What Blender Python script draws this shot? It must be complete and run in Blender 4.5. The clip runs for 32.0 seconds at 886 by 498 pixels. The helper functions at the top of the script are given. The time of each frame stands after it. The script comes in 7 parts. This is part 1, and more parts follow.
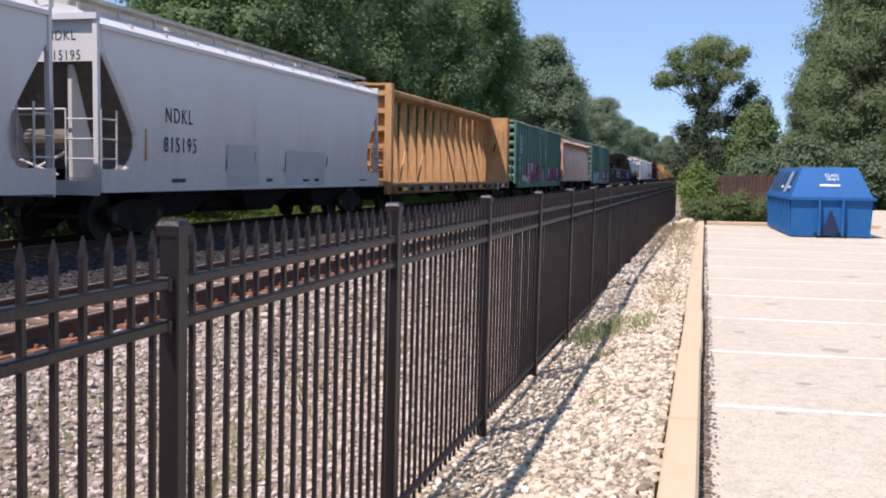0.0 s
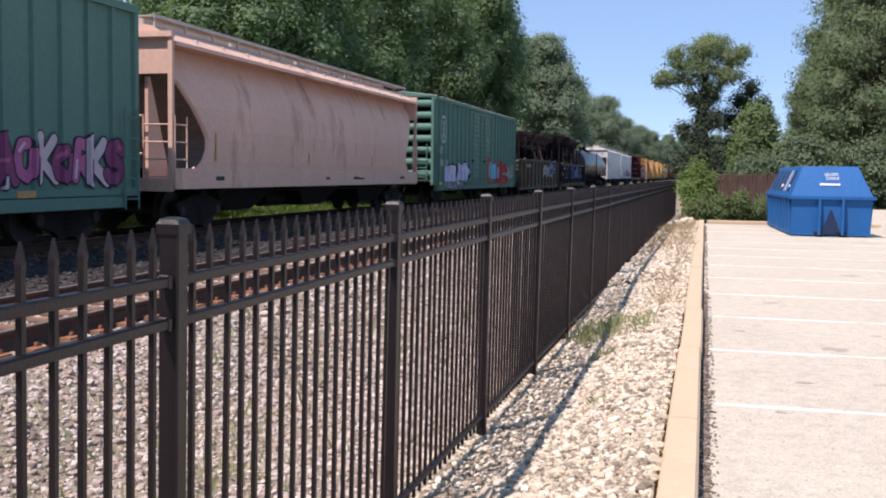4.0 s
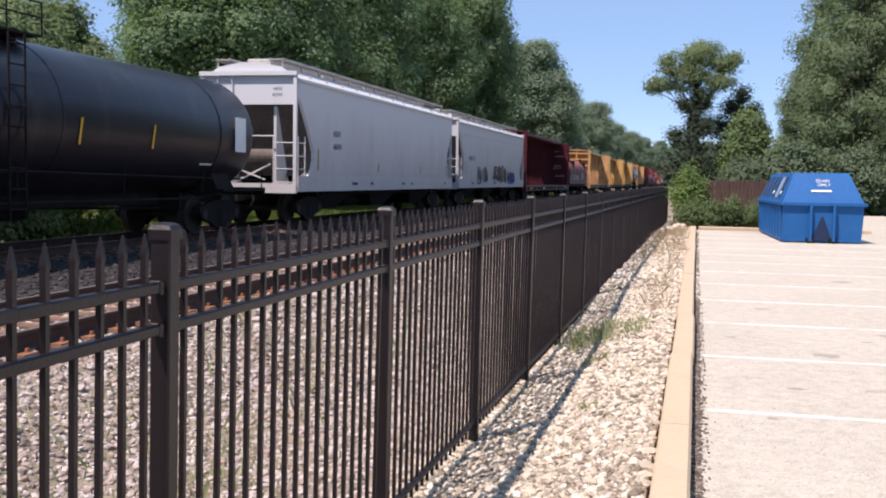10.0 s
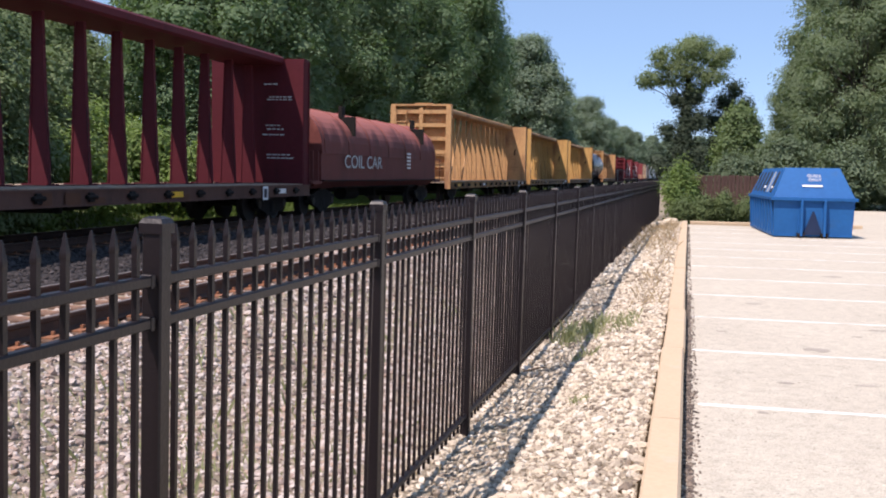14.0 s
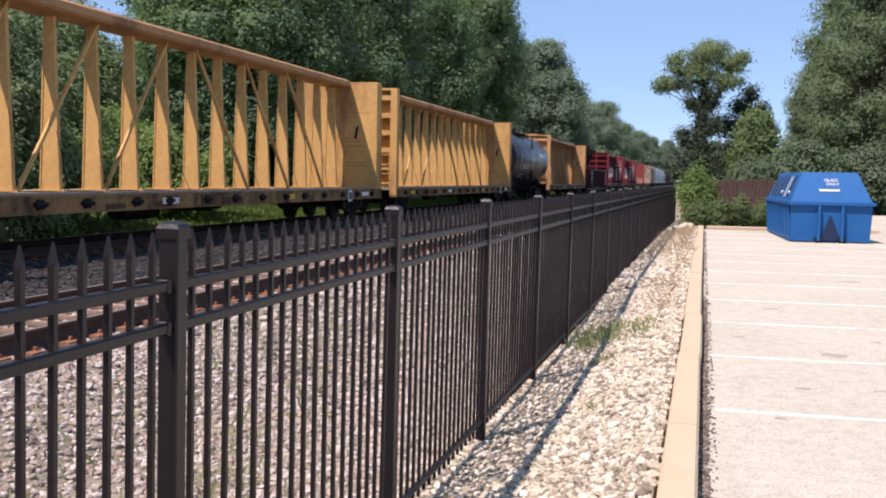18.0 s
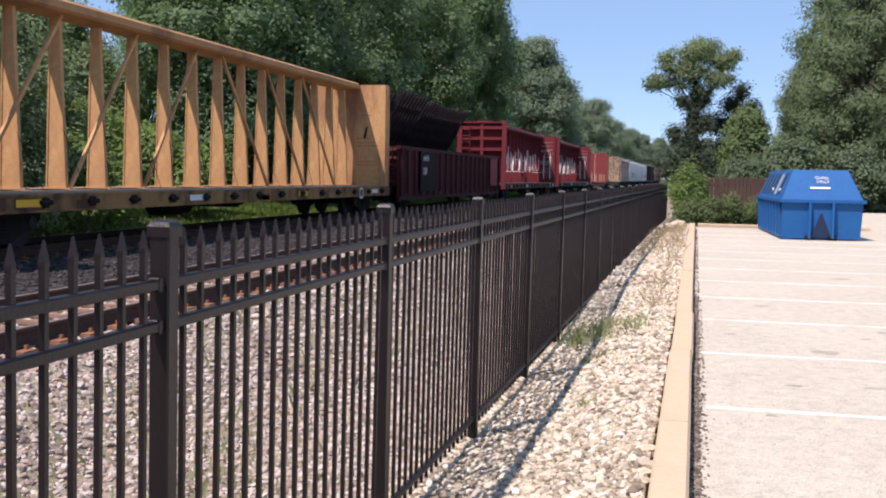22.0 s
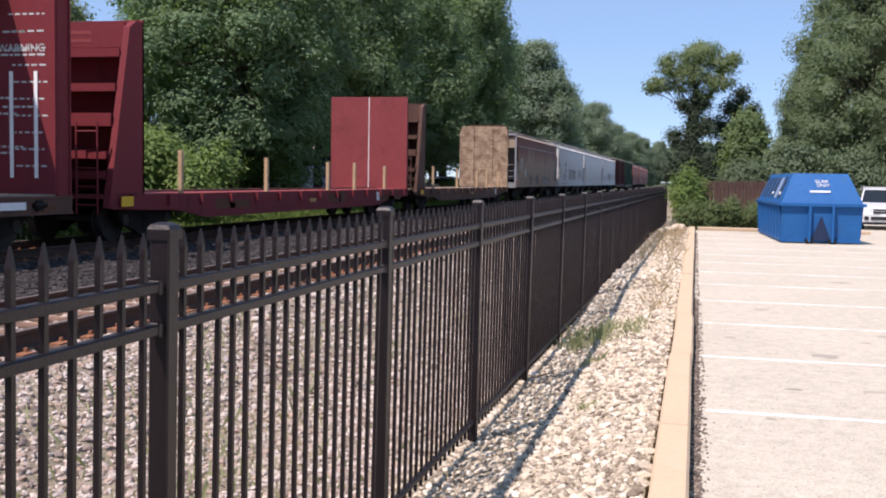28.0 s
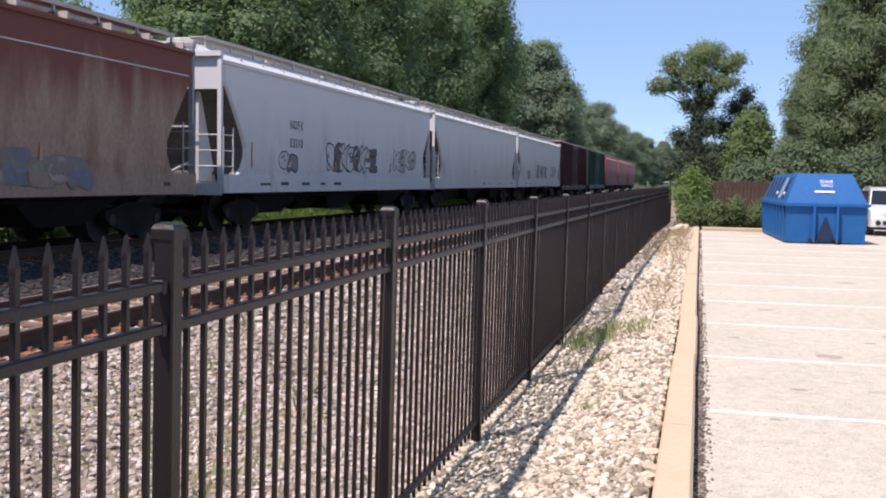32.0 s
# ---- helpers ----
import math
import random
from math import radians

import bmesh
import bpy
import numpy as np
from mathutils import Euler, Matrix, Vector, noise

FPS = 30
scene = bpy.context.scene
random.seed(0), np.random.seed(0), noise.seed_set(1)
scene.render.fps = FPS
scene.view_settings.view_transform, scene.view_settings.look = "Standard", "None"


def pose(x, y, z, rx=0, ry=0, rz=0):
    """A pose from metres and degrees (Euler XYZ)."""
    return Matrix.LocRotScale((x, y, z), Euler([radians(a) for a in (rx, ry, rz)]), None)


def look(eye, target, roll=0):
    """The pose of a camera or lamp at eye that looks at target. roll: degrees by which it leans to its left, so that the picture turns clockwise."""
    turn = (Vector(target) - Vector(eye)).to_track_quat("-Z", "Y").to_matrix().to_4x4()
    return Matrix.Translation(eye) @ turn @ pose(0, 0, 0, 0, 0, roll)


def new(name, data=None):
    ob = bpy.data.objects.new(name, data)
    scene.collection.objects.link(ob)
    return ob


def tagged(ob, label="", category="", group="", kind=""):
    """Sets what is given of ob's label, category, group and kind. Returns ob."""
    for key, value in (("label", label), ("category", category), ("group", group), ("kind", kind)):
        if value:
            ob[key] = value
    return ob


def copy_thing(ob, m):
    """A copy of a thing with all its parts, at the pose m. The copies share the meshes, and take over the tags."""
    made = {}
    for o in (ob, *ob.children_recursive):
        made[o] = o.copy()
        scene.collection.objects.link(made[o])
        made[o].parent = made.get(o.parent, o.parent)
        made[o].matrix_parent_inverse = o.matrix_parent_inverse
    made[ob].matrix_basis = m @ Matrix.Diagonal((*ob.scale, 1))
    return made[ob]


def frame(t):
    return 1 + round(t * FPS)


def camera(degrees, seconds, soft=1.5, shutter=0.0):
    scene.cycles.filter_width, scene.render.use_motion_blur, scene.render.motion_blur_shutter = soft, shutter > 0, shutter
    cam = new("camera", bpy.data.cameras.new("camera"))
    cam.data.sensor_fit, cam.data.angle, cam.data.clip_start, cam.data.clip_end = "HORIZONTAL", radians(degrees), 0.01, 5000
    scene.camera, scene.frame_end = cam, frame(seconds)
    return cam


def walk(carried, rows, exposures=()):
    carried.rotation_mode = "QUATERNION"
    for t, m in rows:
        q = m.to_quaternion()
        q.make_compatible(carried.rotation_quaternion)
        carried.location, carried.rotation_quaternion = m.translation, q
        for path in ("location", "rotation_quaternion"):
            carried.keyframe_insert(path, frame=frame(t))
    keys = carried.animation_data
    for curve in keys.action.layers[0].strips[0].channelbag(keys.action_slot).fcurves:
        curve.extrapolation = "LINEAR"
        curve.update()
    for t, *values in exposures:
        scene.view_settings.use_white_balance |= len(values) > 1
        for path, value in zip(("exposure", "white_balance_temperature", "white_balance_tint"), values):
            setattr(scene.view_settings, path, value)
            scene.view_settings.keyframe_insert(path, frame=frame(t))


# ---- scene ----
import collections

EXPOSURE = 0.42
cam = camera(45.8, 32.0, soft=2.0)
EYE_Z = 1.75


def aim(yaw, pitch, roll):
    """The hand-held camera's pose: degrees to the left, up, and of lean."""
    return pose(0, 0, EYE_Z, 90 + pitch, 0, yaw) @ pose(0, 0, 0, 0, 0, roll)


walk(cam, [(t, aim(a, b, c)) for t, a, b, c in (
    (0, 13.96, -4.09, 0.74), (0.5, 13.99, -4.09, 0.74), (1, 14.02, -4.08, 0.76), (1.5, 14.06, -4.17, 0.82),
    (2, 14.05, -4.13, 0.86), (2.5, 13.99, -4.12, 0.91), (3, 13.96, -4.11, 0.87), (3.5, 13.96, -4.12, 0.82),
    (5.5, 13.96, -4.36, 0.81), (6, 14.05, -4.39, 0.82), (6.5, 14.05, -4.29, 0.84), (7, 14.02, -4.26, 0.87),
    (7.5, 14.01, -4.20, 0.87), (8, 13.92, -4.03, 0.84), (8.5, 13.89, -3.88, 0.85), (9, 13.83, -3.83, 0.86),
    (9.5, 13.71, -3.81, 0.86), (10, 13.54, -3.84, 0.91), (10.5, 13.32, -3.88, 0.96), (11, 13.24, -3.90, 0.89),
    (11.5, 13.21, -3.83, 0.85), (12, 13.17, -3.88, 0.90), (12.5, 13.15, -3.93, 0.96), (13, 13.10, -3.98, 1.00),
    (13.5, 13.09, -4.09, 1.05), (14, 13.09, -4.15, 1.04), (14.5, 13.02, -4.15, 1.04), (16.5, 12.11, -4.27, 0.94),
    (17, 12.35, -4.12, 0.88), (17.5, 13.09, -3.98, 0.86), (18, 13.94, -3.89, 0.94), (18.5, 14.02, -4.00, 0.91),
    (19, 13.89, -4.08, 0.94), (19.5, 13.80, -4.13, 0.93), (20, 13.68, -4.09, 0.90), (20.5, 13.63, -3.98, 0.92),
    (21, 13.60, -3.91, 0.88), (21.5, 13.56, -3.88, 0.89), (22, 13.49, -4.00, 0.91), (22.5, 13.47, -4.00, 0.89),
    (23, 13.51, -3.93, 0.83), (23.5, 13.51, -3.88, 0.81), (24, 13.52, -3.90, 0.88), (24.5, 13.53, -3.90, 0.88),
    (25, 13.57, -3.88, 0.95), (25.5, 13.61, -3.92, 0.93), (27.5, 13.53, -3.89, 0.96), (28, 13.49, -3.83, 0.98),
    (28.5, 13.55, -3.79, 0.97), (29, 13.60, -3.79, 1.00), (29.5, 13.62, -3.80, 0.98), (30, 13.65, -3.82, 0.97),
    (30.5, 13.62, -3.81, 0.98), (31, 13.63, -3.83, 1.00), (31.5, 13.66, -3.86, 1.01), (32, 13.70, -3.84, 1.01),
)], exposures=[(0, EXPOSURE, 6680, 22), (32, EXPOSURE, 6680, 22)])

# world, sun
world = bpy.data.worlds.new("sky")
scene.world = world
world.use_nodes = True
wn = world.node_tree.nodes
sky = wn.new("ShaderNodeTexSky")
sky.sky_type, sky.sun_disc = "NISHITA", False
SUN_TO = Vector((-0.305, -0.48, 1.0)).normalized()
sky.sun_elevation, sky.sun_rotation = math.asin(SUN_TO.z), math.atan2(SUN_TO.x, SUN_TO.y)
sky.altitude = 4500
sky.air_density, sky.dust_density, sky.ozone_density = 1.1, 0.0, 4.0
haze = wn.new("ShaderNodeMix")  # thin even summer haze over the whole dome
haze.data_type = "RGBA"
haze.inputs["Factor"].default_value = 0.55
haze.inputs["B"].default_value = (2.2, 3.72, 5.6, 1)
world.node_tree.links.new(sky.outputs[0], haze.inputs["A"])
world.node_tree.links.new(haze.outputs["Result"], wn["Background"].inputs[0])
wn["Background"].inputs[1].default_value = 0.126
sun = new("sun", bpy.data.lights.new("sun", "SUN"))
sun.data.energy, sun.data.angle, sun.data.color = 4.65, radians(0.53), (1.0, 0.945, 0.87)
sun.matrix_world = look((0, 0, 40) , Vector((0, 0, 40)) - SUN_TO)

# materials


def shade(name, color, rough=0.7, metal=0.0, vary=0.25, grain=30.0, patch=1.5, bump=0.2, dirt=None, dirt_amount=0.0,
          island=0.0, spec=0.4, streak=0.0, coat=0.0):
    """A procedural surface: base colour with fine grain, larger patches, optional dirt with soft edges and fine relief."""
    m = bpy.data.materials.new(name)
    m.use_nodes = True
    nt = m.node_tree
    N, L = nt.nodes, nt.links
    bs = N["Principled BSDF"]
    co = N.new("ShaderNodeTexCoord")
    fine, big = N.new("ShaderNodeTexNoise"), N.new("ShaderNodeTexNoise")
    fine.inputs["Scale"].default_value, fine.inputs["Detail"].default_value = grain, 4
    big.inputs["Scale"].default_value, big.inputs["Detail"].default_value = patch, 5
    mp = N.new("ShaderNodeMapping")
    mp.inputs["Scale"].default_value = (1, 1, 1 - 0.85 * streak)
    L.new(co.outputs["Object"], mp.inputs[0])
    L.new(mp.outputs[0], big.inputs["Vector"])
    L.new(co.outputs["Object"], fine.inputs["Vector"])
    add = N.new("ShaderNodeMath")
    add.operation = "ADD"
    L.new(fine.outputs["Fac"], add.inputs[0])
    L.new(big.outputs["Fac"], add.inputs[1])
    last = add
    if island:
        geo, wide = N.new("ShaderNodeNewGeometry"), N.new("ShaderNodeMath")
        wide.operation = "MULTIPLY_ADD"
        wide.inputs[1].default_value, wide.inputs[2].default_value = 2 * island, -island
        L.new(geo.outputs["Random Per Island"], wide.inputs[0])
        last = N.new("ShaderNodeMath")
        L.new(add.outputs[0], last.inputs[0])
        L.new(wide.outputs[0], last.inputs[1])
    ramp = N.new("ShaderNodeMapRange")
    ramp.inputs["From Min"].default_value, ramp.inputs["From Max"].default_value = 0.6, 1.4
    ramp.inputs["To Min"].default_value, ramp.inputs["To Max"].default_value = 1 - vary, 1 + vary
    L.new(last.outputs[0], ramp.inputs["Value"])
    mul = N.new("ShaderNodeMix")
    mul.data_type, mul.blend_type = "RGBA", "MULTIPLY"
    mul.inputs["Factor"].default_value = 1
    mul.inputs["A"].default_value = (*color, 1)
    L.new(ramp.outputs[0], mul.inputs["B"])
    out = mul.outputs["Result"]
    if dirt:
        spot, edge, mix = N.new("ShaderNodeTexNoise"), N.new("ShaderNodeMapRange"), N.new("ShaderNodeMix")
        spot.inputs["Scale"].default_value, spot.inputs["Detail"].default_value = patch * 0.8 + 0.3, 8
        spot.inputs["Roughness"].default_value = 0.65
        L.new(mp.outputs[0], spot.inputs["Vector"])
        edge.inputs["From Min"].default_value, edge.inputs["From Max"].default_value = 0.62 - 0.3 * dirt_amount, 0.78 - 0.2 * dirt_amount
        L.new(spot.outputs["Fac"], edge.inputs["Value"])
        mix.data_type = "RGBA"
        L.new(edge.outputs[0], mix.inputs["Factor"])
        L.new(out, mix.inputs["A"])
        mix.inputs["B"].default_value = (*dirt, 1)
        out = mix.outputs["Result"]
    L.new(out, bs.inputs["Base Color"])
    bs.inputs["Roughness"].default_value, bs.inputs["Metallic"].default_value = rough, metal
    bs.inputs["Specular IOR Level"].default_value = spec
    bs.inputs["Coat Weight"].default_value = coat
    if bump:
        b = N.new("ShaderNodeBump")
        b.inputs["Strength"].default_value, b.inputs["Distance"].default_value = bump, 0.02
        L.new(fine.outputs["Fac"], b.inputs["Height"])
        L.new(b.outputs[0], bs.inputs["Normal"])
    return m


# mesh building


class Mesh:
    """Collects vertices and faces of one part."""

    def __init__(self):
        self.v, self.f = [], []

    def put(self, verts, faces):
        n = len(self.v)
        self.v += [tuple(p) for p in verts]
        self.f += [tuple(i + n for i in q) for q in faces]
        return self

    def box(self, x0, x1, y0, y1, z0, z1, turn=None):
        p = [(x, y, z) for z in (z0, z1) for y in (y0, y1) for x in (x0, x1)]
        if turn:
            p = [turn @ Vector(q) for q in p]
        return self.put(p, [(0, 2, 3, 1), (4, 5, 7, 6), (0, 1, 5, 4), (2, 6, 7, 3), (0, 4, 6, 2), (1, 3, 7, 5)])

    def cbox(self, x0, x1, y0, y1, z0, z1, c=0.01):
        """A box with its four upright edges and its top edge chamfered."""
        ring = lambda e, z: [(x0 + e, y0 + e + c, z), (x0 + e + c, y0 + e, z), (x1 - e - c, y0 + e, z), (x1 - e, y0 + e + c, z),
                             (x1 - e, y1 - e - c, z), (x1 - e - c, y1 - e, z), (x0 + e + c, y1 - e, z), (x0 + e, y1 - e - c, z)]
        return self.loft([ring(0, z0), ring(0, z1 - c), ring(c, z1)])

    def loft(self, rings, caps=True):
        """Joins rings of equally many points, bottom to top, counter-clockwise from above."""
        n, k = len(rings[0]), len(rings)
        f = [(a * n + i, a * n + (i + 1) % n, a * n + n + (i + 1) % n, a * n + n + i) for a in range(k - 1) for i in range(n)]
        if caps:
            f += [tuple(range(n))[::-1], tuple(range((k - 1) * n, k * n))]
        return self.put([p for r in rings for p in r], f)

    def tube(self, a, b, r, sides=8, r2=None):
        a, b = Vector(a), Vector(b)
        q = (b - a).to_track_quat("Z", "Y")
        ring = lambda o, s: [o + q @ Vector((s * math.cos(2 * math.pi * i / sides), s * math.sin(2 * math.pi * i / sides), 0)) for i in range(sides)]
        return self.loft([ring(a, r), ring(b, r if r2 is None else r2)])

    def plate(self, pts, axis, at, thick):
        """A flat outline in the two other axes, thick along the named axis from at to at + thick."""
        if axis == "x":
            lift = lambda p, d: (at + d, p[0], p[1])
        elif axis == "y":
            lift = lambda p, d: (p[0], at + d, p[1])
        else:
            lift = lambda p, d: (p[0], p[1], at + d)
        n = len(pts)
        return self.put([lift(p, 0) for p in pts] + [lift(p, thick) for p in pts],
                        [tuple(range(n))[::-1], tuple(range(n, 2 * n))] + [(i, (i + 1) % n, n + (i + 1) % n, n + i) for i in range(n)])


def data_of(mesh, name, material, smooth=False):
    if isinstance(mesh, Mesh):
        me = bpy.data.meshes.new(name)
        me.from_pydata(mesh.v, [], mesh.f)
        bm = bmesh.new()
        bm.from_mesh(me)
        bmesh.ops.recalc_face_normals(bm, faces=bm.faces)
        bm.to_mesh(me)
        bm.free()
    else:
        me = mesh
    if not me.materials:
        me.materials.append(material)
    if smooth:
        me.polygons.foreach_set("use_smooth", [True] * len(me.polygons))
    return me


def part(name, mesh, material, parent, label="", smooth=False, at=None):
    """Links a mesh as one object under a thing or a part."""
    ob = new(name, data_of(mesh, name, material, smooth))
    ob.parent = parent
    if at is not None:
        ob.matrix_basis = at
    if label:
        ob["label"] = label
    return ob


def thing(name, at, label, category, group="", kind=""):
    ob = new(name)
    ob.empty_display_size = 0.2
    ob.matrix_basis = at
    return tagged(ob, label, category, group, kind)


def solid(name, mesh, material, label, category="", group="", kind="", smooth=False, at=None):
    """A top-level thing of one mesh."""
    ob = new(name, data_of(mesh, name, material, smooth))
    if at is not None:
        ob.matrix_basis = at
    return tagged(ob, label, category, group, kind)


def big_mesh(name, verts, quads):
    """A mesh from numpy arrays: verts (n, 3), faces (m, k)."""
    me = bpy.data.meshes.new(name)
    k = quads.shape[1]
    me.vertices.add(len(verts))
    me.vertices.foreach_set("co", np.asarray(verts, np.float32).ravel())
    me.loops.add(quads.size)
    me.loops.foreach_set("vertex_index", quads.astype(np.int32).ravel())
    me.polygons.add(len(quads))
    me.polygons.foreach_set("loop_start", np.arange(0, quads.size, k, dtype=np.int32))
    me.update(calc_edges=True)
    me.shade_flat()
    return me


def letters(text, size, parent, place, material, name="lettering", squeeze=1.0, gap=1.0):
    """Painted writing, laid flat on a face: place carries the text's own x (along the line) and y (up)."""
    cu = bpy.data.curves.new("text", "FONT")
    cu.body, cu.size, cu.align_x, cu.extrude, cu.space_character = text, size, "LEFT", 0.002, gap
    tmp = new("text", cu)
    bpy.context.view_layer.update()
    me = bpy.data.meshes.new_from_object(tmp.evaluated_get(bpy.context.evaluated_depsgraph_get()))
    bpy.data.objects.remove(tmp)
    ob = part(name, me, material, parent, "", False, place @ Matrix.Diagonal((squeeze, 1, 1, 1)))
    return ob

# paints of the wagons
TAGS = {}
grime = (0.17, 0.13, 0.10)


def car_paint(name, color, dirt=grime, amount=0.15, tags=(), rough=0.62, vary=0.12, patch=0.9, streak=0.8):
    m = shade(name, color, rough, vary=vary, grain=9, patch=patch, bump=0.03, dirt=dirt, dirt_amount=amount, streak=streak, spec=0.14)
    TAGS[m] = tags
    return m


SPRAY = {}


def spray_can(color):
    """One flat spray-paint material for each colour."""
    if color not in SPRAY:
        SPRAY[color] = shade("spray_paint", color, 0.6, vary=0.14, grain=6, patch=2.2, bump=0.0, spec=0.15)
    return SPRAY[color]


def stroke(pts, r):
    """A fat marker line as overlapping rounded pieces in the plane: lists of outline points."""
    out = []
    for (y0, z0), (y1, z1) in zip(pts, pts[1:]):
        a = math.atan2(z1 - z0, y1 - y0)
        out.append([(y1 + r * math.cos(a - math.pi / 2 + math.pi * k / 6), z1 + r * math.sin(a - math.pi / 2 + math.pi * k / 6)) for k in range(7)]
                   + [(y0 + r * math.cos(a + math.pi / 2 + math.pi * k / 6), z0 + r * math.sin(a + math.pi / 2 + math.pi * k / 6)) for k in range(7)])
    return out


def arc(y, z, ry, rz, a0, a1, n=6):
    return [(y + ry * math.cos(radians(a0 + (a1 - a0) * k / n)), z + rz * math.sin(radians(a0 + (a1 - a0) * k / n))) for k in range(n + 1)]


# skeletons of swollen throw-up shapes in a unit square, none of them a letter of any word
SHAPES = (lambda: [arc(0.5, 0.5, 0.36, 0.42, 70, 380)],
          lambda: [[(0.2, 0.05), (0.25, 0.95)], arc(0.3, 0.7, 0.45, 0.25, 90, -90), [(0.35, 0.45), (0.85, 0.02)]],
          lambda: [[(0.1, 0.0), (0.5, 1.0), (0.9, 0.05)], [(0.3, 0.35), (0.75, 0.35)]],
          lambda: [[(0.15, 0.0), (0.2, 1.0)], [(0.8, 0.95), (0.25, 0.45), (0.9, 0.0)]],
          lambda: [arc(0.5, 0.72, 0.33, 0.25, 20, 270), arc(0.5, 0.26, 0.35, 0.25, 90, -160)],
          lambda: [[(0.2, 0.05), (0.15, 0.95)], [(0.15, 0.9), (0.85, 0.98)], [(0.2, 0.5), (0.75, 0.52)], [(0.2, 0.05), (0.9, 0.0)]])


def spray(c, tags, relief, cuts, floor_z=0.0):
    """Graffiti on a wagon's side: swollen shapes, each laid over the one before; relief(y, z) is the side's surface and cuts its bends."""
    for y0, y1, z0, z1, cols, line, cell in tags:
        rng = random.Random(int(y0 * 10) + int(z1 * 100))
        z0 = max(z0, floor_z)
        h = z1 - z0
        wide = max(0.5, cell * 1.25)
        n = max(2, round((y1 - y0) / wide))
        step = (y1 - y0) / n
        layers = collections.defaultdict(list)
        lift = 0.0015
        for i in range(n):
            gy, gz, gh = y0 + step * (i + rng.uniform(-0.08, 0.08)), z0 + h * rng.uniform(0.02, 0.16), h * rng.uniform(0.72, 0.92)
            lean, gw = rng.uniform(-0.15, 0.25), step * rng.uniform(1.15, 1.5)
            r = min(step, h) * rng.uniform(0.17, 0.25)
            lines = [[(gy + gw * u + lean * gh * v, gz + r + (gh - 2 * r) * v) for u, v in pl] for pl in rng.choice(SHAPES)()]
            fill = cols[i % len(cols)]
            glow = cols[(i + 1) % len(cols)]
            for col, grow in ((line, 1.3), (fill, 1.0)):
                for pl in lines:
                    for outline in stroke(pl, r * grow):
                        layers[col].append((outline, lift))
                        lift += 0.00025
            # a shine or shade bar inside the shape
            pl = lines[0]
            q = [(a[0] * 0.5 + b[0] * 0.5, a[1] * 0.5 + b[1] * 0.5) for a, b in zip(pl, pl[1:])][:2]
            q = q if len(q) > 1 else [pl[0], q[0]]
            for outline in stroke(q, r * 0.32):
                layers[glow].append((outline, lift))
                lift += 0.00025
        bm = bmesh.new()
        paints = list(layers)
        for col, shapes in layers.items():
            for outline, up in shapes:
                bm.faces.new([bm.verts.new((up, y, z)) for y, z in outline]).material_index = paints.index(col)
        lo, hi = min(v.co.y for v in bm.verts), max(v.co.y for v in bm.verts)
        for y in cuts:
            if lo < y < hi:
                bmesh.ops.bisect_plane(bm, geom=bm.verts[:] + bm.edges[:] + bm.faces[:], plane_co=(0, y, 0), plane_no=(0, 1, 0))
        bmesh.ops.bisect_plane(bm, geom=bm.verts[:] + bm.edges[:] + bm.faces[:], plane_co=(0, 0, 1.03), plane_no=(0, 0, 1))
        for v in bm.verts:
            v.co.x += relief(v.co.y, v.co.z)
            v.co.z = max(v.co.z, floor_z)
        me = bpy.data.meshes.new("spray_paint")
        bm.to_mesh(me)
        bm.free()
        for col in paints:
            me.materials.append(spray_can(col))
        tagged(part("spray_paint", me, None, c, "spray-painted graffiti"), kind="stuff")


def ribbed(ys, base, deep, foot=0.07, top=0.045, sill=1.5, flat=(1e9, 1e9), door=1.518):
    """The outer surface of a side with upright ribs at ys, and the places where it bends."""
    def relief(y, z):
        if sill and z < 1.025:
            return sill
        if flat[0] < y < flat[1]:
            return door
        d = min(abs(y - q) for q in ys)
        return base + deep * min(1.0, max(0.0, (foot - d) / (foot - top)))
    return relief, [q + e for q in ys for e in (-foot, -top, top, foot)] + [f for f in flat if f < 1e8] + [f + e for f in flat if f < 1e8 for e in (-0.01, 0.01)]


steel_dark = shade("grimy_steel", (0.012, 0.010, 0.009), 0.8, vary=0.4, grain=25, patch=2, bump=0.3, dirt=(0.03, 0.021, 0.016), dirt_amount=0.25, spec=0.2)
wheel_steel = shade("wheel_steel", (0.03, 0.025, 0.022), 0.6, metal=0.3, vary=0.3, grain=20, bump=0.1)
deck_wood = shade("weathered_deck", (0.30, 0.22, 0.16), 0.9, vary=0.3, grain=14, patch=1.2, bump=0.4, dirt=(0.10, 0.08, 0.06), dirt_amount=0.3)
rack_wood = shade("creosoted_timber", (0.015, 0.012, 0.0145), 0.9, vary=0.5, grain=18, patch=2.5, bump=0.4, dirt=(0.038, 0.031, 0.034), dirt_amount=0.3, spec=0.06)
new_timber = shade("pale_timber", (0.42, 0.29, 0.17), 0.8, vary=0.2, grain=20, patch=3, bump=0.3)
plank_wood = shade("grey_plank", (0.37, 0.27, 0.185), 0.85, vary=0.4, grain=22, patch=2.6, bump=0.4, dirt=(0.17, 0.095, 0.06), dirt_amount=0.6)
white_mark = shade("white_marking", (0.74, 0.74, 0.72), 0.6, vary=0.12, grain=20, bump=0.0)
dark_mark = shade("dark_marking", (0.03, 0.03, 0.04), 0.6, vary=0.2, grain=20, bump=0.0)
yellow_mark = shade("yellow_reflector", (0.75, 0.42, 0.03), 0.4, vary=0.15, grain=20, bump=0.0)
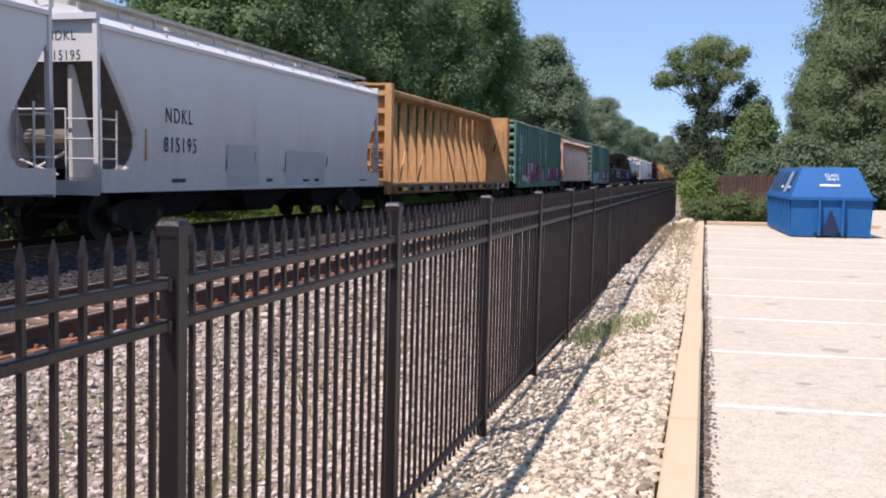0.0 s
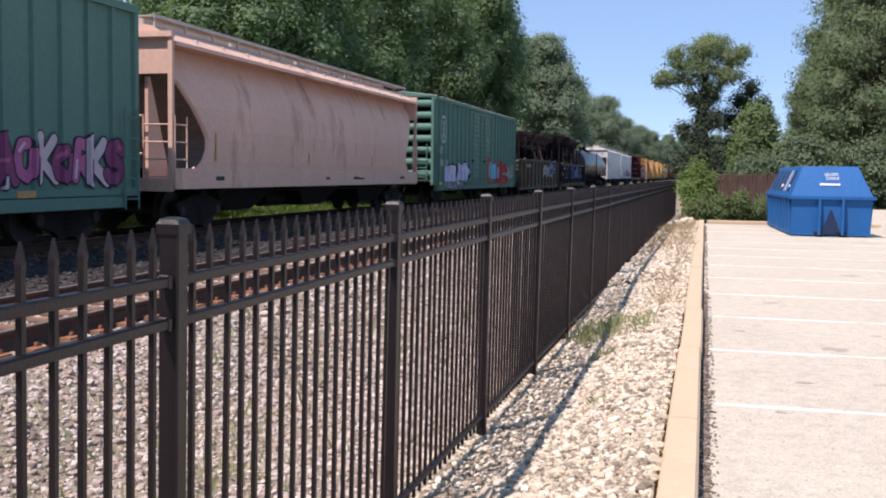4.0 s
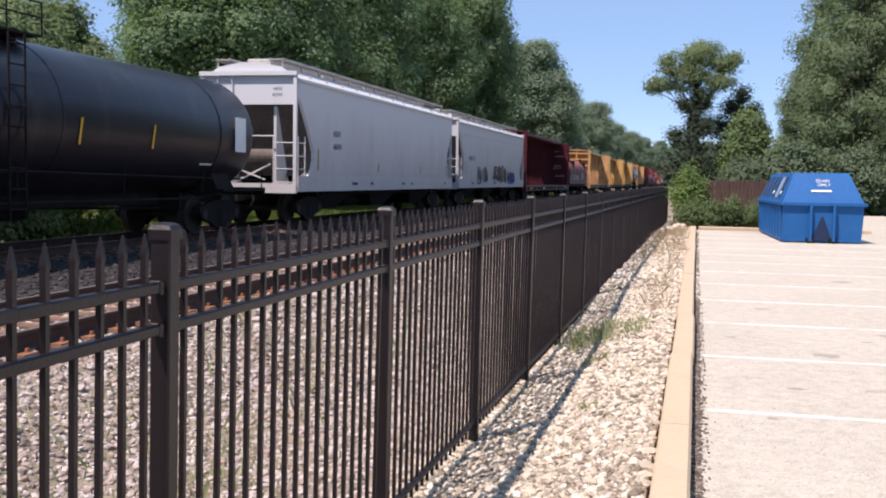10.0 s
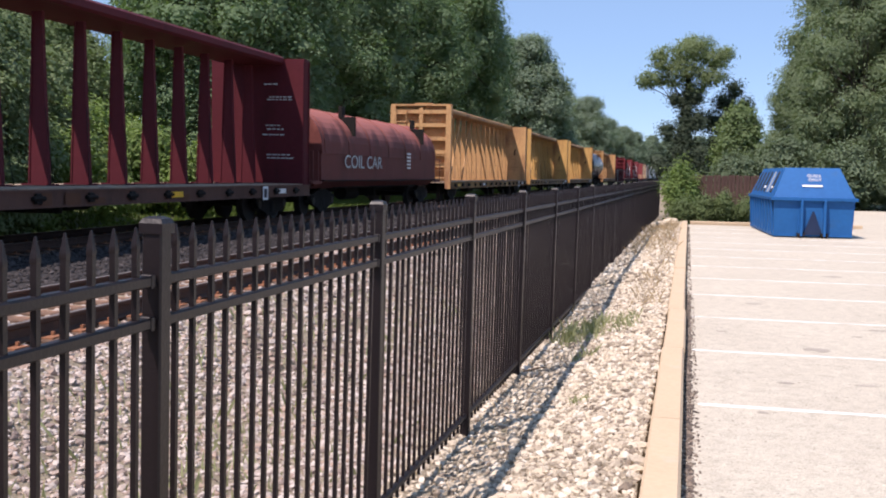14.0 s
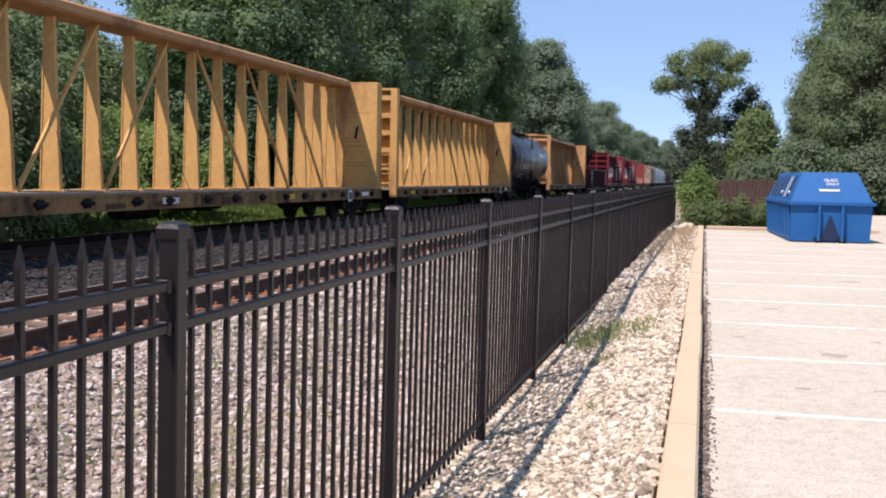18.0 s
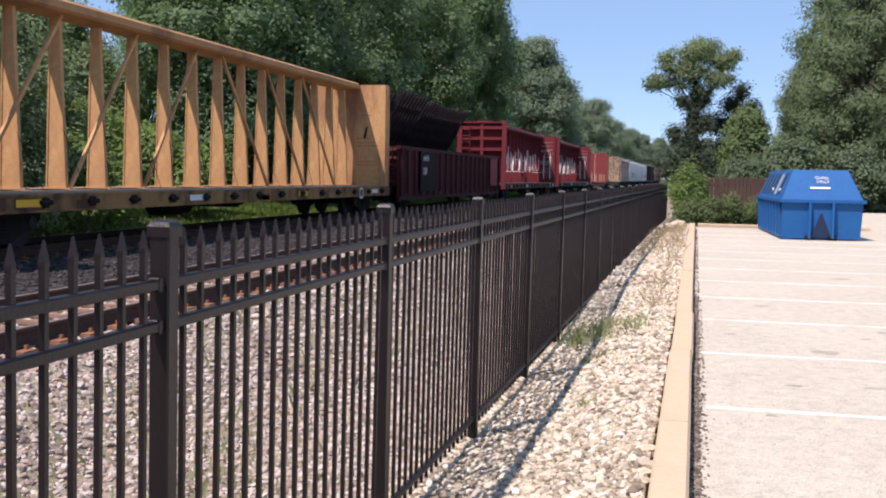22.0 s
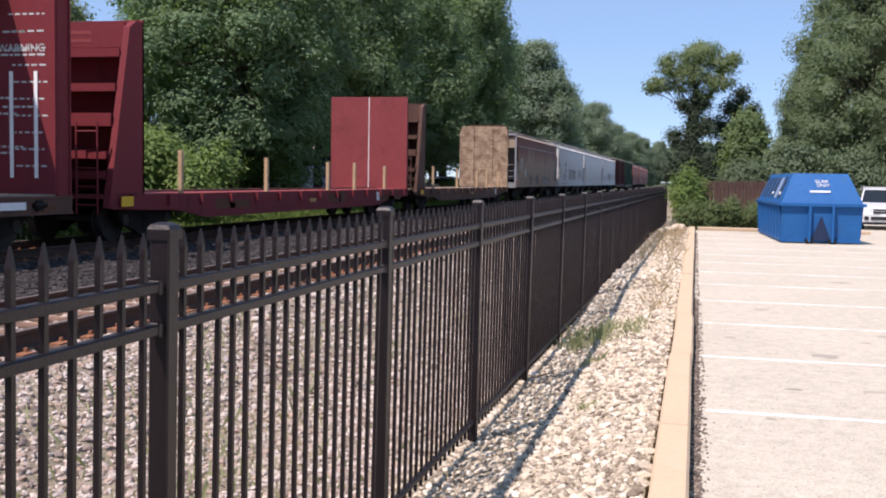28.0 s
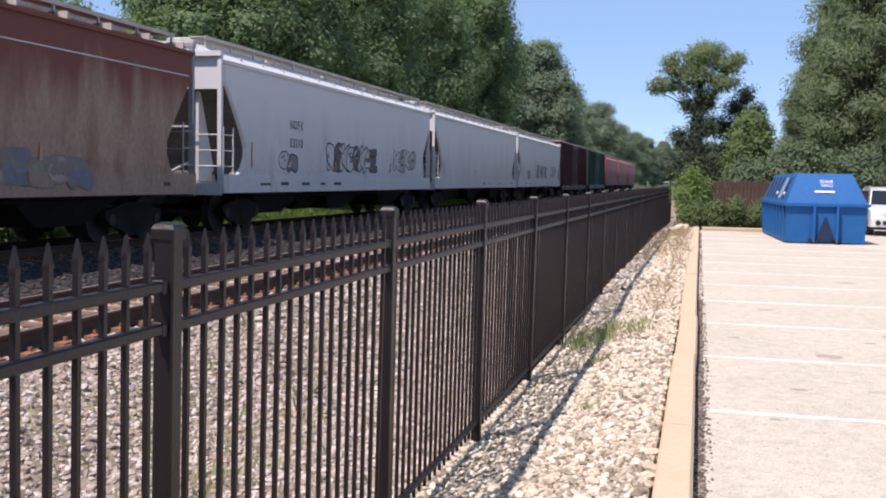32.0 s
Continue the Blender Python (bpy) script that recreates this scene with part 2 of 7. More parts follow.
faded_white = shade("faded_white_marking", (0.46, 0.50, 0.49), 0.7, vary=0.25, grain=20, patch=3, bump=0.0)
faint_stencil = shade("faint_brown_stencil", (0.33, 0.17, 0.06), 0.7, vary=0.3, grain=25, patch=3, bump=0.0)
strap_mat = shade("white_strap", (0.78, 0.78, 0.76), 0.6, vary=0.1, grain=40, bump=0.1)
roof_dust = shade("dusty_roof", (0.40, 0.375, 0.335), 0.8, vary=0.25, grain=12, patch=1.5, bump=0.2)
P = {
    "white_a": car_paint("white_wagon_paint", (0.49, 0.465, 0.45), (0.36, 0.32, 0.28), 0.1),
    "white_b": car_paint("white_wagon_paint_b", (0.45, 0.44, 0.44), (0.33, 0.30, 0.27), 0.25, [
        (4.3, 7.0, 1.1, 2.1, [(0.15, 0.13, 0.13), (0.06, 0.05, 0.05), (0.3, 0.28, 0.27)], (0.03, 0.03, 0.03), 0.45),
        (8.8, 12.6, 1.15, 2.2, [(0.12, 0.1, 0.1), (0.25, 0.2, 0.16), (0.06, 0.06, 0.06)], (0.04, 0.03, 0.03), 0.5),
        (13.2, 15.6, 1.05, 1.9, [(0.02, 0.06, 0.25), (0.03, 0.1, 0.4), (0.02, 0.04, 0.16)], (0.02, 0.02, 0.05), 0.4)]),
    "white_c": car_paint("white_wagon_paint_c", (0.50, 0.49, 0.49), (0.30, 0.28, 0.26), 0.2, [
        (3.4, 4.6, 1.5, 2.1, [(0.45, 0.45, 0.48), (0.2, 0.19, 0.2)], (0.03, 0.03, 0.03), 0.35),
        (7.2, 12.0, 1.45, 2.5, [(0.48, 0.48, 0.5), (0.12, 0.11, 0.12), (0.44, 0.42, 0.42)], (0.03, 0.03, 0.03), 0.5),
        (14.4, 17.0, 1.6, 2.6, [(0.47, 0.47, 0.5), (0.3, 0.3, 0.3)], (0.05, 0.05, 0.05), 0.5)]),
    "pink": car_paint("faded_pink_paint", (0.62, 0.41, 0.325), (0.34, 0.20, 0.14), 0.2),
    "rust": car_paint("rusted_wagon_paint", (0.31, 0.215, 0.16), (0.22, 0.12, 0.08), 0.35, [
        (5.0, 6.6, 1.15, 1.9, [(0.24, 0.19, 0.14), (0.10, 0.14, 0.10), (0.27, 0.2, 0.15)], (0.16, 0.13, 0.11), 0.4),
        (8.0, 9.4, 1.12, 1.85, [(0.13, 0.12, 0.12), (0.25, 0.19, 0.15)], (0.09, 0.08, 0.08), 0.4),
        (11.5, 15.0, 1.10, 1.75, [(0.26, 0.20, 0.16), (0.30, 0.25, 0.22), (0.17, 0.17, 0.2)], (0.20, 0.17, 0.15), 0.5)], vary=0.25, patch=1.3),
    "yellow": car_paint("yellow_wagon_paint", (0.54, 0.305, 0.138), (0.29, 0.14, 0.075), 0.55, vary=0.2, patch=1.3),
    "green_a": car_paint("green_boxcar_paint", (0.098, 0.198, 0.162), (0.085, 0.13, 0.085), 0.15, [
        (2.6, 5.0, 0.85, 1.5, [(0.45, 0.46, 0.48), (0.5, 0.5, 0.52)], (0.10, 0.10, 0.11), 0.8),
        (4.2, 8.6, 0.85, 2.25, [(0.30, 0.03, 0.09), (0.55, 0.36, 0.45), (0.26, 0.02, 0.08), (0.5, 0.46, 0.48)], (0.03, 0.02, 0.03), 0.5),
        (8.6, 12.0, 0.9, 1.9, [(0.5, 0.45, 0.46), (0.25, 0.1, 0.15), (0.1, 0.12, 0.1)], (0.04, 0.04, 0.04), 0.45),
        (13.0, 19.2, 0.95, 2.05, [(0.40, 0.12, 0.25), (0.5, 0.42, 0.46), (0.22, 0.06, 0.14)], (0.04, 0.03, 0.05), 0.4)]),
    "green_b": car_paint("green_boxcar_paint_b", (0.100, 0.205, 0.165), (0.11, 0.18, 0.08), 0.15, [
        (2.0, 6.4, 0.62, 2.05, [(0.52, 0.50, 0.66), (0.6, 0.6, 0.68), (0.46, 0.44, 0.62)], (0.012, 0.012, 0.03), 0.95),
        (11.0, 16.7, 0.62, 2.2, [(0.40, 0.05, 0.04), (0.45, 0.07, 0.05)], (0.30, 0.03, 0.02), 0.5),
        (11.5, 16.4, 0.95, 2.05, [(0.14, 0.42, 0.58), (0.18, 0.47, 0.62), (0.15, 0.42, 0.6)], (0.40, 0.05, 0.06), 0.9),
        (17.0, 18.8, 1.0, 1.9, [(0.035, 0.16, 0.11), (0.3, 0.33, 0.3)], (0.4, 0.4, 0.4), 0.4)]),
    "olive": car_paint("olive_gondola_paint", (0.12, 0.105, 0.072), (0.06, 0.042, 0.034), 0.5, [
        (9.6, 12.2, 1.05, 2.1, [(0.3, 0.32, 0.36), (0.45, 0.45, 0.47), (0.12, 0.11, 0.09)], (0.05, 0.05, 0.05), 0.5),
        (12.8, 15.6, 1.1, 2.45, [(0.04, 0.09, 0.35), (0.3, 0.34, 0.42), (0.08, 0.075, 0.05)], (0.4, 0.42, 0.48), 0.6)]),
    "black_g": car_paint("black_gondola_paint", (0.013, 0.011, 0.012), (0.035, 0.025, 0.023), 0.3, [
        (3.0, 5.6, 1.05, 2.1, [(0.025, 0.022, 0.02), (0.03, 0.028, 0.027)], (0.30, 0.31, 0.33), 0.55),
        (7.2, 10.6, 0.95, 2.2, [(0.03, 0.07, 0.24), (0.2, 0.28, 0.45), (0.03, 0.05, 0.14)], (0.30, 0.36, 0.5), 0.55),
        (11.0, 14.2, 0.95, 2.2, [(0.03, 0.07, 0.24), (0.14, 0.22, 0.4), (0.02, 0.02, 0.04)], (0.25, 0.32, 0.45), 0.55)]),
    "olive_rib": car_paint("dark_olive_rib_paint", (0.055, 0.046, 0.036), (0.035, 0.026, 0.022), 0.5),
    "maroon_worn": car_paint("worn_maroon_paint", (0.085, 0.042, 0.038), (0.085, 0.075, 0.052), 0.6, vary=0.3),
    "maroon": car_paint("maroon_gondola_paint", (0.058, 0.013, 0.016), (0.04, 0.018, 0.016), 0.3),
    # the unlit wagon's red, shade darkened into it; red_b is the lit wagons' red
    "red": car_paint("shaded_red_wagon_paint", (0.085, 0.0145, 0.02), (0.05, 0.013, 0.014), 0.2),
    "red_b": car_paint("red_wagon_paint", (0.17, 0.028, 0.034), (0.09, 0.022, 0.024), 0.2),
    # chord paint: real rust, browner still for the shade on its side
    "rust_shade_chord": car_paint("rusty_shaded_chord", (0.40, 0.22, 0.10), (0.20, 0.10, 0.055), 0.5),
    "dark_green": car_paint("dark_green_wagon_paint", (0.03, 0.062, 0.046), (0.03, 0.035, 0.028), 0.3),
    "brick": car_paint("faded_red_panel", (0.225, 0.05, 0.052), (0.17, 0.04, 0.04), 0.2, streak=0.0),
    "coil": car_paint("coil_wagon_paint", (0.15, 0.048, 0.042), (0.10, 0.04, 0.036), 0.4),
    "brown": car_paint("brown_wagon_paint", (0.11, 0.058, 0.045), (0.045, 0.027, 0.023), 0.5),
    "yellow_b": car_paint("bright_yellow_wagon_paint", (0.57, 0.33, 0.118), (0.33, 0.165, 0.075), 0.42, vary=0.18, patch=1.3),
    "end_tan": car_paint("rusty_tan_end_panel", (0.34, 0.27, 0.20), (0.16, 0.09, 0.06), 0.45),
    "grey": car_paint("grey_frame_paint", (0.27, 0.28, 0.30), (0.16, 0.13, 0.12), 0.3),
    # sill: real rust and stains, with shade's dark brown mixed into the dirt
    "yellow_sill": car_paint("rusty_shaded_sill", (0.34, 0.19, 0.075), (0.075, 0.04, 0.027), 0.7, patch=1.6, streak=0.3),
    "rust_spot": car_paint("rust_spots", (0.11, 0.05, 0.03), (0.05, 0.03, 0.02), 0.4),
    "dark_red": car_paint("maroon_boxcar_paint", (0.07, 0.018, 0.018), (0.05, 0.02, 0.018), 0.25),
}


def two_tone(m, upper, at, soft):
    """An upper colour, such as red rust bloom, from the roof down, ending in ragged runs at the height at."""
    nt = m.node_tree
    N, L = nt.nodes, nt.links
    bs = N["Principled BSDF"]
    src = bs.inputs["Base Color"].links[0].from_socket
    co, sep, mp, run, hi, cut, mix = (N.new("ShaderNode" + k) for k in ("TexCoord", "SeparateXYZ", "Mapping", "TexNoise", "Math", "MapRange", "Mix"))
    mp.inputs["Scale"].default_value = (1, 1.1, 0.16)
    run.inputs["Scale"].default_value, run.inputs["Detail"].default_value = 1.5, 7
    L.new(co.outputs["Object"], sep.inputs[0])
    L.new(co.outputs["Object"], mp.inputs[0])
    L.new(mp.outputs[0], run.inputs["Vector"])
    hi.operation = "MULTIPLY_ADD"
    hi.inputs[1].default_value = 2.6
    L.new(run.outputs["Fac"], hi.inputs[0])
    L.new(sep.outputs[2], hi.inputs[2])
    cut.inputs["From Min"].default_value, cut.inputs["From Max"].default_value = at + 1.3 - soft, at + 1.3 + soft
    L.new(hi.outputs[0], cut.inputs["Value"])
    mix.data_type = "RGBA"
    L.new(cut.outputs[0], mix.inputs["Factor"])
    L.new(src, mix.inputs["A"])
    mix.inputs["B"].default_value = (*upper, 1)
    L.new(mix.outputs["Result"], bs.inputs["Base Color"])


two_tone(P["rust"], (0.17, 0.062, 0.048), 3.0, 0.5)
# coil paint: rusty upper tone, with the sun's paleness put into it
two_tone(P["coil"], (0.33, 0.115, 0.095), 2.75, 0.25)
# hopper whites: shading and brown ground reflection painted in, paler above, warmer below
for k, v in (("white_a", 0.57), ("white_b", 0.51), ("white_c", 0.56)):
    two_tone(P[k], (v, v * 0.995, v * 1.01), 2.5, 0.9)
tank_black = shade("black_tank_paint", (0.014, 0.0125, 0.018), 0.32, vary=0.25, grain=10, patch=0.8, bump=0.02, dirt=(0.05, 0.042, 0.038), dirt_amount=0.22, spec=0.28, streak=0.7)

slope_grime = shade("brake_dust_grime", (0.13, 0.105, 0.09), 0.85, vary=0.3, grain=9, patch=1.2, bump=0.1, dirt=(0.30, 0.29, 0.28), dirt_amount=0.1)
repaint = shade("grey_repaint", (0.37, 0.37, 0.385), 0.55, vary=0.08, grain=9, patch=1, bump=0.02)

# the ground: one sheet across lot, gravel strip, two ballasted tracks and the grass beyond
RAIL_Z = 0.34
TRACK_X, SIDING_X = -12.6, -6.55
FENCE_X, FENCE_Y, PANEL, FENCE_TOP, FENCE_BASE = -1.66, 3.07, 2.44, 1.585, -0.28
CROSS = [(-3000, 1.0), (-60, 0.9), (-34, 0.5), (-26, 0.35), (-20, 0.2), (-17.4, 0.0), (-16.2, -0.05), (-14.6, 0.13), (-11, 0.14), (-10.1, 0.08), (-8.7, 0.12), (-7.95, 0.14), (-5.0, 0.13),
         (-4.0, -0.3), (-3.1, -0.42), (-2.2, -0.37), (-1.66, -0.30), (-1.2, -0.29), (-0.85, -0.16), (-0.5, -0.03), (-0.22, 0.04), (-0.21, -0.3), (0.1, -0.3),
         (60, -0.3), (3000, -0.3)]


CX, CZ = np.array([c[0] for c in CROSS]), np.array([c[1] for c in CROSS])


def ground_at(x, y):
    """Height of the gravel; along the fence it climbs a little with distance; an added dip beyond the railway lets
    tree-shaded ground show under the wagons.
    """
    rise = np.clip((y - 12.5) / 6.0, 0, 1) * np.clip((x + 4.0) / 2.0, 0, 1) * np.clip((-0.25 - x) / 0.9, 0, 1)
    dip = np.interp(x, [-34, -26, -20, -17.4, -16.2], [0, 1, 1, 0.4, 0]) * np.interp(y, [30, 38], [1, 0])
    return np.interp(x, CX, CZ) + 0.17 * rise - 0.85 * dip


def ground_z(x, y=0.0):
    return float(ground_at(np.array([x]), np.array([y]))[0])


gravel_soil = shade("gravel_soil", (0.26, 0.215, 0.155), 0.95, vary=0.5, grain=45, patch=0.9, bump=0.9, dirt=(0.16, 0.15, 0.075), dirt_amount=0.12)
me = Mesh()
ys = [-300, -40, 0, 5, 12.5, 15, 18.5, 26, 30, 38, 40, 80, 160, 400, 3000]
xs = [c[0] for c in CROSS]
me.put([(x, y, ground_z(x, y)) for y in ys for x in xs],
       [(j * len(xs) + i, j * len(xs) + i + 1, (j + 1) * len(xs) + i + 1, (j + 1) * len(xs) + i) for j in range(len(ys) - 1) for i in range(len(xs) - 1)])
ground = solid("ground", me, gravel_soil, "pale limestone gravel ground running along the railway", kind="structure")
verge_mat = shade("verge_soil", (0.06, 0.072, 0.026), 0.95, vary=0.45, grain=9, patch=0.35, bump=0.6, dirt=(0.10, 0.075, 0.04), dirt_amount=0.3)
ground.data.materials.append(verge_mat)
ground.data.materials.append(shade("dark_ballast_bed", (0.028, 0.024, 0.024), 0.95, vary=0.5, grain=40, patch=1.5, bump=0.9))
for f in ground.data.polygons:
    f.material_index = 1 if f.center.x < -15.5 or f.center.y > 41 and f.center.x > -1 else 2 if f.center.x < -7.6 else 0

# the car park's worn concrete, its painted bay lines and kerbs
lot_mat = shade("lot_concrete", (0.405, 0.361, 0.292), 0.9, vary=0.22, grain=60, patch=7, bump=0.5, dirt=(0.43, 0.385, 0.32), dirt_amount=0.25)


def aggregate(m, scale, dark, pale):
    """Exposed stones in the concrete: cells of which some are darker, some paler than the paste, and a broad stain over metres."""
    nt = m.node_tree
    N, L = nt.nodes, nt.links
    bs = N["Principled BSDF"]
    src = bs.inputs["Base Color"].links[0].from_socket
    co = N.new("ShaderNodeTexCoord")
    for kind, size, stops in (("ShaderNodeTexVoronoi", scale, ((0.0, dark), (0.14, 1.0), (0.84, 1.0), (0.9, pale))), ("ShaderNodeTexVoronoi", scale * 1.9, ((0.0, dark), (0.12, 1.0), (0.86, 1.0), (0.94, pale))),
                              ("ShaderNodeTexNoise", 0.45, ((0.3, 0.93), (0.7, 1.03)))):
        tex, ramp, mul = N.new(kind), N.new("ShaderNodeValToRGB"), N.new("ShaderNodeMix")
        tex.inputs["Scale"].default_value = size
        L.new(co.outputs["Object"], tex.inputs["Vector"])
        L.new(tex.outputs["Color" if kind.endswith("Voronoi") else "Fac"], ramp.inputs[0])
        for i, (p, v) in enumerate(stops):
            e = ramp.color_ramp.elements[i] if i < 2 else ramp.color_ramp.elements.new(0.5)
            e.position, e.color = p, (v, v, v, 1)
        mul.data_type, mul.blend_type = "RGBA", "MULTIPLY"
        mul.inputs["Factor"].default_value = 1
        L.new(src, mul.inputs["A"])
        L.new(ramp.outputs[0], mul.inputs["B"])
        src = mul.outputs["Result"]
    L.new(src, bs.inputs["Base Color"])


aggregate(lot_mat, 55, 0.5, 1.22)
line_mat = shade("line_paint", (0.80, 0.79, 0.76), 0.7, vary=0.08, grain=40, bump=0.1, dirt=(0.56, 0.50, 0.43), dirt_amount=0.6)
kerb_mat = shade("kerb_paint", (0.54, 0.405, 0.27), 0.8, vary=0.10, grain=25, patch=1.2, bump=0.2, dirt=(0.5, 0.44, 0.36), dirt_amount=0.25)
solid("car_park", Mesh().box(0.02, 6.0, -30, 40.0, -0.25, 0).box(6.0, 90, -30, 64, -0.25, 0), lot_mat, "sun-bleached pale concrete car park surface", kind="structure")
STALL_Y, STALL = 8.25, 2.617
for i in range(-3, 12):
    y = STALL_Y + STALL * i
    solid("bay_line", Mesh().box(0.09 if i else 0.13, 5.4, y - 0.036, y + 0.036, 0.001, 0.005), line_mat, "thin white painted parking bay line", kind="structure")
# kerb: cast lengths with open joints
kerb = thing("kerb", pose(0, 0, 0), "tan painted concrete kerb along the car park", "kerb", kind="structure")
kerb_block = lambda n: Mesh().loft([[(-0.19, y, -0.25), (0.02, y, -0.25), (0.018, y, 0.10), (0.0, y, 0.125), (-0.175, y, 0.125), (-0.19, y, 0.11)] for y in (0.004, n - 0.004)])
y = -8.0
me_k = data_of(kerb_block(3.03), "kerb_length", kerb_mat)
while y < 37.5:
    part("kerb_length", me_k, kerb_mat, kerb, at=pose(random.uniform(-0.006, 0.006) - (0.012 if y > 12 else 0), y, random.uniform(-0.004, 0.004), 0, 0, random.uniform(-0.08, 0.08)))
    y += 3.03
for x in (0.1, 3.13):
    part("kerb_length", me_k, kerb_mat, kerb, at=pose(x, 40.2, 0, 0, 0, -90))
# oil spots and tar marks on the concrete
stain = shade("oil_stain", (0.34, 0.30, 0.25), 0.85, vary=0.3, grain=30, bump=0.1)


def blot(x, y, rx, ry, seed):
    r = random.Random(seed)
    n = 18
    pts = [(x + rx * (1 + r.uniform(-0.35, 0.35)) * math.cos(2 * math.pi * i / n), y + ry * (1 + r.uniform(-0.35, 0.35)) * math.sin(2 * math.pi * i / n)) for i in range(n)]
    solid("oil_stain", Mesh().plate(pts, "z", 0.0012, 0.0014), stain, "small dark oil stain on concrete", kind="structure")


for k, (x, y, rx, ry) in enumerate(((0.88, 9.35, 0.07, 0.04), (1.55, 9.45, 0.09, 0.06), (0.42, 12.3, 0.06, 0.05), (1.35, 11.3, 0.14, 0.12), (0.95, 15.2, 0.10, 0.12), (2.2, 13.0, 0.1, 0.08), (4.4, 30.2, 0.35, 0.1), (1.9, 12.4, 0.06, 0.05), (0.6, 8.1, 0.05, 0.04), (2.6, 20.0, 0.2, 0.15))):
    blot(x, y, rx, ry, k)

# a thin bent brown rod on the stones by the fence
solid("twig", Mesh().tube((-1.52, 10.15, -0.19), (-1.40, 10.32, -0.178), 0.011, 5).tube((-1.40, 10.32, -0.178), (-1.33, 10.43, -0.186), 0.008, 5), shade("thin_brown_rod", (0.11, 0.075, 0.05), 0.9, vary=0.3, grain=60), "thin bent brown rod lying on gravel", "twig")

# the black ornamental fence
iron = shade("black_fence_paint", (0.0122, 0.0083, 0.0094), 0.42, vary=0.3, grain=60, patch=2, bump=0.1, dirt=(0.03, 0.025, 0.02), dirt_amount=0.1, spec=0.32)
fence = thing("fence", pose(0, 0, 0), "black powder-coated steel picket fence with spear points", "fence")
FENCE_SLOPE = 0.0068
LEAN = 0.7  # the whole run leans a little towards the car park
PANELS = range(-2, 20)


def fence_x(y):
    return FENCE_X + FENCE_SLOPE * (y - FENCE_Y)


def lean_x(y, z=0.0):
    """Where the leaning run stands at the height z."""
    return fence_x(y) + (z - 1.4) * math.tan(radians(LEAN))


pole = Mesh().cbox(-0.035, 0.035, -0.035, 0.035, FENCE_BASE - 0.3, FENCE_TOP - 0.03, 0.006)
cap = Mesh().loft([[(a * s, b * s, z) for a, b in ((-1, -1), (1, -1), (1, 1), (-1, 1))] for s, z in
                   ((0.041, FENCE_TOP - 0.045), (0.041, FENCE_TOP - 0.012), (0.033, FENCE_TOP + 0.003), (0.018, FENCE_TOP + 0.010))])
rod = Mesh().loft([[(a * s, b * s, z) for a, b in ((-1, -1), (1, -1), (1, 1), (-1, 1))] for s, z in
                   ((0.0095, FENCE_BASE + 0.06), (0.0095, FENCE_TOP - 0.092), (0.0105, FENCE_TOP - 0.088), (0.0105, FENCE_TOP - 0.076), (0.0025, FENCE_TOP - 0.02))])
RAILS = (1.39, 1.255, FENCE_BASE + 0.14)
rail_bar = Mesh()
rail_bar.loft([[(-0.019, y, -0.014), (-0.014, y, -0.018), (0.014, y, -0.018), (0.019, y, -0.014), (0.019, y, 0.012), (0.012, y, 0.018), (-0.012, y, 0.018), (-0.019, y, 0.012)]
               for y in (0.03, PANEL - 0.03)])
brk = Mesh().cbox(-0.022, 0.022, 0.034, 0.06, -0.022, 0.022, 0.003)
me_pole, me_cap, me_rod, me_bar, me_brk = (data_of(m, n, iron) for m, n in ((pole, "post"), (cap, "post_cap"), (rod, "picket"), (rail_bar, "rail"), (brk, "bracket")))
PICKETS = 18
far = Mesh()
for k in PANELS:
    y0 = FENCE_Y + PANEL * k
    lean = math.degrees(math.atan(FENCE_SLOPE))
    wob = random.uniform(-0.35, 0.35)
    p = part("post", me_pole, iron, fence, at=pose(lean_x(y0), y0, 0, wob, LEAN + random.uniform(-0.25, 0.25), -lean))
    part("post_cap", me_cap, iron, p)
    for z in RAILS:
        r = part("rail", me_bar, iron, fence, at=pose(lean_x(y0, z), y0, z, 0, LEAN, -lean))
        if k < 4 and z > 1:
            part("bracket", me_brk, iron, r)
            part("bracket", me_brk, iron, r, at=pose(0, PANEL - 0.105, 0))
    for i in range(PICKETS):
        y = y0 + PANEL * (i + 1) / (PICKETS + 1)
        if k < 14:
            part("picket", me_rod, iron, fence, at=pose(lean_x(y), y, random.uniform(-0.003, 0.003), random.uniform(-0.2, 0.2), LEAN + random.uniform(-0.15, 0.15), 0))
        else:
            far.put([(v[0] + lean_x(y, v[2]), v[1] + y, v[2]) for v in rod.v], rod.f)
tagged(part("picket_run", far, iron, fence), kind="stuff")

# two tracks: rails, ties and ballast
rail_rust = shade("rusty_rail", (0.060, 0.030, 0.021), 0.85, vary=0.35, grain=40, patch=3, bump=0.3)
rail_top = shade("worn_rail_head", (0.30, 0.26, 0.24), 0.4, metal=0.6, vary=0.2, grain=30, bump=0.1)
tie_mat = shade("sleeper_wood", (0.115, 0.07, 0.05), 0.9, vary=0.45, grain=16, patch=2.5, bump=0.6, dirt=(0.25, 0.13, 0.075), dirt_amount=0.3)
plate_mat = shade("tie_plate_rust", (0.24, 0.10, 0.05), 0.85, vary=0.4, grain=30, bump=0.3)
web = [(-0.07, -0.17), (0.07, -0.17), (0.07, -0.155), (0.014, -0.13), (0.010, -0.05), (0.034, -0.035), (0.036, -0.004), (0.03, 0.0), (-0.03, 0.0), (-0.036, -0.004), (-0.034, -0.035), (-0.010, -0.05), (-0.014, -0.13), (-0.07, -0.155)]
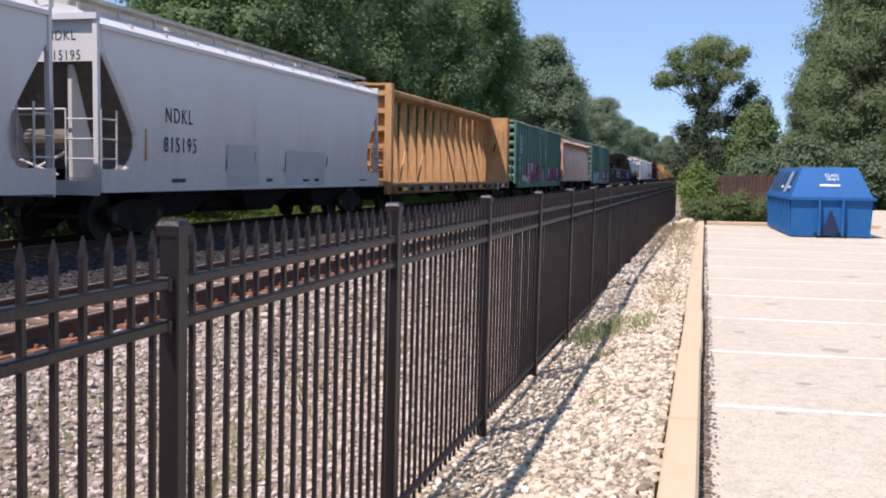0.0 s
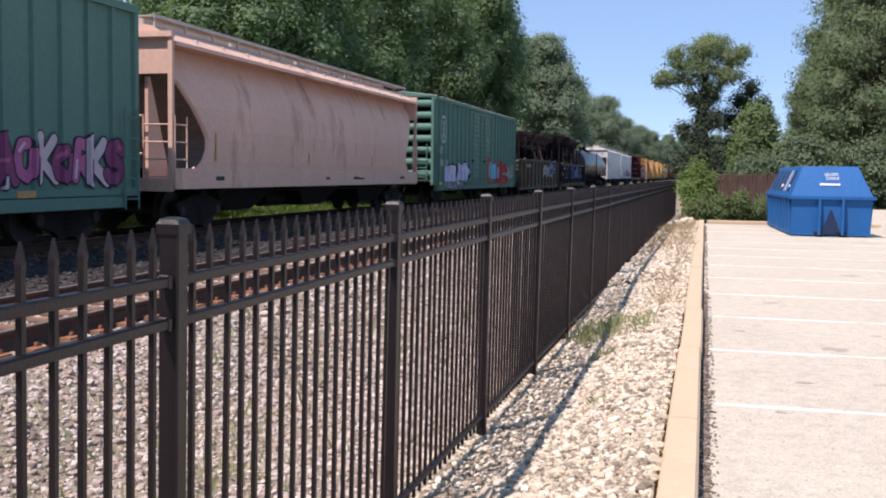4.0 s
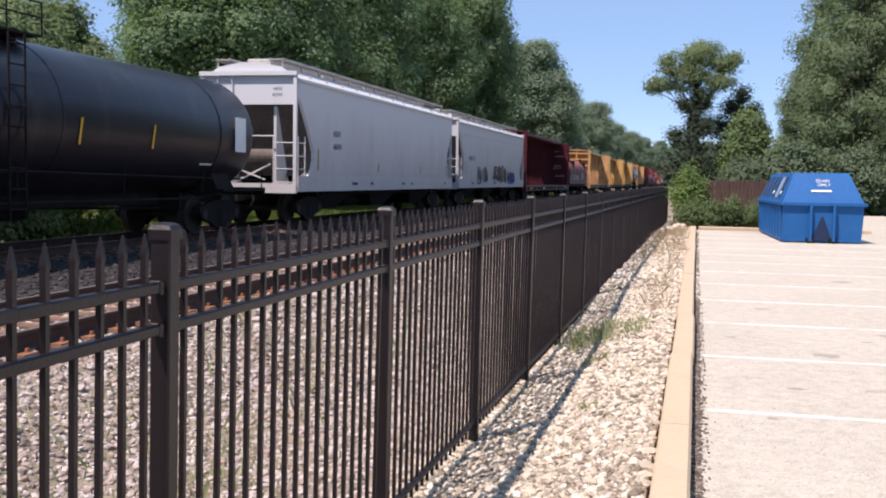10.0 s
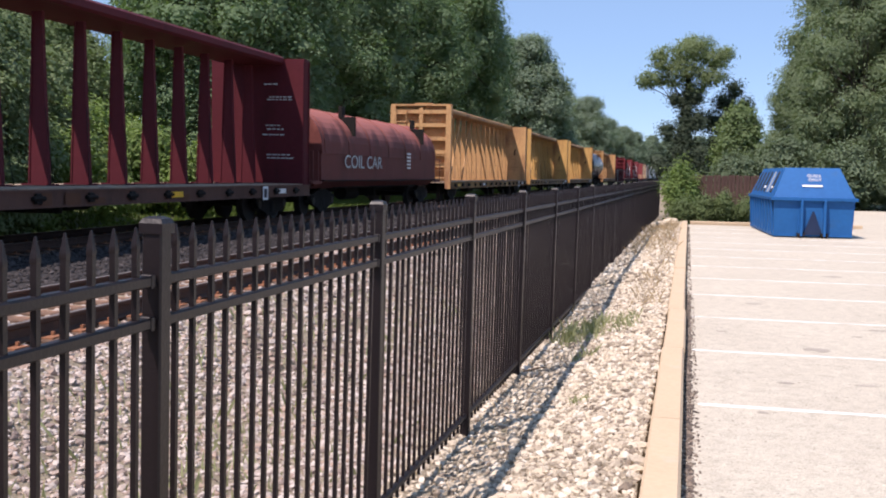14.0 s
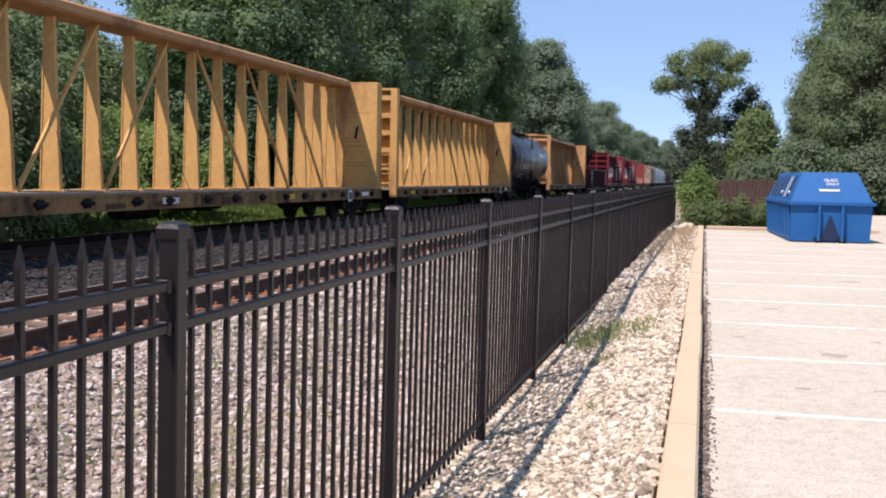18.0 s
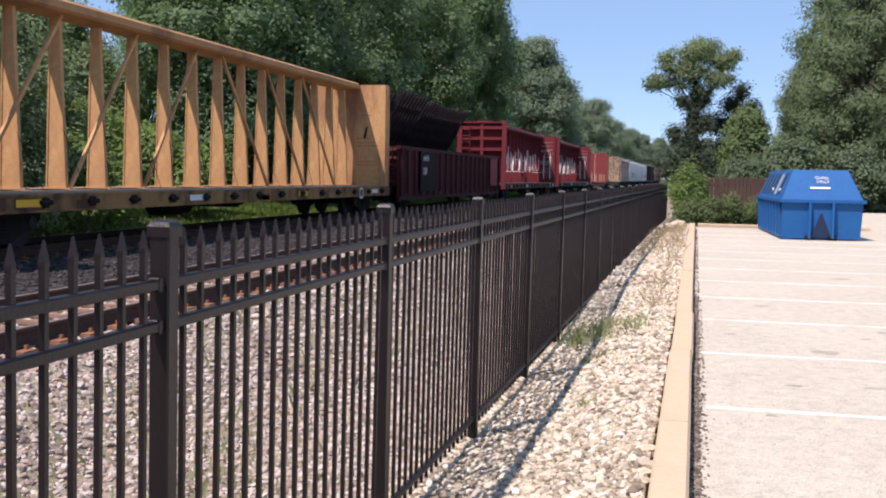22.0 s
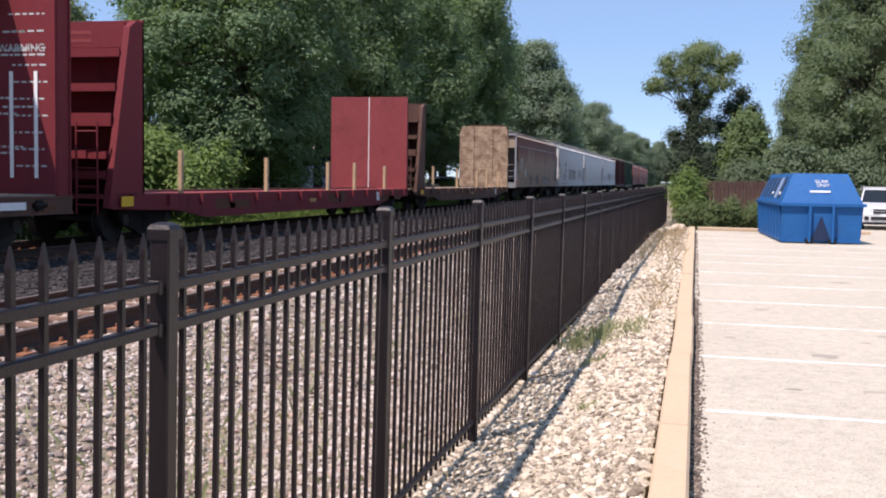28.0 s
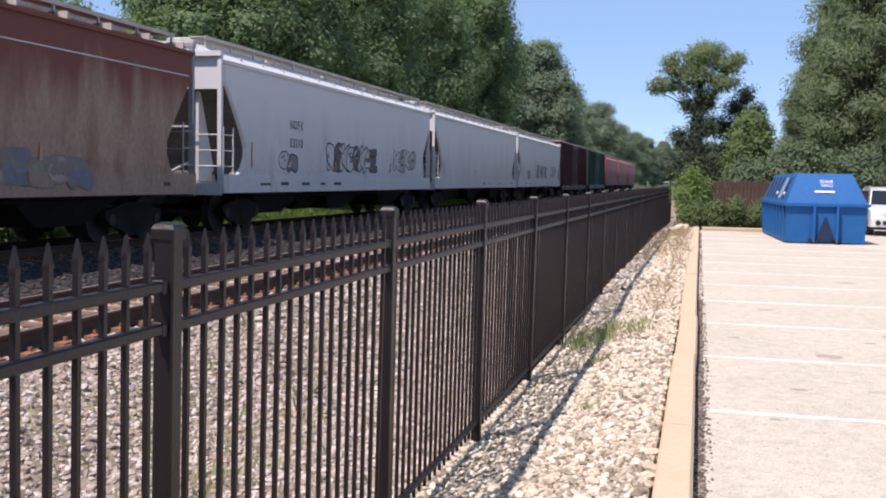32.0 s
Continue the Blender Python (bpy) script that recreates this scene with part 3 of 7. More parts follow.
for cx, name, y_near, count in ((SIDING_X, "rusty siding track", -6, 110), (TRACK_X, "main line track under the train", 6, 90)):
    tr = thing("railway_track", pose(cx, 0, RAIL_Z), name + " on timber sleepers", "railway track", kind="structure")
    for s in (-0.755, 0.755):
        r = part("rail", Mesh().loft([[(s + px, y, pz) for px, pz in web] for y in (-80, 900)]), rail_rust, tr)
        part("rail_head", Mesh().box(s - 0.026, s + 0.026, -80, 900, 0.0005, 0.002), rail_top, r)
    tie = data_of(Mesh().cbox(-1.3, 1.3, -0.115, 0.115, -0.36, -0.175, 0.015), "tie", tie_mat)
    plt = data_of(Mesh().box(-0.19, 0.19, -0.1, 0.1, -0.175, -0.16).box(-0.12, -0.09, -0.07, -0.04, -0.16, -0.125).box(0.09, 0.12, 0.04, 0.07, -0.16, -0.125), "tie_plate", plate_mat)
    rest = Mesh()
    for i in range(300):
        y = y_near + 0.5 * i
        dx, tw = random.uniform(-0.05, 0.05), random.uniform(-1.5, 1.5)
        if i < count:
            t = part("tie", tie, tie_mat, tr, at=pose(dx, y, random.uniform(-0.012, 0.012), 0, 0, tw))
            if i < 60:
                for s in (-0.755, 0.755):
                    part("tie_plate", plt, plate_mat, t, at=pose(s - dx, 0, 0))
        else:
            rest.box(-1.3 + dx, 1.3 + dx, y - 0.115, y + 0.115, -0.36, -0.175)
    tagged(part("far_sleepers", rest, tie_mat, tr), kind="stuff")

# loose stones
ICO = np.array([(0, -0.526, 0.851), (0, 0.526, 0.851), (0, -0.526, -0.851), (0, 0.526, -0.851), (-0.526, 0.851, 0), (0.526, 0.851, 0), (-0.526, -0.851, 0), (0.526, -0.851, 0), (0.851, 0, 0.526), (0.851, 0, -0.526), (-0.851, 0, 0.526), (-0.851, 0, -0.526)])
TRI = np.array([(0, 8, 1), (0, 1, 10), (0, 10, 6), (0, 6, 7), (0, 7, 8), (1, 8, 5), (1, 5, 4), (1, 4, 10), (2, 3, 9), (2, 9, 7), (2, 7, 6), (2, 6, 11), (2, 11, 3), (3, 5, 9), (3, 4, 5), (3, 11, 4), (4, 11, 10), (5, 8, 9), (6, 10, 11), (7, 9, 8)])


def stones(patches, seed, flat=None):
    """Angular stones strewn over (x0, x1, y0, y1, per square metre, least and greatest half size)."""
    rs = np.random.RandomState(seed)
    vs, n = [], 0
    for x0, x1, y0, y1, dens, a, b in patches:
        k = int((x1 - x0) * (y1 - y0) * dens)
        x, y = rs.uniform(x0, x1, k), rs.uniform(y0, y1, k)
        size = a + (b - a) * rs.rand(k) ** 2.2
        keep = np.ones(k, bool)
        for cx in (SIDING_X, TRACK_X):
            near = np.abs(x - cx) < 1.34
            keep &= ~(near & (np.abs((y - (0 if cx == SIDING_X else 0)) % 0.5 - 0.0) < 0.12)) & ~(near & (np.abs((y % 0.5) - 0.5) < 0.12))
            keep &= ~(np.abs(np.abs(x - cx) - 0.755) < 0.09)
        x, y, size = x[keep], y[keep], size[keep]
        k = len(x)
        z = (ground_at(x, y) if flat is None else flat) + size * 0.18
        p = ICO[None] * rs.uniform(0.62, 1.2, (k, 12, 1)) * (size[:, None, None] * rs.uniform(0.65, 1.25, (k, 1, 3)) * np.array([1, 1, 0.7]))
        th = rs.uniform(0, 6.28, k)
        c, s = np.cos(th)[:, None], np.sin(th)[:, None]
        tilt = rs.uniform(-0.5, 0.5, k)[:, None]
        px, py, pz = p[..., 0] * c - p[..., 1] * s, p[..., 0] * s + p[..., 1] * c, p[..., 2]
        pz, px = pz * np.cos(tilt) + px * np.sin(tilt), px * np.cos(tilt) - pz * np.sin(tilt)
        vs.append(np.stack([px + x[:, None], py + y[:, None], pz + z[:, None]], -1).reshape(-1, 3))
        n += k
    f = (TRI[None] + 12 * np.arange(n)[:, None, None]).reshape(-1, 3)
    return big_mesh("stones", np.concatenate(vs), f)


def stone_mat(name, tones, bump=0.5):
    m = shade(name, (1, 1, 1), 0.9, vary=0.18, grain=55, patch=4, bump=bump)
    nt = m.node_tree
    geo, ramp = nt.nodes.new("ShaderNodeNewGeometry"), nt.nodes.new("ShaderNodeValToRGB")
    ramp.color_ramp.interpolation = "CONSTANT"
    for i, c in enumerate(tones):
        e = ramp.color_ramp.elements[i] if i < 2 else ramp.color_ramp.elements.new(0.5)
        e.position, e.color = i / len(tones), (*c, 1)
    nt.links.new(geo.outputs["Random Per Island"], ramp.inputs[0])
    mul = [n for n in nt.nodes if n.bl_idname == "ShaderNodeMix"][0]
    nt.links.new(ramp.outputs[0], mul.inputs["A"])
    return m


lime = stone_mat("limestone_chips", [(0.595, 0.516, 0.409), (0.428, 0.358, 0.274), (0.670, 0.605, 0.512), (0.316, 0.260, 0.195), (0.558, 0.470, 0.358), (0.484, 0.432, 0.367), (0.223, 0.177, 0.135), (0.614, 0.549, 0.456)])
ballast_mat = stone_mat("ballast_stone", [(0.41, 0.335, 0.29), (0.24, 0.187, 0.163), (0.36, 0.28, 0.235), (0.50, 0.43, 0.385), (0.155, 0.125, 0.115), (0.37, 0.27, 0.215), (0.29, 0.243, 0.23)])
solid("gravel_strip", stones([(-1.95, -0.2, -4, 1.5, 120, 0.03, 0.06), (-1.95, -1.2, 1.5, 9, 800, 0.010, 0.040), (-1.2, -0.2, 1.5, 9, 1500, 0.009, 0.040), (-1.95, -0.2, 1.5, 12, 9, 0.04, 0.075), (-1.95, -1.2, 9, 18, 520, 0.013, 0.045), (-1.2, -0.2, 9, 18, 900, 0.012, 0.043), (-1.95, -0.2, 18, 41, 130, 0.03, 0.09)], 5), lime, "loose cream limestone chips beside the fence", "gravel", kind="stuff")
solid("ballast", stones([(-5.4, -1.9, -4, 1.5, 60, 0.03, 0.07), (-5.4, -1.9, 1.5, 10, 680, 0.012, 0.044), (-5.4, -1.9, 10, 20, 220, 0.02, 0.06), (-5.4, -1.9, 20, 55, 45, 0.035, 0.09),
                         (-7.7, -5.4, 5, 20, 170, 0.02, 0.055), (-7.7, -5.4, 20, 50, 45, 0.03, 0.08)], 6), ballast_mat, "mixed grey and tan railway ballast stones", "ballast", kind="stuff")
solid("kerb_grit", stones([(0.02, 0.08, 3, 16, 3200, 0.006, 0.024), (0.02, 0.13, 3, 16, 800, 0.005, 0.018), (0.02, 0.2, 3, 16, 40, 0.004, 0.01), (0.02, 0.10, 16, 38, 300, 0.01, 0.025)], 8, 0.0), stone_mat("dark_grit", [(0.16, 0.125, 0.10), (0.09, 0.07, 0.06), (0.24, 0.19, 0.15), (0.12, 0.095, 0.08)]), "fine dark grit gathered along the foot of the kerb", "grit", kind="stuff")
dark_stone = stone_mat("dark_ballast_chips", [(0.03, 0.026, 0.027), (0.05, 0.042, 0.042), (0.024, 0.02, 0.021), (0.07, 0.06, 0.06), (0.036, 0.03, 0.03), (0.045, 0.038, 0.037), (0.026, 0.022, 0.023), (0.22, 0.20, 0.20)])
solid("main_line_ballast", stones([(-15.5, -7.6, 7, 30, 90, 0.022, 0.065), (-15.5, -7.6, 30, 70, 25, 0.04, 0.09)], 9), dark_stone, "dark ballast stones between the tracks", "ballast", kind="stuff")

# foliage


def leaf_mat(name, color, light=0.25, vary=0.10):
    m = shade(name, color, 0.55, vary=0.12, grain=3, patch=0.35, bump=0, island=vary, spec=0.2)
    nt = m.node_tree
    bs = nt.nodes["Principled BSDF"]
    tr, mix = nt.nodes.new("ShaderNodeBsdfTranslucent"), nt.nodes.new("ShaderNodeMixShader")
    src = bs.inputs["Base Color"].links[0].from_socket
    warm = nt.nodes.new("ShaderNodeMix")
    warm.data_type, warm.blend_type = "RGBA", "MULTIPLY"
    warm.inputs["Factor"].default_value = 1
    warm.inputs["B"].default_value = (1.1, 1.25, 0.6, 1)
    nt.links.new(src, warm.inputs["A"])
    nt.links.new(warm.outputs["Result"], tr.inputs["Color"])
    mix.inputs["Fac"].default_value = light
    nt.links.new(bs.outputs[0], mix.inputs[1])
    nt.links.new(tr.outputs[0], mix.inputs[2])
    nt.links.new(mix.outputs[0], nt.nodes["Material Output"].inputs["Surface"])
    return m


oak_leaf = leaf_mat("oak_leaves", (0.165, 0.238, 0.130), 0.46)
lime_leaf = leaf_mat("light_leaves", (0.16, 0.21, 0.098))
willow_leaf = leaf_mat("grey_green_leaves", (0.185, 0.24, 0.14), 0.4)
# far trees: air haze is put into the leaf colour, paler and bluer
hazed_leaf = leaf_mat("haze_paled_leaves", (0.195, 0.25, 0.18), 0.4)
bright_leaf = leaf_mat("bright_shrub_leaves", (0.17, 0.24, 0.075), 0.38)
dusk_leaf = leaf_mat("dark_leaves", (0.135, 0.18, 0.11), 0.34)
hedge_leaf = leaf_mat("hedge_leaves", (0.12, 0.16, 0.065), 0.3)
open_leaf = leaf_mat("open_crown_leaves", (0.20, 0.25, 0.125), 0.45)
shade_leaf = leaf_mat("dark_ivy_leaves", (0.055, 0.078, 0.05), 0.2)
young_leaf = leaf_mat("young_tree_leaves", (0.175, 0.235, 0.11), 0.4)
dry_leaf = leaf_mat("dry_weed", (0.42, 0.31, 0.19), 0.2)
bark = shade("bark", (0.075, 0.058, 0.045), 0.95, vary=0.4, grain=14, patch=2, bump=0.8, streak=0.8)


def clump():
    bm = bmesh.new()
    bmesh.ops.create_icosphere(bm, subdivisions=2, radius=1.0)
    v, f = np.array([tuple(p.co) for p in bm.verts]), np.array([[p.index for p in q.verts] for q in bm.faces])
    bm.free()
    return v, f


CLUMP = clump()


def leaves(lobes, count, size, seed, droop=0.0, shell=0.55, twig=5, slim=0.55, core=0.0):
    """Leaves in sprays on lobes (x, y, z, rx, ry, rz): four-cornered, folded, turned every way."""
    rs = np.random.RandomState(seed)
    lobes = np.array(lobes, float)
    wgt = (lobes[:, 3] * lobes[:, 4] * lobes[:, 5]) ** (2 / 3)
    k = count // twig
    pick = rs.choice(len(lobes), k, p=wgt / wgt.sum())
    d = rs.normal(size=(k, 3))
    d /= np.linalg.norm(d, axis=1)[:, None]
    rad = shell + (1.04 - shell) * rs.rand(k) ** 0.6
    # uneven outline: bulges and hollows
    bump = 1 + 0.16 * np.sin(d[:, 0] * 5 + pick * 1.7) * np.sin(d[:, 1] * 6 + pick) + 0.14 * np.sin(d[:, 2] * 7 + pick * 2.3)
    c = lobes[pick, :3] + d * lobes[pick, 3:] * (rad * bump)[:, None]
    hole = 0.5 * np.sin(c[:, 0] * 1.3 + seed) * np.sin(c[:, 1] * 1.1 + 2) * np.sin(c[:, 2] * 1.5 + seed * 2)
    c, d = c[hole > -0.38], d[hole > -0.38]
    k = len(c)
    p = np.repeat(c, twig, 0) + rs.normal(size=(k * twig, 3)) * size * 0.9
    face = np.repeat(d, twig, 0) * 0.9 + np.array((0, 0, 0.6)) + rs.normal(size=(k * twig, 3)) * 0.30
    face /= np.linalg.norm(face, axis=1)[:, None]
    out = rs.normal(size=face.shape) - np.array((0, 0, droop))
    out -= face * (out * face).sum(1)[:, None]
    out /= np.linalg.norm(out, axis=1)[:, None]
    side = np.cross(out, face)
    nrm = -face
    s = size * rs.uniform(0.6, 1.35, (k * twig, 1))
    v = np.stack([p - out * s * 0.5, p + side * s * slim * 0.5 + nrm * s * 0.12, p + out * s * 0.5, p - side * s * slim * 0.5 + nrm * s * 0.12], 1).reshape(-1, 3)
    if not core:
        return big_mesh("leaves", v, np.arange(len(v)).reshape(-1, 4))
    # dense inner twigs and leaves: lumpy clumps that the outer sprays cover
    bv, bf = CLUMP
    u = bv / np.linalg.norm(bv, axis=1)[:, None]
    lump = [1 + 0.2 * np.sin(u[:, 0] * 6 + i) * np.sin(u[:, 1] * 5 + 2 * i) + 0.16 * np.sin(u[:, 2] * 8 + i * 1.3) for i in range(len(lobes))]
    w = np.concatenate([lobes[i, :3] + u * lobes[i, 3:] * core * lump[i][:, None] for i in range(len(lobes))])
    fs = np.concatenate([bf + len(u) * i for i in range(len(lobes))]) + len(v)
    me = bpy.data.meshes.new("leaves")
    me.from_pydata(np.concatenate([v, w]).tolist(), [], np.arange(len(v)).reshape(-1, 4).tolist() + fs.tolist())
    return me


def limbs(h, r, lobes, seed, fork=0.35):
    """A tapered trunk that leans a little, with limbs that reach into the lobes."""
    rs = random.Random(seed)
    m = Mesh()
    pts = [Vector((rs.uniform(-0.02, 0.02) * h * i / 5, rs.uniform(-0.02, 0.02) * h * i / 5, h * 0.8 * i / 5 - 0.3 * (i == 0))) for i in range(6)]
    ring = lambda o, s: [(o.x + s * math.cos(2 * math.pi * j / 9), o.y + s * math.sin(2 * math.pi * j / 9), o.z) for j in range(9)]
    m.loft([ring(pts[0], r * 1.35), ring(pts[0] + Vector((0, 0, 0.9)), r * 1.02)] + [ring(p, r * (1 - 0.16 * i)) for i, p in enumerate(pts) if i])
    for x, y, z, rx, ry, rz in lobes:
        t = rs.uniform(fork, 0.75)
        a = pts[0].lerp(pts[-1], t)
        b = Vector((x, y, z))
        mid = a.lerp(b, 0.5) + Vector((0, 0, -0.05 * h * rs.random()))
        m.tube(a, mid, r * 0.36, 6, r * 0.24)
        m.tube(mid, b, r * 0.24, 6, r * 0.08)
        for _ in range(3):
            e = b + Vector((rs.uniform(-1, 1) * rx * 0.7, rs.uniform(-1, 1) * ry * 0.7, rs.uniform(-0.5, 0.8) * rz * 0.7))
            m.tube(mid.lerp(b, rs.random()), e, r * 0.1, 5, r * 0.03)
    return m


def tree(name, at, h, spread, label, material, seed, count=16000, size=0.34, low=0.3, trunk=0.3, lobes=None, droop=0.1, shell=0.62, slim=0.6, core=0.5, fork=0.35):
    rs = random.Random(seed)
    if lobes is None:
        lobes = []
        n = 80 if count > 50000 else 34
        for i in range(n):
            a, q = 2 * math.pi * i * 0.382, i / (n - 1)
            z = h * (low + (0.92 - low) * q) + rs.uniform(-0.03, 0.03) * h
            w = spread * (0.74 * math.sin(math.pi * min(1, 0.22 + 0.74 * q)) ** 0.8) * rs.uniform(0.85, 1.12)
            s = spread * (rs.uniform(0.14, 0.27) if n > 40 else rs.uniform(0.20, 0.34))
            if n > 40:
                w *= 1.08
            lobes.append((w * math.cos(a), w * math.sin(a), z, s * rs.uniform(0.9, 1.2), s * rs.uniform(0.9, 1.2), s * rs.uniform(0.8, 1.1)))
        lobes.append((0, 0, h * 0.6, spread * 0.42, spread * 0.42, h * 0.22))
        lobes.append((0, 0, h - spread * 0.3, spread * 0.34, spread * 0.34, spread * 0.3))
    t = thing(name, at, label, "tree")
    part("trunk", limbs(h, trunk, lobes, seed, fork), bark, t)
    part("crown", leaves(lobes, count, size, seed, droop, shell, slim=slim, core=core), material, t)
    return t


oaks = [tree("broadleaf_tree", pose(-23.5, 51, ground_z(-23.5, 51) - 0.05), 17.5, 6.3, "tall dense dark green broadleaf tree beside the railway", oak_leaf, 11, 92000, 0.215, low=0.16),
        tree("broadleaf_tree", pose(-23, 62, ground_z(-23, 62) - 0.05, 0, 0, 40), 19, 6.6, "tall dense dark green broadleaf tree beside the railway", oak_leaf, 12, 92000, 0.215, low=0.2),
        tree("broadleaf_tree", pose(-22, 74, ground_z(-22, 74) - 0.05), 19.5, 6.6, "tall dense dark green broadleaf tree beside the railway", oak_leaf, 13, 92000, 0.215, low=0.18)]
for src, x, y, rz, s in ((0, -21.6, 86, 120, 1.10), (1, -23.4, 97, 200, 1.02), (2, -25.5, 105, 80, 0.98), (1, -28.8, 62, 90, 1.0), (2, -32, 78, 10, 1.05), (0, -33, 95, 250, 1.1), (1, -34, 112, 300, 1.05)):
    copy_thing(oaks[src], pose(x, y, ground_z(x, y) - 0.05, 0, 0, rz)).scale = (s, s, s * (1.3 if y > 84 else 1.1))
mid = tree("broadleaf_tree", pose(-21.4, 141, ground_z(-21.4, 141) - 0.05), 20.5, 6.9, "grey-green broadleaf tree in the distance, haze in its leaf colour", hazed_leaf, 21, 44000, 0.36, low=0.12)
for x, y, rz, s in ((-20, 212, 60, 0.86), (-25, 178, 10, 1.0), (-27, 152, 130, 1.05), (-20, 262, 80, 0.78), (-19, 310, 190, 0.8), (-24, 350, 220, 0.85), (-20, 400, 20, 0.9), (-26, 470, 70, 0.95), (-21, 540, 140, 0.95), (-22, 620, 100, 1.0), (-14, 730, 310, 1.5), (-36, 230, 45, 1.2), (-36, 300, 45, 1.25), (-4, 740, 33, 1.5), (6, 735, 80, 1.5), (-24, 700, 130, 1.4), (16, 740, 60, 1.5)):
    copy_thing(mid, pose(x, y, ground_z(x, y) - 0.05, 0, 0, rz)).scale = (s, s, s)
left = tree("broadleaf_tree", pose(-31.5, 44, ground_z(-31.5, 44) - 0.05), 9.6, 4.6, "sunlit light green tree beyond the railway", lime_leaf, 31, 46000, 0.21, low=0.1)
# the three copies nearest the track, partly out of view, added to shade the verge
for x, y, rz, s in ((-22.8, 30.5, 80, 0.78), (-40.5, 60, 160, 1.26), (-20.9, 26, 200, 0.74), (-38, 40, 250, 1.1), (-20.6, 19.5, 20, 0.74), (-29, 30, 111, 0.95), (-47, 74, 140, 1.15)):
    copy_thing(left, pose(x, y, ground_z(x, y) - 0.05, 0, 0, rz)).scale = (s, s, s)
# the open-crowned tree and its neighbours behind the board fence
open_ = tree("open_tree", pose(-0.6, 90, 0), 13.6, 4, "slender tree with an open flat crown and ivy-clad trunk", open_leaf, 41, 15000, 0.2, trunk=0.17, core=0.0, shell=0.5, fork=0.66,
             lobes=[(0.3, 0, 12.2, 1.9, 1.8, 0.9), (-2.5, 0.3, 10.0, 1.4, 1.3, 0.6), (2.5, 0, 11.5, 1.3, 1.4, 0.8), (0.9, 0.5, 12.9, 1.4, 1.4, 0.6), (-1.4, 0, 11.2, 1.5, 1.4, 0.7), (2.1, -0.5, 10.0, 1.4, 1.2, 0.7),
                    (-3.3, 0.2, 9.5, 0.8, 0.9, 0.4), (0.2, -0.4, 10.6, 1.6, 1.3, 0.8), (3.2, 0.3, 12.0, 0.8, 0.9, 0.5), (-2.1, 0, 11.9, 0.8, 0.9, 0.45), (-0.9, 0.4, 9.7, 1.1, 1.0, 0.5), (1.0, 0, 9.2, 1.0, 1.0, 0.7)])
ivy = [(0.05 * i - 0.2, 0, 1.2 + 0.75 * i, 1.75 - 0.12 * i, 1.5 - 0.10 * i, 0.85) for i in range(12)]
ivy += [(-1.9, 0.2, 3.0, 1.1, 1.2, 1.4), (-1.3, 0, 5.6, 0.9, 0.9, 0.9), (1.4, 0, 3.6, 1.2, 1.2, 1.5), (1.2, 0.1, 6.4, 1.0, 1.0, 1.2), (0.9, 0, 8.4, 0.9, 0.9, 0.9), (-0.7, 0, 8.2, 0.8, 0.8, 0.8)]
part("ivy", leaves(ivy, 13000, 0.2, 47, 0.1, 0.5, slim=0.6, core=0.6), shade_leaf, open_, "dark ivy")
tree("dark_tree", pose(3.1, 93, 0), 10.6, 2.2, "dark feathery tree behind the car park", shade_leaf, 45, 16000, 0.2, trunk=0.2, core=0.45, shell=0.5,
     lobes=[(0.4, 0, 9.4, 0.8, 0.8, 0.9), (-0.4, 0, 8.2, 1.0, 0.9, 0.9), (1.3, 0.2, 8.0, 0.8, 0.8, 0.7), (-1.2, 0, 6.6, 1.1, 1.0, 1.0), (0.4, 0.3, 6.6, 1.2, 1.1, 1.1), (1.9, 0, 6.3, 0.9, 0.9, 0.8), (-0.5, 0, 4.6, 1.5, 1.4, 1.2), (1.4, 0, 4.4, 1.4, 1.3, 1.2), (0.2, 0, 2.4, 1.8, 1.7, 1.4), (2.3, 0.2, 2.6, 1.1, 1.1, 1.2)])
small = tree("young_tree", pose(3.4, 74, 0), 6.4, 2.1, "light green young broadleaf tree beside the car park", young_leaf, 42, 12000, 0.24, low=0.1, trunk=0.12)
willow = tree("willow_tree", pose(11.6, 76, 0), 19, 5.0, "tall feathery grey-green tree at the car park edge", willow_leaf, 51, 74000, 0.25, low=0.06, trunk=0.35, droop=0.5, slim=0.35)
for x, y, rz, s in ((16, 71, 70, 1.0), (8.3, 82, 170, 0.62), (19, 75, 200, 1.1), (12, 82, 30, 1.15), (25, 72, 260, 1.0), (32, 70, 140, 1.05)):
    copy_thing(willow, pose(x, y, 0, 0, 0, rz)).scale = (s, s, s)
skirt = tree("leafy_shrub", pose(6.0, 70, 0), 4.2, 2.6, "rounded green shrub at the edge of the trees", dusk_leaf, 52, 12000, 0.24, low=0.05, trunk=0.08)
for x, y, rz, s in ((9.5, 69, 50, 0.9), (3.0, 69, 140, 0.75), (13.5, 69, 210, 0.8), (17.5, 68, 300, 0.9)):
    copy_thing(skirt, pose(x, y, 0, 0, 0, rz)).scale = (s, s, s)


def shrub(at, h, spread, label, material, seed, count, size, group=""):
    rs = random.Random(seed)
    lobes = [(spread * rs.uniform(-0.6, 0.6), spread * rs.uniform(-0.6, 0.6), h * rs.uniform(0.25, 0.72), spread * rs.uniform(0.3, 0.5), spread * rs.uniform(0.3, 0.5), h * rs.uniform(0.22, 0.36)) for _ in range(10)]
    t = thing("shrub", at, label, "shrub", group)
    part("stem", limbs(h * 0.8, 0.03, lobes, seed, 0.05), bark, t)
    part("foliage", leaves(lobes, count, size, seed, 0.0, 0.3), material, t)
    return t


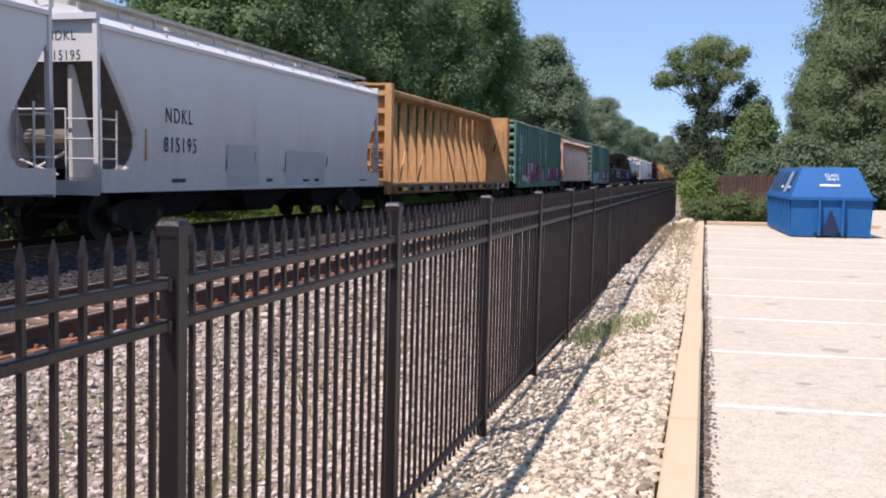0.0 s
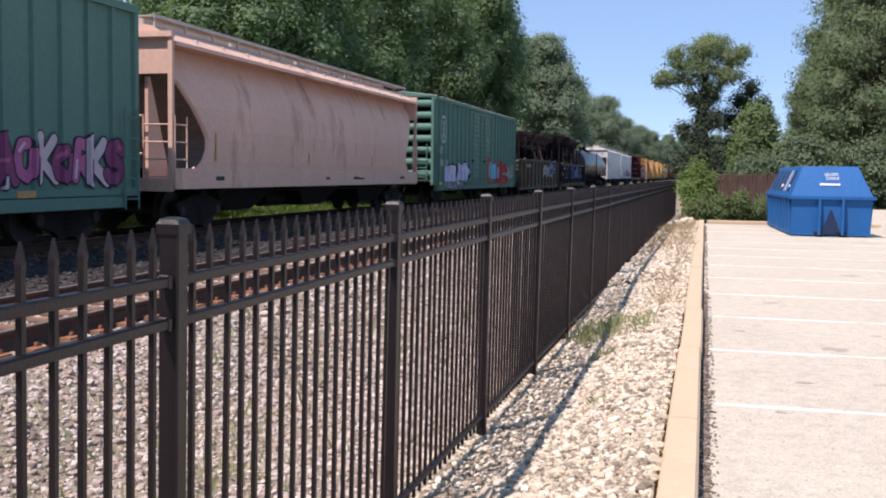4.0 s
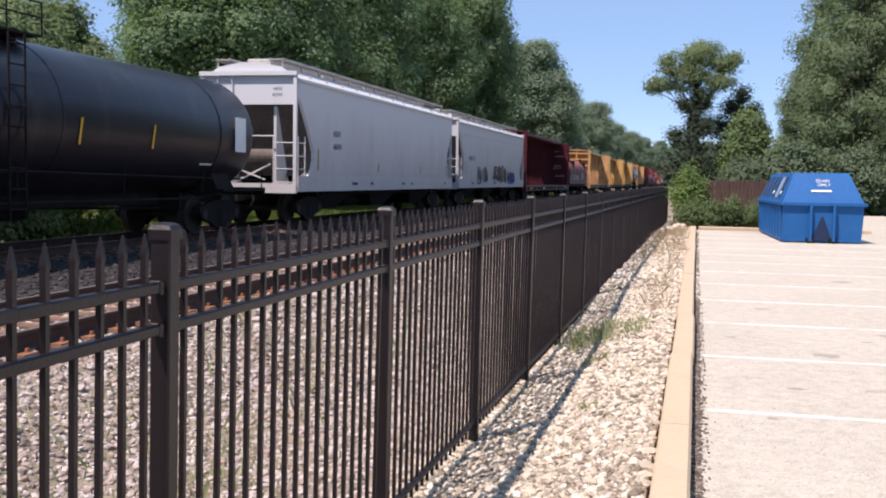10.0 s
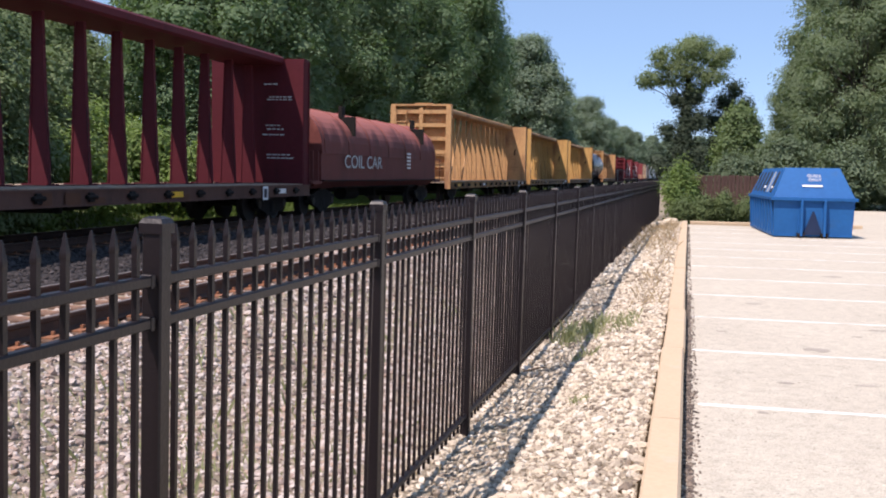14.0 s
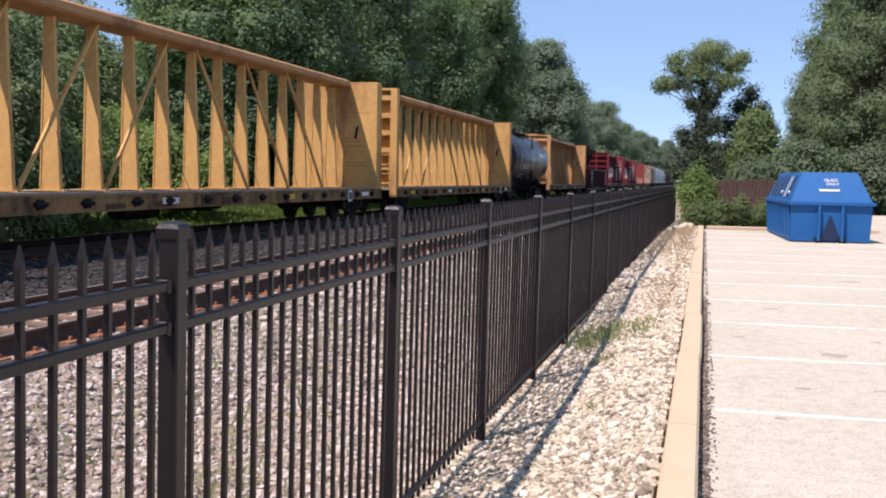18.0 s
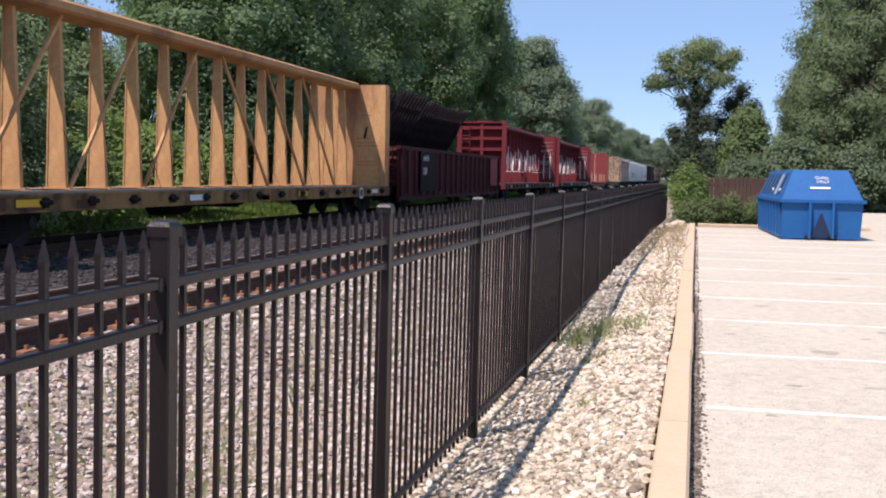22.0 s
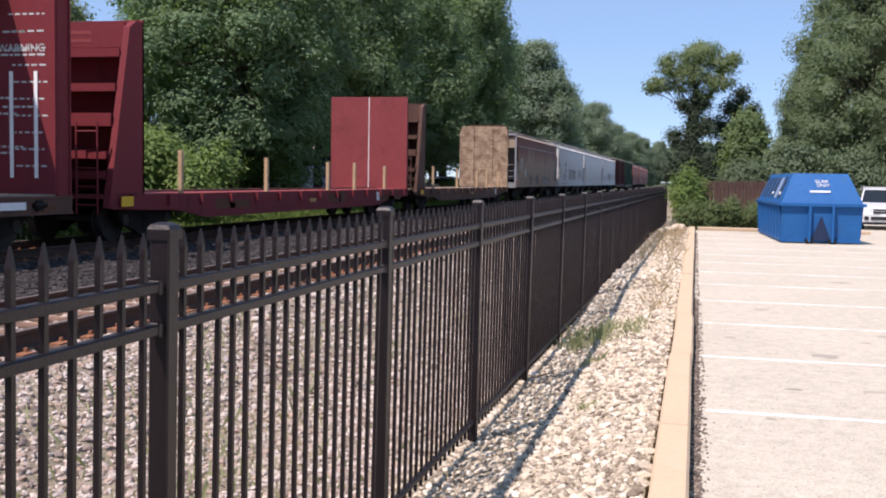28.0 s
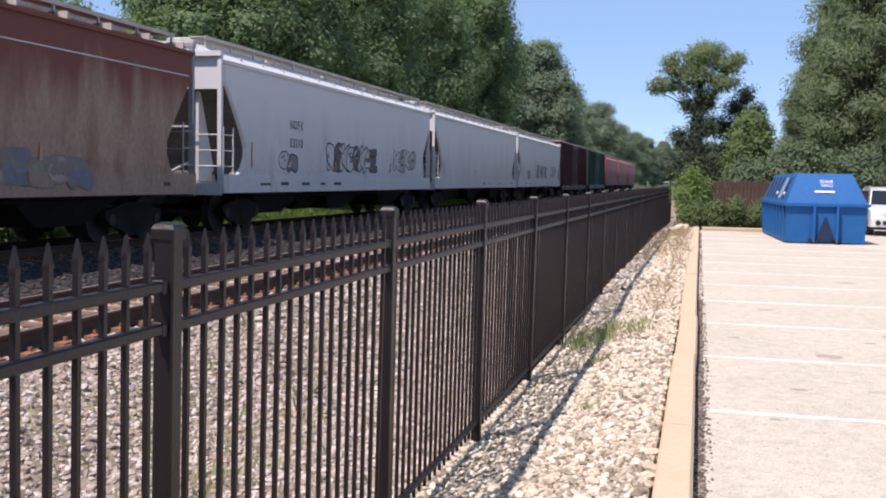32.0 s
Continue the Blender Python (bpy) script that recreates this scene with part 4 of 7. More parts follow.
shrub(pose(-0.42, 45.2, -0.1), 2.75, 1.15, "bright green upright shrub at the end of the fence", bright_leaf, 61, 6000, 0.13)
h1 = shrub(pose(0.9, 41.6, 0), 1.25, 0.85, "low dark green juniper-like hedge shrub", hedge_leaf, 62, 5000, 0.09, "hedge shrubs behind the kerb")
for x, y, rz, s in ((2.0, 41.7, 100, 1.0), (-0.1, 41.8, 40, 1.05), (3.1, 42.0, 190, 0.95), (4.2, 42.1, 260, 1.0), (1.5, 42.6, 300, 1.1), (2.8, 42.9, 20, 1.1)):
    copy_thing(h1, pose(x, y, 0, 0, 0, rz)).scale = (s, s, s * 0.82)
w1 = shrub(pose(-19.5, 37, ground_z(-19.5, 37) - 0.05), 3.2, 2.2, "sunlit green bushes beyond the railway", bright_leaf, 63, 12000, 0.2, "bushes beyond the railway")
for x, y, rz, s in ((-20.5, 31, 60, 1.1), (-24.5, 40.5, 250, 1.2), (-21, 25, 210, 1.1), (-26, 40, 90, 1.3), (-26, 30, 300, 1.4), (-20, 118, 10, 1.2), (-19.5, 128, 99, 1.1), (-21, 19, 30, 1.1), (-25, 48, 30, 1.0), (-18.9, 80.5, 40, 0.5), (-27, 60, 70, 1.5), (-25, 57, 150, 1.2), (-19.3, 165, 200, 1.4), (-19, 190, 40, 1.4)):
    copy_thing(w1, pose(x, y, ground_z(x, y) - 0.05, 0, 0, rz)).scale = (s, s, s)

# grass beyond the tracks, and weeds in the gravel


def blades(patches, seed, size):
    rs = np.random.RandomState(seed)
    out = []
    for x0, x1, y0, y1, k, h in patches:
        x, y = rs.uniform(x0, x1, k), rs.uniform(y0, y1, k)
        z = ground_at(x, y)
        hh = h * rs.uniform(0.4, 1.3, k)
        a = rs.uniform(0, 6.28, k)
        bx, by = np.cos(a) * size, np.sin(a) * size
        lx, ly = rs.normal(size=k) * hh * 0.4, rs.normal(size=k) * hh * 0.4
        out.append(np.stack([np.stack([x - bx, y - by, z - 0.02], 1), np.stack([x + bx, y + by, z - 0.02], 1), np.stack([x + lx * 0.5 + bx * 0.6, y + ly * 0.5 + by * 0.6, z + hh * 0.6], 1), np.stack([x + lx, y + ly, z + hh], 1)], 1).reshape(-1, 3))
    v = np.concatenate(out)
    return big_mesh("blades", v, np.arange(len(v)).reshape(-1, 4))


grass_leaf = leaf_mat("grass_blades", (0.10, 0.145, 0.034), 0.3)
solid("grass_verge", blades([(-22, -15.7, 36.5, 62, 20000, 0.15), (-19, -15.7, 62, 130, 8000, 0.22), (-26, -20, 22, 60, 6000, 0.35), (-20, -16.4, 20, 36, 2500, 0.15)], 3, 0.035), grass_leaf, "sunlit rough green grass beyond the railway", "grass", kind="stuff")
weed = [(-1.55 + 0.12 * i, -1.35 + 0.12 * i, 12.4 + 0.25 * i, 13.3 + 0.25 * i, 28, 0.2) for i in range(4)] + [(-1.5, -1.0, 12.3, 13.8, 130, 0.15), (-1.3, -0.5, 12.6, 14.0, 210, 0.09), (-1.0, -0.6, 13.0, 14.0, 90, 0.10), (-0.9, -0.75, 8.6, 8.75, 30, 0.07), (-1.15, -0.95, 11.2, 11.5, 40, 0.12), (-4.6, -3.0, 5, 9, 260, 0.14), (-3.7, -2.0, 4.4, 8.6, 250, 0.07), (-3.4, -2.6, 5.6, 7.6, 110, 0.10), (-5.2, -3.2, 9, 16, 300, 0.15)]
weed_leaf = leaf_mat("weed_blades", (0.34, 0.345, 0.20), 0.35)
solid("green_weeds", blades(weed, 4, 0.011), weed_leaf, "sparse green weeds growing through the gravel", "weeds", kind="stuff")
solid("dry_weeds", blades([(-0.75, -0.3, 14.5, 19, 90, 0.18), (-0.6, -0.25, 19, 36, 210, 0.22), (-1.4, -0.5, 24, 40, 550, 0.25), (-0.9, -0.3, 34, 40, 140, 0.3), (-1.9, -1.5, 2, 40, 300, 0.10)], 7, 0.004), dry_leaf, "dry brown weeds along the kerb", "weeds", kind="stuff")

# things round the car park
blue = shade("blue_steel_paint", (0.014, 0.105, 0.30), 0.55, vary=0.14, grain=8, patch=1.2, bump=0.04, spec=0.2, dirt=(0.03, 0.09, 0.2), dirt_amount=0.2)
flap_grey = shade("grey_flap", (0.30, 0.34, 0.40), 0.6, vary=0.15, grain=20, bump=0.1)
recess_blue = shade("dark_blue_recess", (0.008, 0.02, 0.06), 0.6, vary=0.2, grain=20, bump=0.05)
hatch_dark = shade("rubber_flap", (0.02, 0.02, 0.022), 0.6, vary=0.3, grain=20, bump=0.1)
bin_ = thing("recycling_skip", pose(2.52, 33.0, 0, 0, 0, 2.6), "large blue steel glass recycling skip with sloping hood", "skip")
LB, WB = 6.6, 2.3
part("box", Mesh().loft([[(0.03, 0.06, 0.06), (WB - 0.03, 0.06, 0.06), (WB - 0.03, LB, 0.06), (0.03, LB, 0.06)], [(0, 0, 1.17), (WB, 0, 1.17), (WB, LB, 1.17), (0, LB, 1.17)]]), blue, bin_)
part("hood", Mesh().loft([[(-0.02, -0.02, 1.19), (WB + 0.02, -0.02, 1.19), (WB + 0.02, LB + 0.02, 1.19), (-0.02, LB + 0.02, 1.19)], [(0.36, 0.55, 2.10), (WB - 0.36, 0.55, 2.10), (WB - 0.36, LB - 0.5, 2.10), (0.36, LB - 0.5, 2.10)]]), blue, bin_)
part("rim", Mesh().box(-0.09, WB + 0.09, -0.1, 0.03, 1.12, 1.21).box(-0.09, WB + 0.09, LB - 0.03, LB + 0.1, 1.12, 1.21).box(-0.09, 0.03, 0.03, LB - 0.03, 1.12, 1.21).box(WB - 0.03, WB + 0.09, 0.03, LB - 0.03, 1.12, 1.21), blue, bin_)
part("base_rail", Mesh().box(0.02, WB - 0.02, 0.04, 0.2, 0.04, 0.12).box(0.0, 0.12, 0.2, LB, 0.04, 0.14).box(WB - 0.12, WB, 0.2, LB, 0.04, 0.14), blue, bin_)
for i in range(9):
    y = 0.35 + (LB - 0.7) * i / 8
    for x in (-0.08, WB + 0.02):
        part("side_rib", Mesh().loft([[(x + 0.06 * (1 - f) * (1 if x < 1 else -1), y - 0.06, z), (x + 0.06 + 0.06 * (1 - f) * (1 if x < 1 else -1), y - 0.06, z), (x + 0.06 + 0.06 * (1 - f) * (1 if x < 1 else -1), y + 0.06, z), (x + 0.06 * (1 - f) * (1 if x < 1 else -1), y + 0.06, z)] for z, f in ((0.12, 0), (1.14, 1))]), blue, bin_)
for x in (0.80, 1.46):
    part("front_post", Mesh().cbox(x - 0.035, x + 0.035, -0.16, 0.1, 0.06, 1.12, 0.008), blue, bin_)
    part("skid_wheel", Mesh().tube((x - 0.09, -0.06, 0.07), (x + 0.09, -0.06, 0.07), 0.07, 14).box(x - 0.12, x + 0.12, -0.1, 0.04, 0.1, 0.14), steel_dark, bin_)
part("hook_recess", Mesh().plate([(0.86, 0.10), (1.42, 0.10), (1.16, 0.80), (1.12, 0.80)], "y", -0.045, 0.02), recess_blue, bin_)
part("hook_plate", Mesh().box(0.74, 1.52, 0.0, 0.08, 0.08, 1.12), blue, bin_)
n = Vector((-0.91, 0, 0.38)).normalized()
for i in range(6):
    y = 0.9 + i * 0.88
    q = lambda u, v, o: (0.0 + 0.38 * v + n.x * o, y + u, 1.19 + 0.91 * v + n.z * o)
    flap = Mesh().put([q(0, 0.15, 0.012), q(0.62, 0.15, 0.012), q(0.62, 0.85, 0.012), q(0, 0.85, 0.012), q(0, 0.15, 0.03), q(0.62, 0.15, 0.03), q(0.62, 0.85, 0.03), q(0, 0.85, 0.03)], [(3, 2, 1, 0), (4, 5, 6, 7), (0, 1, 5, 4), (1, 2, 6, 5), (2, 3, 7, 6), (3, 0, 4, 7)])
    part("deposit_flap", flap, hatch_dark if i != 1 else flap_grey, bin_, "dark rubber deposit flap")
    if i in (0, 2):
        part("flap_knob", Mesh().tube(q(0.31, 0.3, 0.02), q(0.31, 0.3, 0.07), 0.05, 10), white_mark, bin_)
    for u in (-0.08, 0.70):
        part("flap_frame", Mesh().tube(q(u, 0.1, 0.02), q(u, 0.92, 0.02), 0.03, 6), blue, bin_)
slope = Matrix.Translation((0, -0.035, 1.19)) @ Matrix.Rotation(math.atan2(0.91, 0.57), 4, "X")
letters("GLASS", 0.14, bin_, slope @ Matrix.Translation((0.97, 0.74, 0.012)), white_mark)
letters("ONLY", 0.14, bin_, slope @ Matrix.Translation((1.01, 0.60, 0.012)), white_mark)
part("phone_bar", Mesh().box(0.82, 1.40, 0.40, 0.46, 0.008, 0.014), white_mark, bin_, at=slope)

# stained board fence behind the hedge
board_mat = shade("stained_boards", (0.088, 0.047, 0.038), 0.85, vary=0.35, grain=20, patch=2, bump=0.4, streak=0.7)
bf = thing("board_fence", pose(0, 46, 0), "dark red-brown stained timber board fence", "fence")
brd = data_of(Mesh().cbox(-0.068, 0.068, -0.011, 0.011, 0.05, 1.86, 0.004), "board", board_mat)
for i in range(40):
    part("board", brd, board_mat, bf, at=pose(-0.25 + 0.15 * i, random.uniform(-0.006, 0.006) - (0.02 if i % 2 else 0), random.uniform(-0.03, 0.03), 0, random.uniform(-0.5, 0.5), 0))
for i in range(4):
    part("post", Mesh().box(-0.05, 0.05, 0.03, 0.13, -0.1, 1.8), board_mat, bf, at=pose(-0.2 + 1.95 * i, 0, 0))
for z in (0.4, 1.5):
    part("rail", Mesh().box(-0.3, 5.75, 0.012, 0.05, z, z + 0.09), board_mat, bf)
# pale boulder at the kerb's end
rock = bpy.data.meshes.new("boulder")
bm = bmesh.new()
bmesh.ops.create_icosphere(bm, subdivisions=3, radius=0.3)
for v in bm.verts:
    v.co *= 1 + 0.35 * noise.noise(v.co * 5)
    v.co.z *= 0.6
bm.to_mesh(rock)
bm.free()
solid("boulder", rock, lime, "pale limestone boulder at the end of the kerb", "boulder", smooth=True, at=pose(-0.55, 38.6, 0.1))
solid("boulder", rock, lime, "pale limestone boulder at the end of the kerb", "boulder", at=pose(-0.95, 38.2, 0.0, 0, 0, 60))

# small grey shed at the far side of the car park
shed = thing("shed", pose(11.4, 62.5, 0), "small grey shed with a low pitched roof", "shed")
shed_wall = shade("shed_wall", (0.20, 0.19, 0.18), 0.85, vary=0.2, grain=12, bump=0.2)
shed_roof = shade("shed_roof", (0.34, 0.33, 0.33), 0.8, vary=0.2, grain=14, bump=0.2)
part("wall", Mesh().box(0.3, 3.3, 0.3, 2.7, 0, 1.95), shed_wall, shed)
part("roof", Mesh().loft([[(0, y, 1.95), (3.6, y, 1.95), (3.6, y, 2.05), (1.8, y, 2.6), (0, y, 2.05)] for y in (0.0, 3.0)]), shed_roof, shed)
part("door", Mesh().box(0.7, 1.6, 0.26, 0.3, 0.02, 1.85), board_mat, shed)

# blue house under the trees
house = thing("house", pose(-27.5, 74, ground_z(-27.5, 74)), "dark blue clapboard house half hidden by trees", "house")
clap = shade("blue_clapboard", (0.035, 0.06, 0.13), 0.7, vary=0.2, grain=12, bump=0.2)
m = Mesh().box(-4, 3.2, 0.0, 6, 0, 2.9)
part("wall", m, clap, house)
brd = data_of(Mesh().put([(-4, -0.0, 0), (3.2, -0.0, 0), (3.2, -0.035, 0.0), (-4, -0.035, 0.0), (-4, -0.004, 0.15), (3.2, -0.004, 0.15)], [(0, 3, 2, 1), (3, 4, 5, 2), (0, 1, 5, 4), (0, 4, 3), (1, 2, 5)]), "clapboard", clap)
for i in range(18):
    part("clapboard", brd, clap, house, at=pose(0, 0, 0.1 + 0.15 * i))
part("roof", Mesh().plate([(-4.5, 2.9), (3.7, 2.9), (-0.4, 5.2)], "y", -0.4, 6.8), shed_roof, house)
wn_ = part("window", Mesh().box(1.9, 2.75, -0.07, -0.03, 1.1, 2.4), white_mark, house, "white-framed window")
part("pane", Mesh().box(2.0, 2.65, -0.078, -0.071, 1.2, 2.3), hatch_dark, wn_)

# white estate cars
car_white = shade("white_car_paint", (0.72, 0.73, 0.74), 0.25, vary=0.03, grain=5, bump=0.0, coat=0.6)
car_glass = shade("car_glass", (0.012, 0.015, 0.018), 0.06, vary=0.1, grain=3, bump=0.0, spec=0.6)
tyre_mat = shade("tyre_rubber", (0.02, 0.02, 0.02), 0.85, vary=0.2, grain=40, bump=0.3)
rim_mat = shade("alloy_rim", (0.45, 0.45, 0.46), 0.35, metal=0.8, vary=0.1, grain=20, bump=0.0)
lamp_mat = shade("headlight_lens", (0.55, 0.57, 0.60), 0.12, vary=0.1, grain=20, bump=0.0, spec=0.6)


def suv(at, label):
    """A tall estate car: nose towards -y, 4.6 m long."""
    c = thing("suv", at, label, "car")
    w = 0.92
    side = [(-2.28, 0.32), (-2.32, 0.62), (-2.24, 0.92), (-1.35, 1.08), (1.9, 1.10), (2.26, 1.0), (2.30, 0.5), (2.2, 0.32)]
    secs = []
    for x, k in ((-w, 0.93), (-w * 0.96, 0.985), (-w * 0.8, 1.0), (w * 0.8, 1.0), (w * 0.96, 0.985), (w, 0.93)):
        secs.append([(x, y * k, 0.32 + (z - 0.32) * (0.55 + 0.45 * k) if z > 0.4 else z) for y, z in side])
    part("body", Mesh().loft(secs), car_white, c)
    cab = [(-1.30, 1.05, 0.86), (-0.55, 1.62, 0.70), (0.2, 1.72, 0.68), (1.5, 1.68, 0.66), (2.12, 1.08, 0.84)]
    part("cabin", Mesh().loft([[(-a, y, 1.0), (a, y, 1.0), (a * 0.97, y, z), (-a * 0.97, y, z)] for y, z, a in cab]), car_white, c)
    part("windscreen", Mesh().put([(-0.78, -1.265, 1.10), (0.78, -1.265, 1.10), (0.64, -0.60, 1.60), (-0.64, -0.60, 1.60)], [(0, 1, 2, 3)]), car_glass, c)
    for s in (-1, 1):
        part("side_window", Mesh().put([(s * 0.862, -0.95, 1.12), (s * 0.862, 1.75, 1.12), (s * 0.70, 1.45, 1.58), (s * 0.72, -0.4, 1.58)], [(0, 1, 2, 3)]), car_glass, c)
        part("mirror", Mesh().cbox(s * 1.0 - 0.1, s * 1.0 + 0.1, -0.85, -0.72, 1.08, 1.24, 0.03), car_white, c)
        part("headlight", Mesh().put([(s * 0.48, -2.33, 0.74), (s * 0.86, -2.19, 0.76), (s * 0.86, -2.10, 0.92), (s * 0.48, -2.29, 0.86)], [(0, 1, 2, 3)]), lamp_mat, c)
        part("fog_light", Mesh().tube((s * 0.66, -2.33, 0.47), (s * 0.66, -2.25, 0.47), 0.09, 12), hatch_dark, c)
        part("roof_rail", Mesh().tube((s * 0.62, -0.3, 1.75), (s * 0.62, 1.5, 1.73), 0.02, 6), rim_mat, c)
        for y in (-1.42, 1.36):
            t = part("wheel", Mesh().tube((s * 0.70, y, 0.35), (s * 0.93, y, 0.35), 0.35, 24), tyre_mat, c)
            part("rim", Mesh().tube((s * 0.90, y, 0.35), (s * 0.94, y, 0.35), 0.23, 16), rim_mat, t)
    part("grille", Mesh().box(-0.42, 0.42, -2.345, -2.30, 0.66, 0.84).box(-0.5, 0.5, -2.335, -2.28, 0.40, 0.54), hatch_dark, c)
    part("grille_bar", Mesh().box(-0.44, 0.44, -2.355, -2.345, 0.735, 0.765), rim_mat, c)
    part("plate_bar", Mesh().box(-0.16, 0.16, -2.36, -2.345, 0.55, 0.65), white_mark, c)
    part("bumper_skirt", Mesh().box(-0.88, 0.88, -2.24, -2.1, 0.22, 0.36), hatch_dark, c)
    return c


SUV = suv(pose(34, 58, 0, 0, 0, -90), "white estate car with dark glass moving through the car park")
suv(pose(-20.0, 86, ground_z(-20, 86), 0, 0, 80), "white car parked under the trees")

# the goods train: each wagon stands on the rail top (z = 0), its leading end at y = 0, its near side at x = +1.5
TRAIN = []
SPEED = 15.86
SIDE = Matrix(((0, 0, 1, 0), (1, 0, 0, 0), (0, 1, 0, 0), (0, 0, 0, 1)))
FRONT = Matrix(((1, 0, 0, 0), (0, 0, -1, 0), (0, 1, 0, 0), (0, 0, 0, 1)))


def on_side(y, z, x=1.56):
    return Matrix.Translation((x, y, z)) @ SIDE


def on_front(x, z, y):
    return Matrix.Translation((x, y, z)) @ FRONT


# running gear, shared by all wagons
gear = {}
amber = shade("faded_amber_strip", (0.42, 0.24, 0.09), 0.5, vary=0.3, grain=12, bump=0.0)
m = Mesh().box(-0.62, 0.62, -0.17, 0.17, 0.42, 0.68).box(-0.3, 0.3, -0.3, 0.3, 0.66, 0.76)
gear["truck"] = data_of(m, "truck", steel_dark)
m = Mesh()
prof = [(-1.12, 0.52), (-0.95, 0.34), (-0.72, 0.30), (-0.46, 0.22), (-0.3, 0.12), (0.3, 0.12), (0.46, 0.22), (0.72, 0.30), (0.95, 0.34), (1.12, 0.52), (1.12, 0.64), (0.85, 0.68), (0.4, 0.80), (-0.4, 0.80), (-0.85, 0.68), (-1.12, 0.64)]
m.plate(prof, "x", -0.06, 0.12)
gear["side_frame"] = data_of(m, "side_frame", steel_dark)
m = Mesh()
m.loft([[(0.07 + (0.065 if k % 2 else 0.085) * math.cos(2 * math.pi * j / 12), (0.24 if k % 2 else 0.26) * math.sin(2 * math.pi * j / 12), 0.2 + k * 0.03) for j in range(12)] for k in range(12)])
gear["spring"] = data_of(m, "spring", steel_dark)
m = Mesh().tube((-1.0, 0, 0.46), (1.0, 0, 0.46), 0.07, 10)
for s in (-1, 1):
    m.tube((s * 0.70, 0, 0.46), (s * 0.84, 0, 0.46), 0.455, 28)
    m.tube((s * 0.655, 0, 0.46), (s * 0.70, 0, 0.46), 0.485, 28)
    m.tube((s * 0.98, 0, 0.46), (s * 1.16, 0, 0.46), 0.12, 10)
gear["wheelset"] = data_of(m, "wheelset", wheel_steel)
m = Mesh().box(-0.09, 0.09, -0.55, 0.1, 0.74, 0.94).loft([[(-0.17, -0.95, z), (0.13, -0.95, z), (0.17, -0.72, z), (0.10, -0.5, z), (-0.12, -0.5, z), (-0.2, -0.7, z)] for z in (0.7, 0.98)])
gear["coupler"] = data_of(m, "coupler", steel_dark)
m = Mesh()
hang = lambda q: (0.35 - 0.25 * q, -0.25 - 0.55 * q, 0.78 - 0.9 * q * (1 - q) - 0.12 * q)
m.loft([[(hang(k / 8)[0] + 0.022 * math.cos(j * math.pi / 3), hang(k / 8)[1] + 0.022 * math.sin(j * math.pi / 3), hang(k / 8)[2] + 0.01 * math.cos(j * math.pi / 3)) for j in range(6)] for k in range(9)])
gear["brake_hose"] = data_of(m, "brake_hose", steel_dark)


def wagon(name, a, b, label, group=""):
    c = thing(name, pose(TRACK_X, a, RAIL_Z), label, "wagon", group)
    TRAIN.append((c, pose(TRACK_X, a, RAIL_Z)))
    n = b - a
    part("center_sill", Mesh().box(-0.22, 0.22, 0, n, 0.70, 1.0).box(-0.3, 0.3, 0, n, 0.97, 1.02), steel_dark, c)
    for y in (2.0, n - 2.0):
        tr = part("truck", gear["truck"], steel_dark, c, at=pose(0, y, 0))
        for s in (-1, 1):
            part("side_frame", gear["side_frame"], steel_dark, tr, at=pose(s * 1.08, 0, 0))
            part("spring", gear["spring"], steel_dark, tr, at=pose(s * 1.02, 0, 0, 0, 0, 0 if s > 0 else 180))
            part("wheelset", gear["wheelset"], wheel_steel, tr, at=pose(0, s * 0.88, 0))
    part("coupler", gear["coupler"], steel_dark, c)
    part("coupler", gear["coupler"], steel_dark, c, at=pose(0, n, 0, 0, 0, 180))
    part("brake_hose", gear["brake_hose"], steel_dark, c)
    part("brake_hose", gear["brake_hose"], steel_dark, c, at=pose(0, n, 0, 0, 0, 180))
    m = Mesh().box(-0.75, 0.75, 3.3, 3.42, 0.55, 0.98).box(-0.75, 0.75, n - 3.42, n - 3.3, 0.55, 0.98)
    m.tube((0.35, n * 0.36, 0.62), (0.35, n * 0.36 + 1.5, 0.62), 0.24, 12).tube((-0.3, n * 0.58, 0.66), (-0.3, n * 0.58 + 0.9, 0.66), 0.2, 12)
    m.box(0.2, 0.5, n * 0.36 + 0.4, n * 0.36 + 0.5, 0.6, 0.98).box(0.2, 0.5, n * 0.36 + 1.0, n * 0.36 + 1.1, 0.6, 0.98).box(-0.45, -0.15, n * 0.58 + 0.4, n * 0.58 + 0.5, 0.6, 0.98)
    m.tube((0.6, 2.2, 0.6), (0.2, n * 0.36, 0.72), 0.03, 6).tube((-0.2, n * 0.62, 0.7), (0.5, n - 2.2, 0.58), 0.03, 6).tube((1.15, 3.0, 0.86), (1.15, n - 3.0, 0.86), 0.03, 6)
    m.box(-0.6, 0.9, n * 0.5, n * 0.5 + 0.12, 0.5, 0.98)
    part("brake_gear", m, steel_dark, c)
    return c, n


def ladder(c, mat, p, q, z0, z1, rungs, r=0.022, name="ladder"):
    """Stiles at the two points p and q (x, y), with rungs between."""
    m = Mesh()
    for x, y in (p, q):
        m.tube((x, y, z0), (x, y, z1), r, 6)
    for i in range(rungs):
        z = z0 + (z1 - z0) * (i + 0.5) / rungs
        m.tube((*p, z), (*q, z), r * 0.8, 6)
    return part(name, m, mat, c)


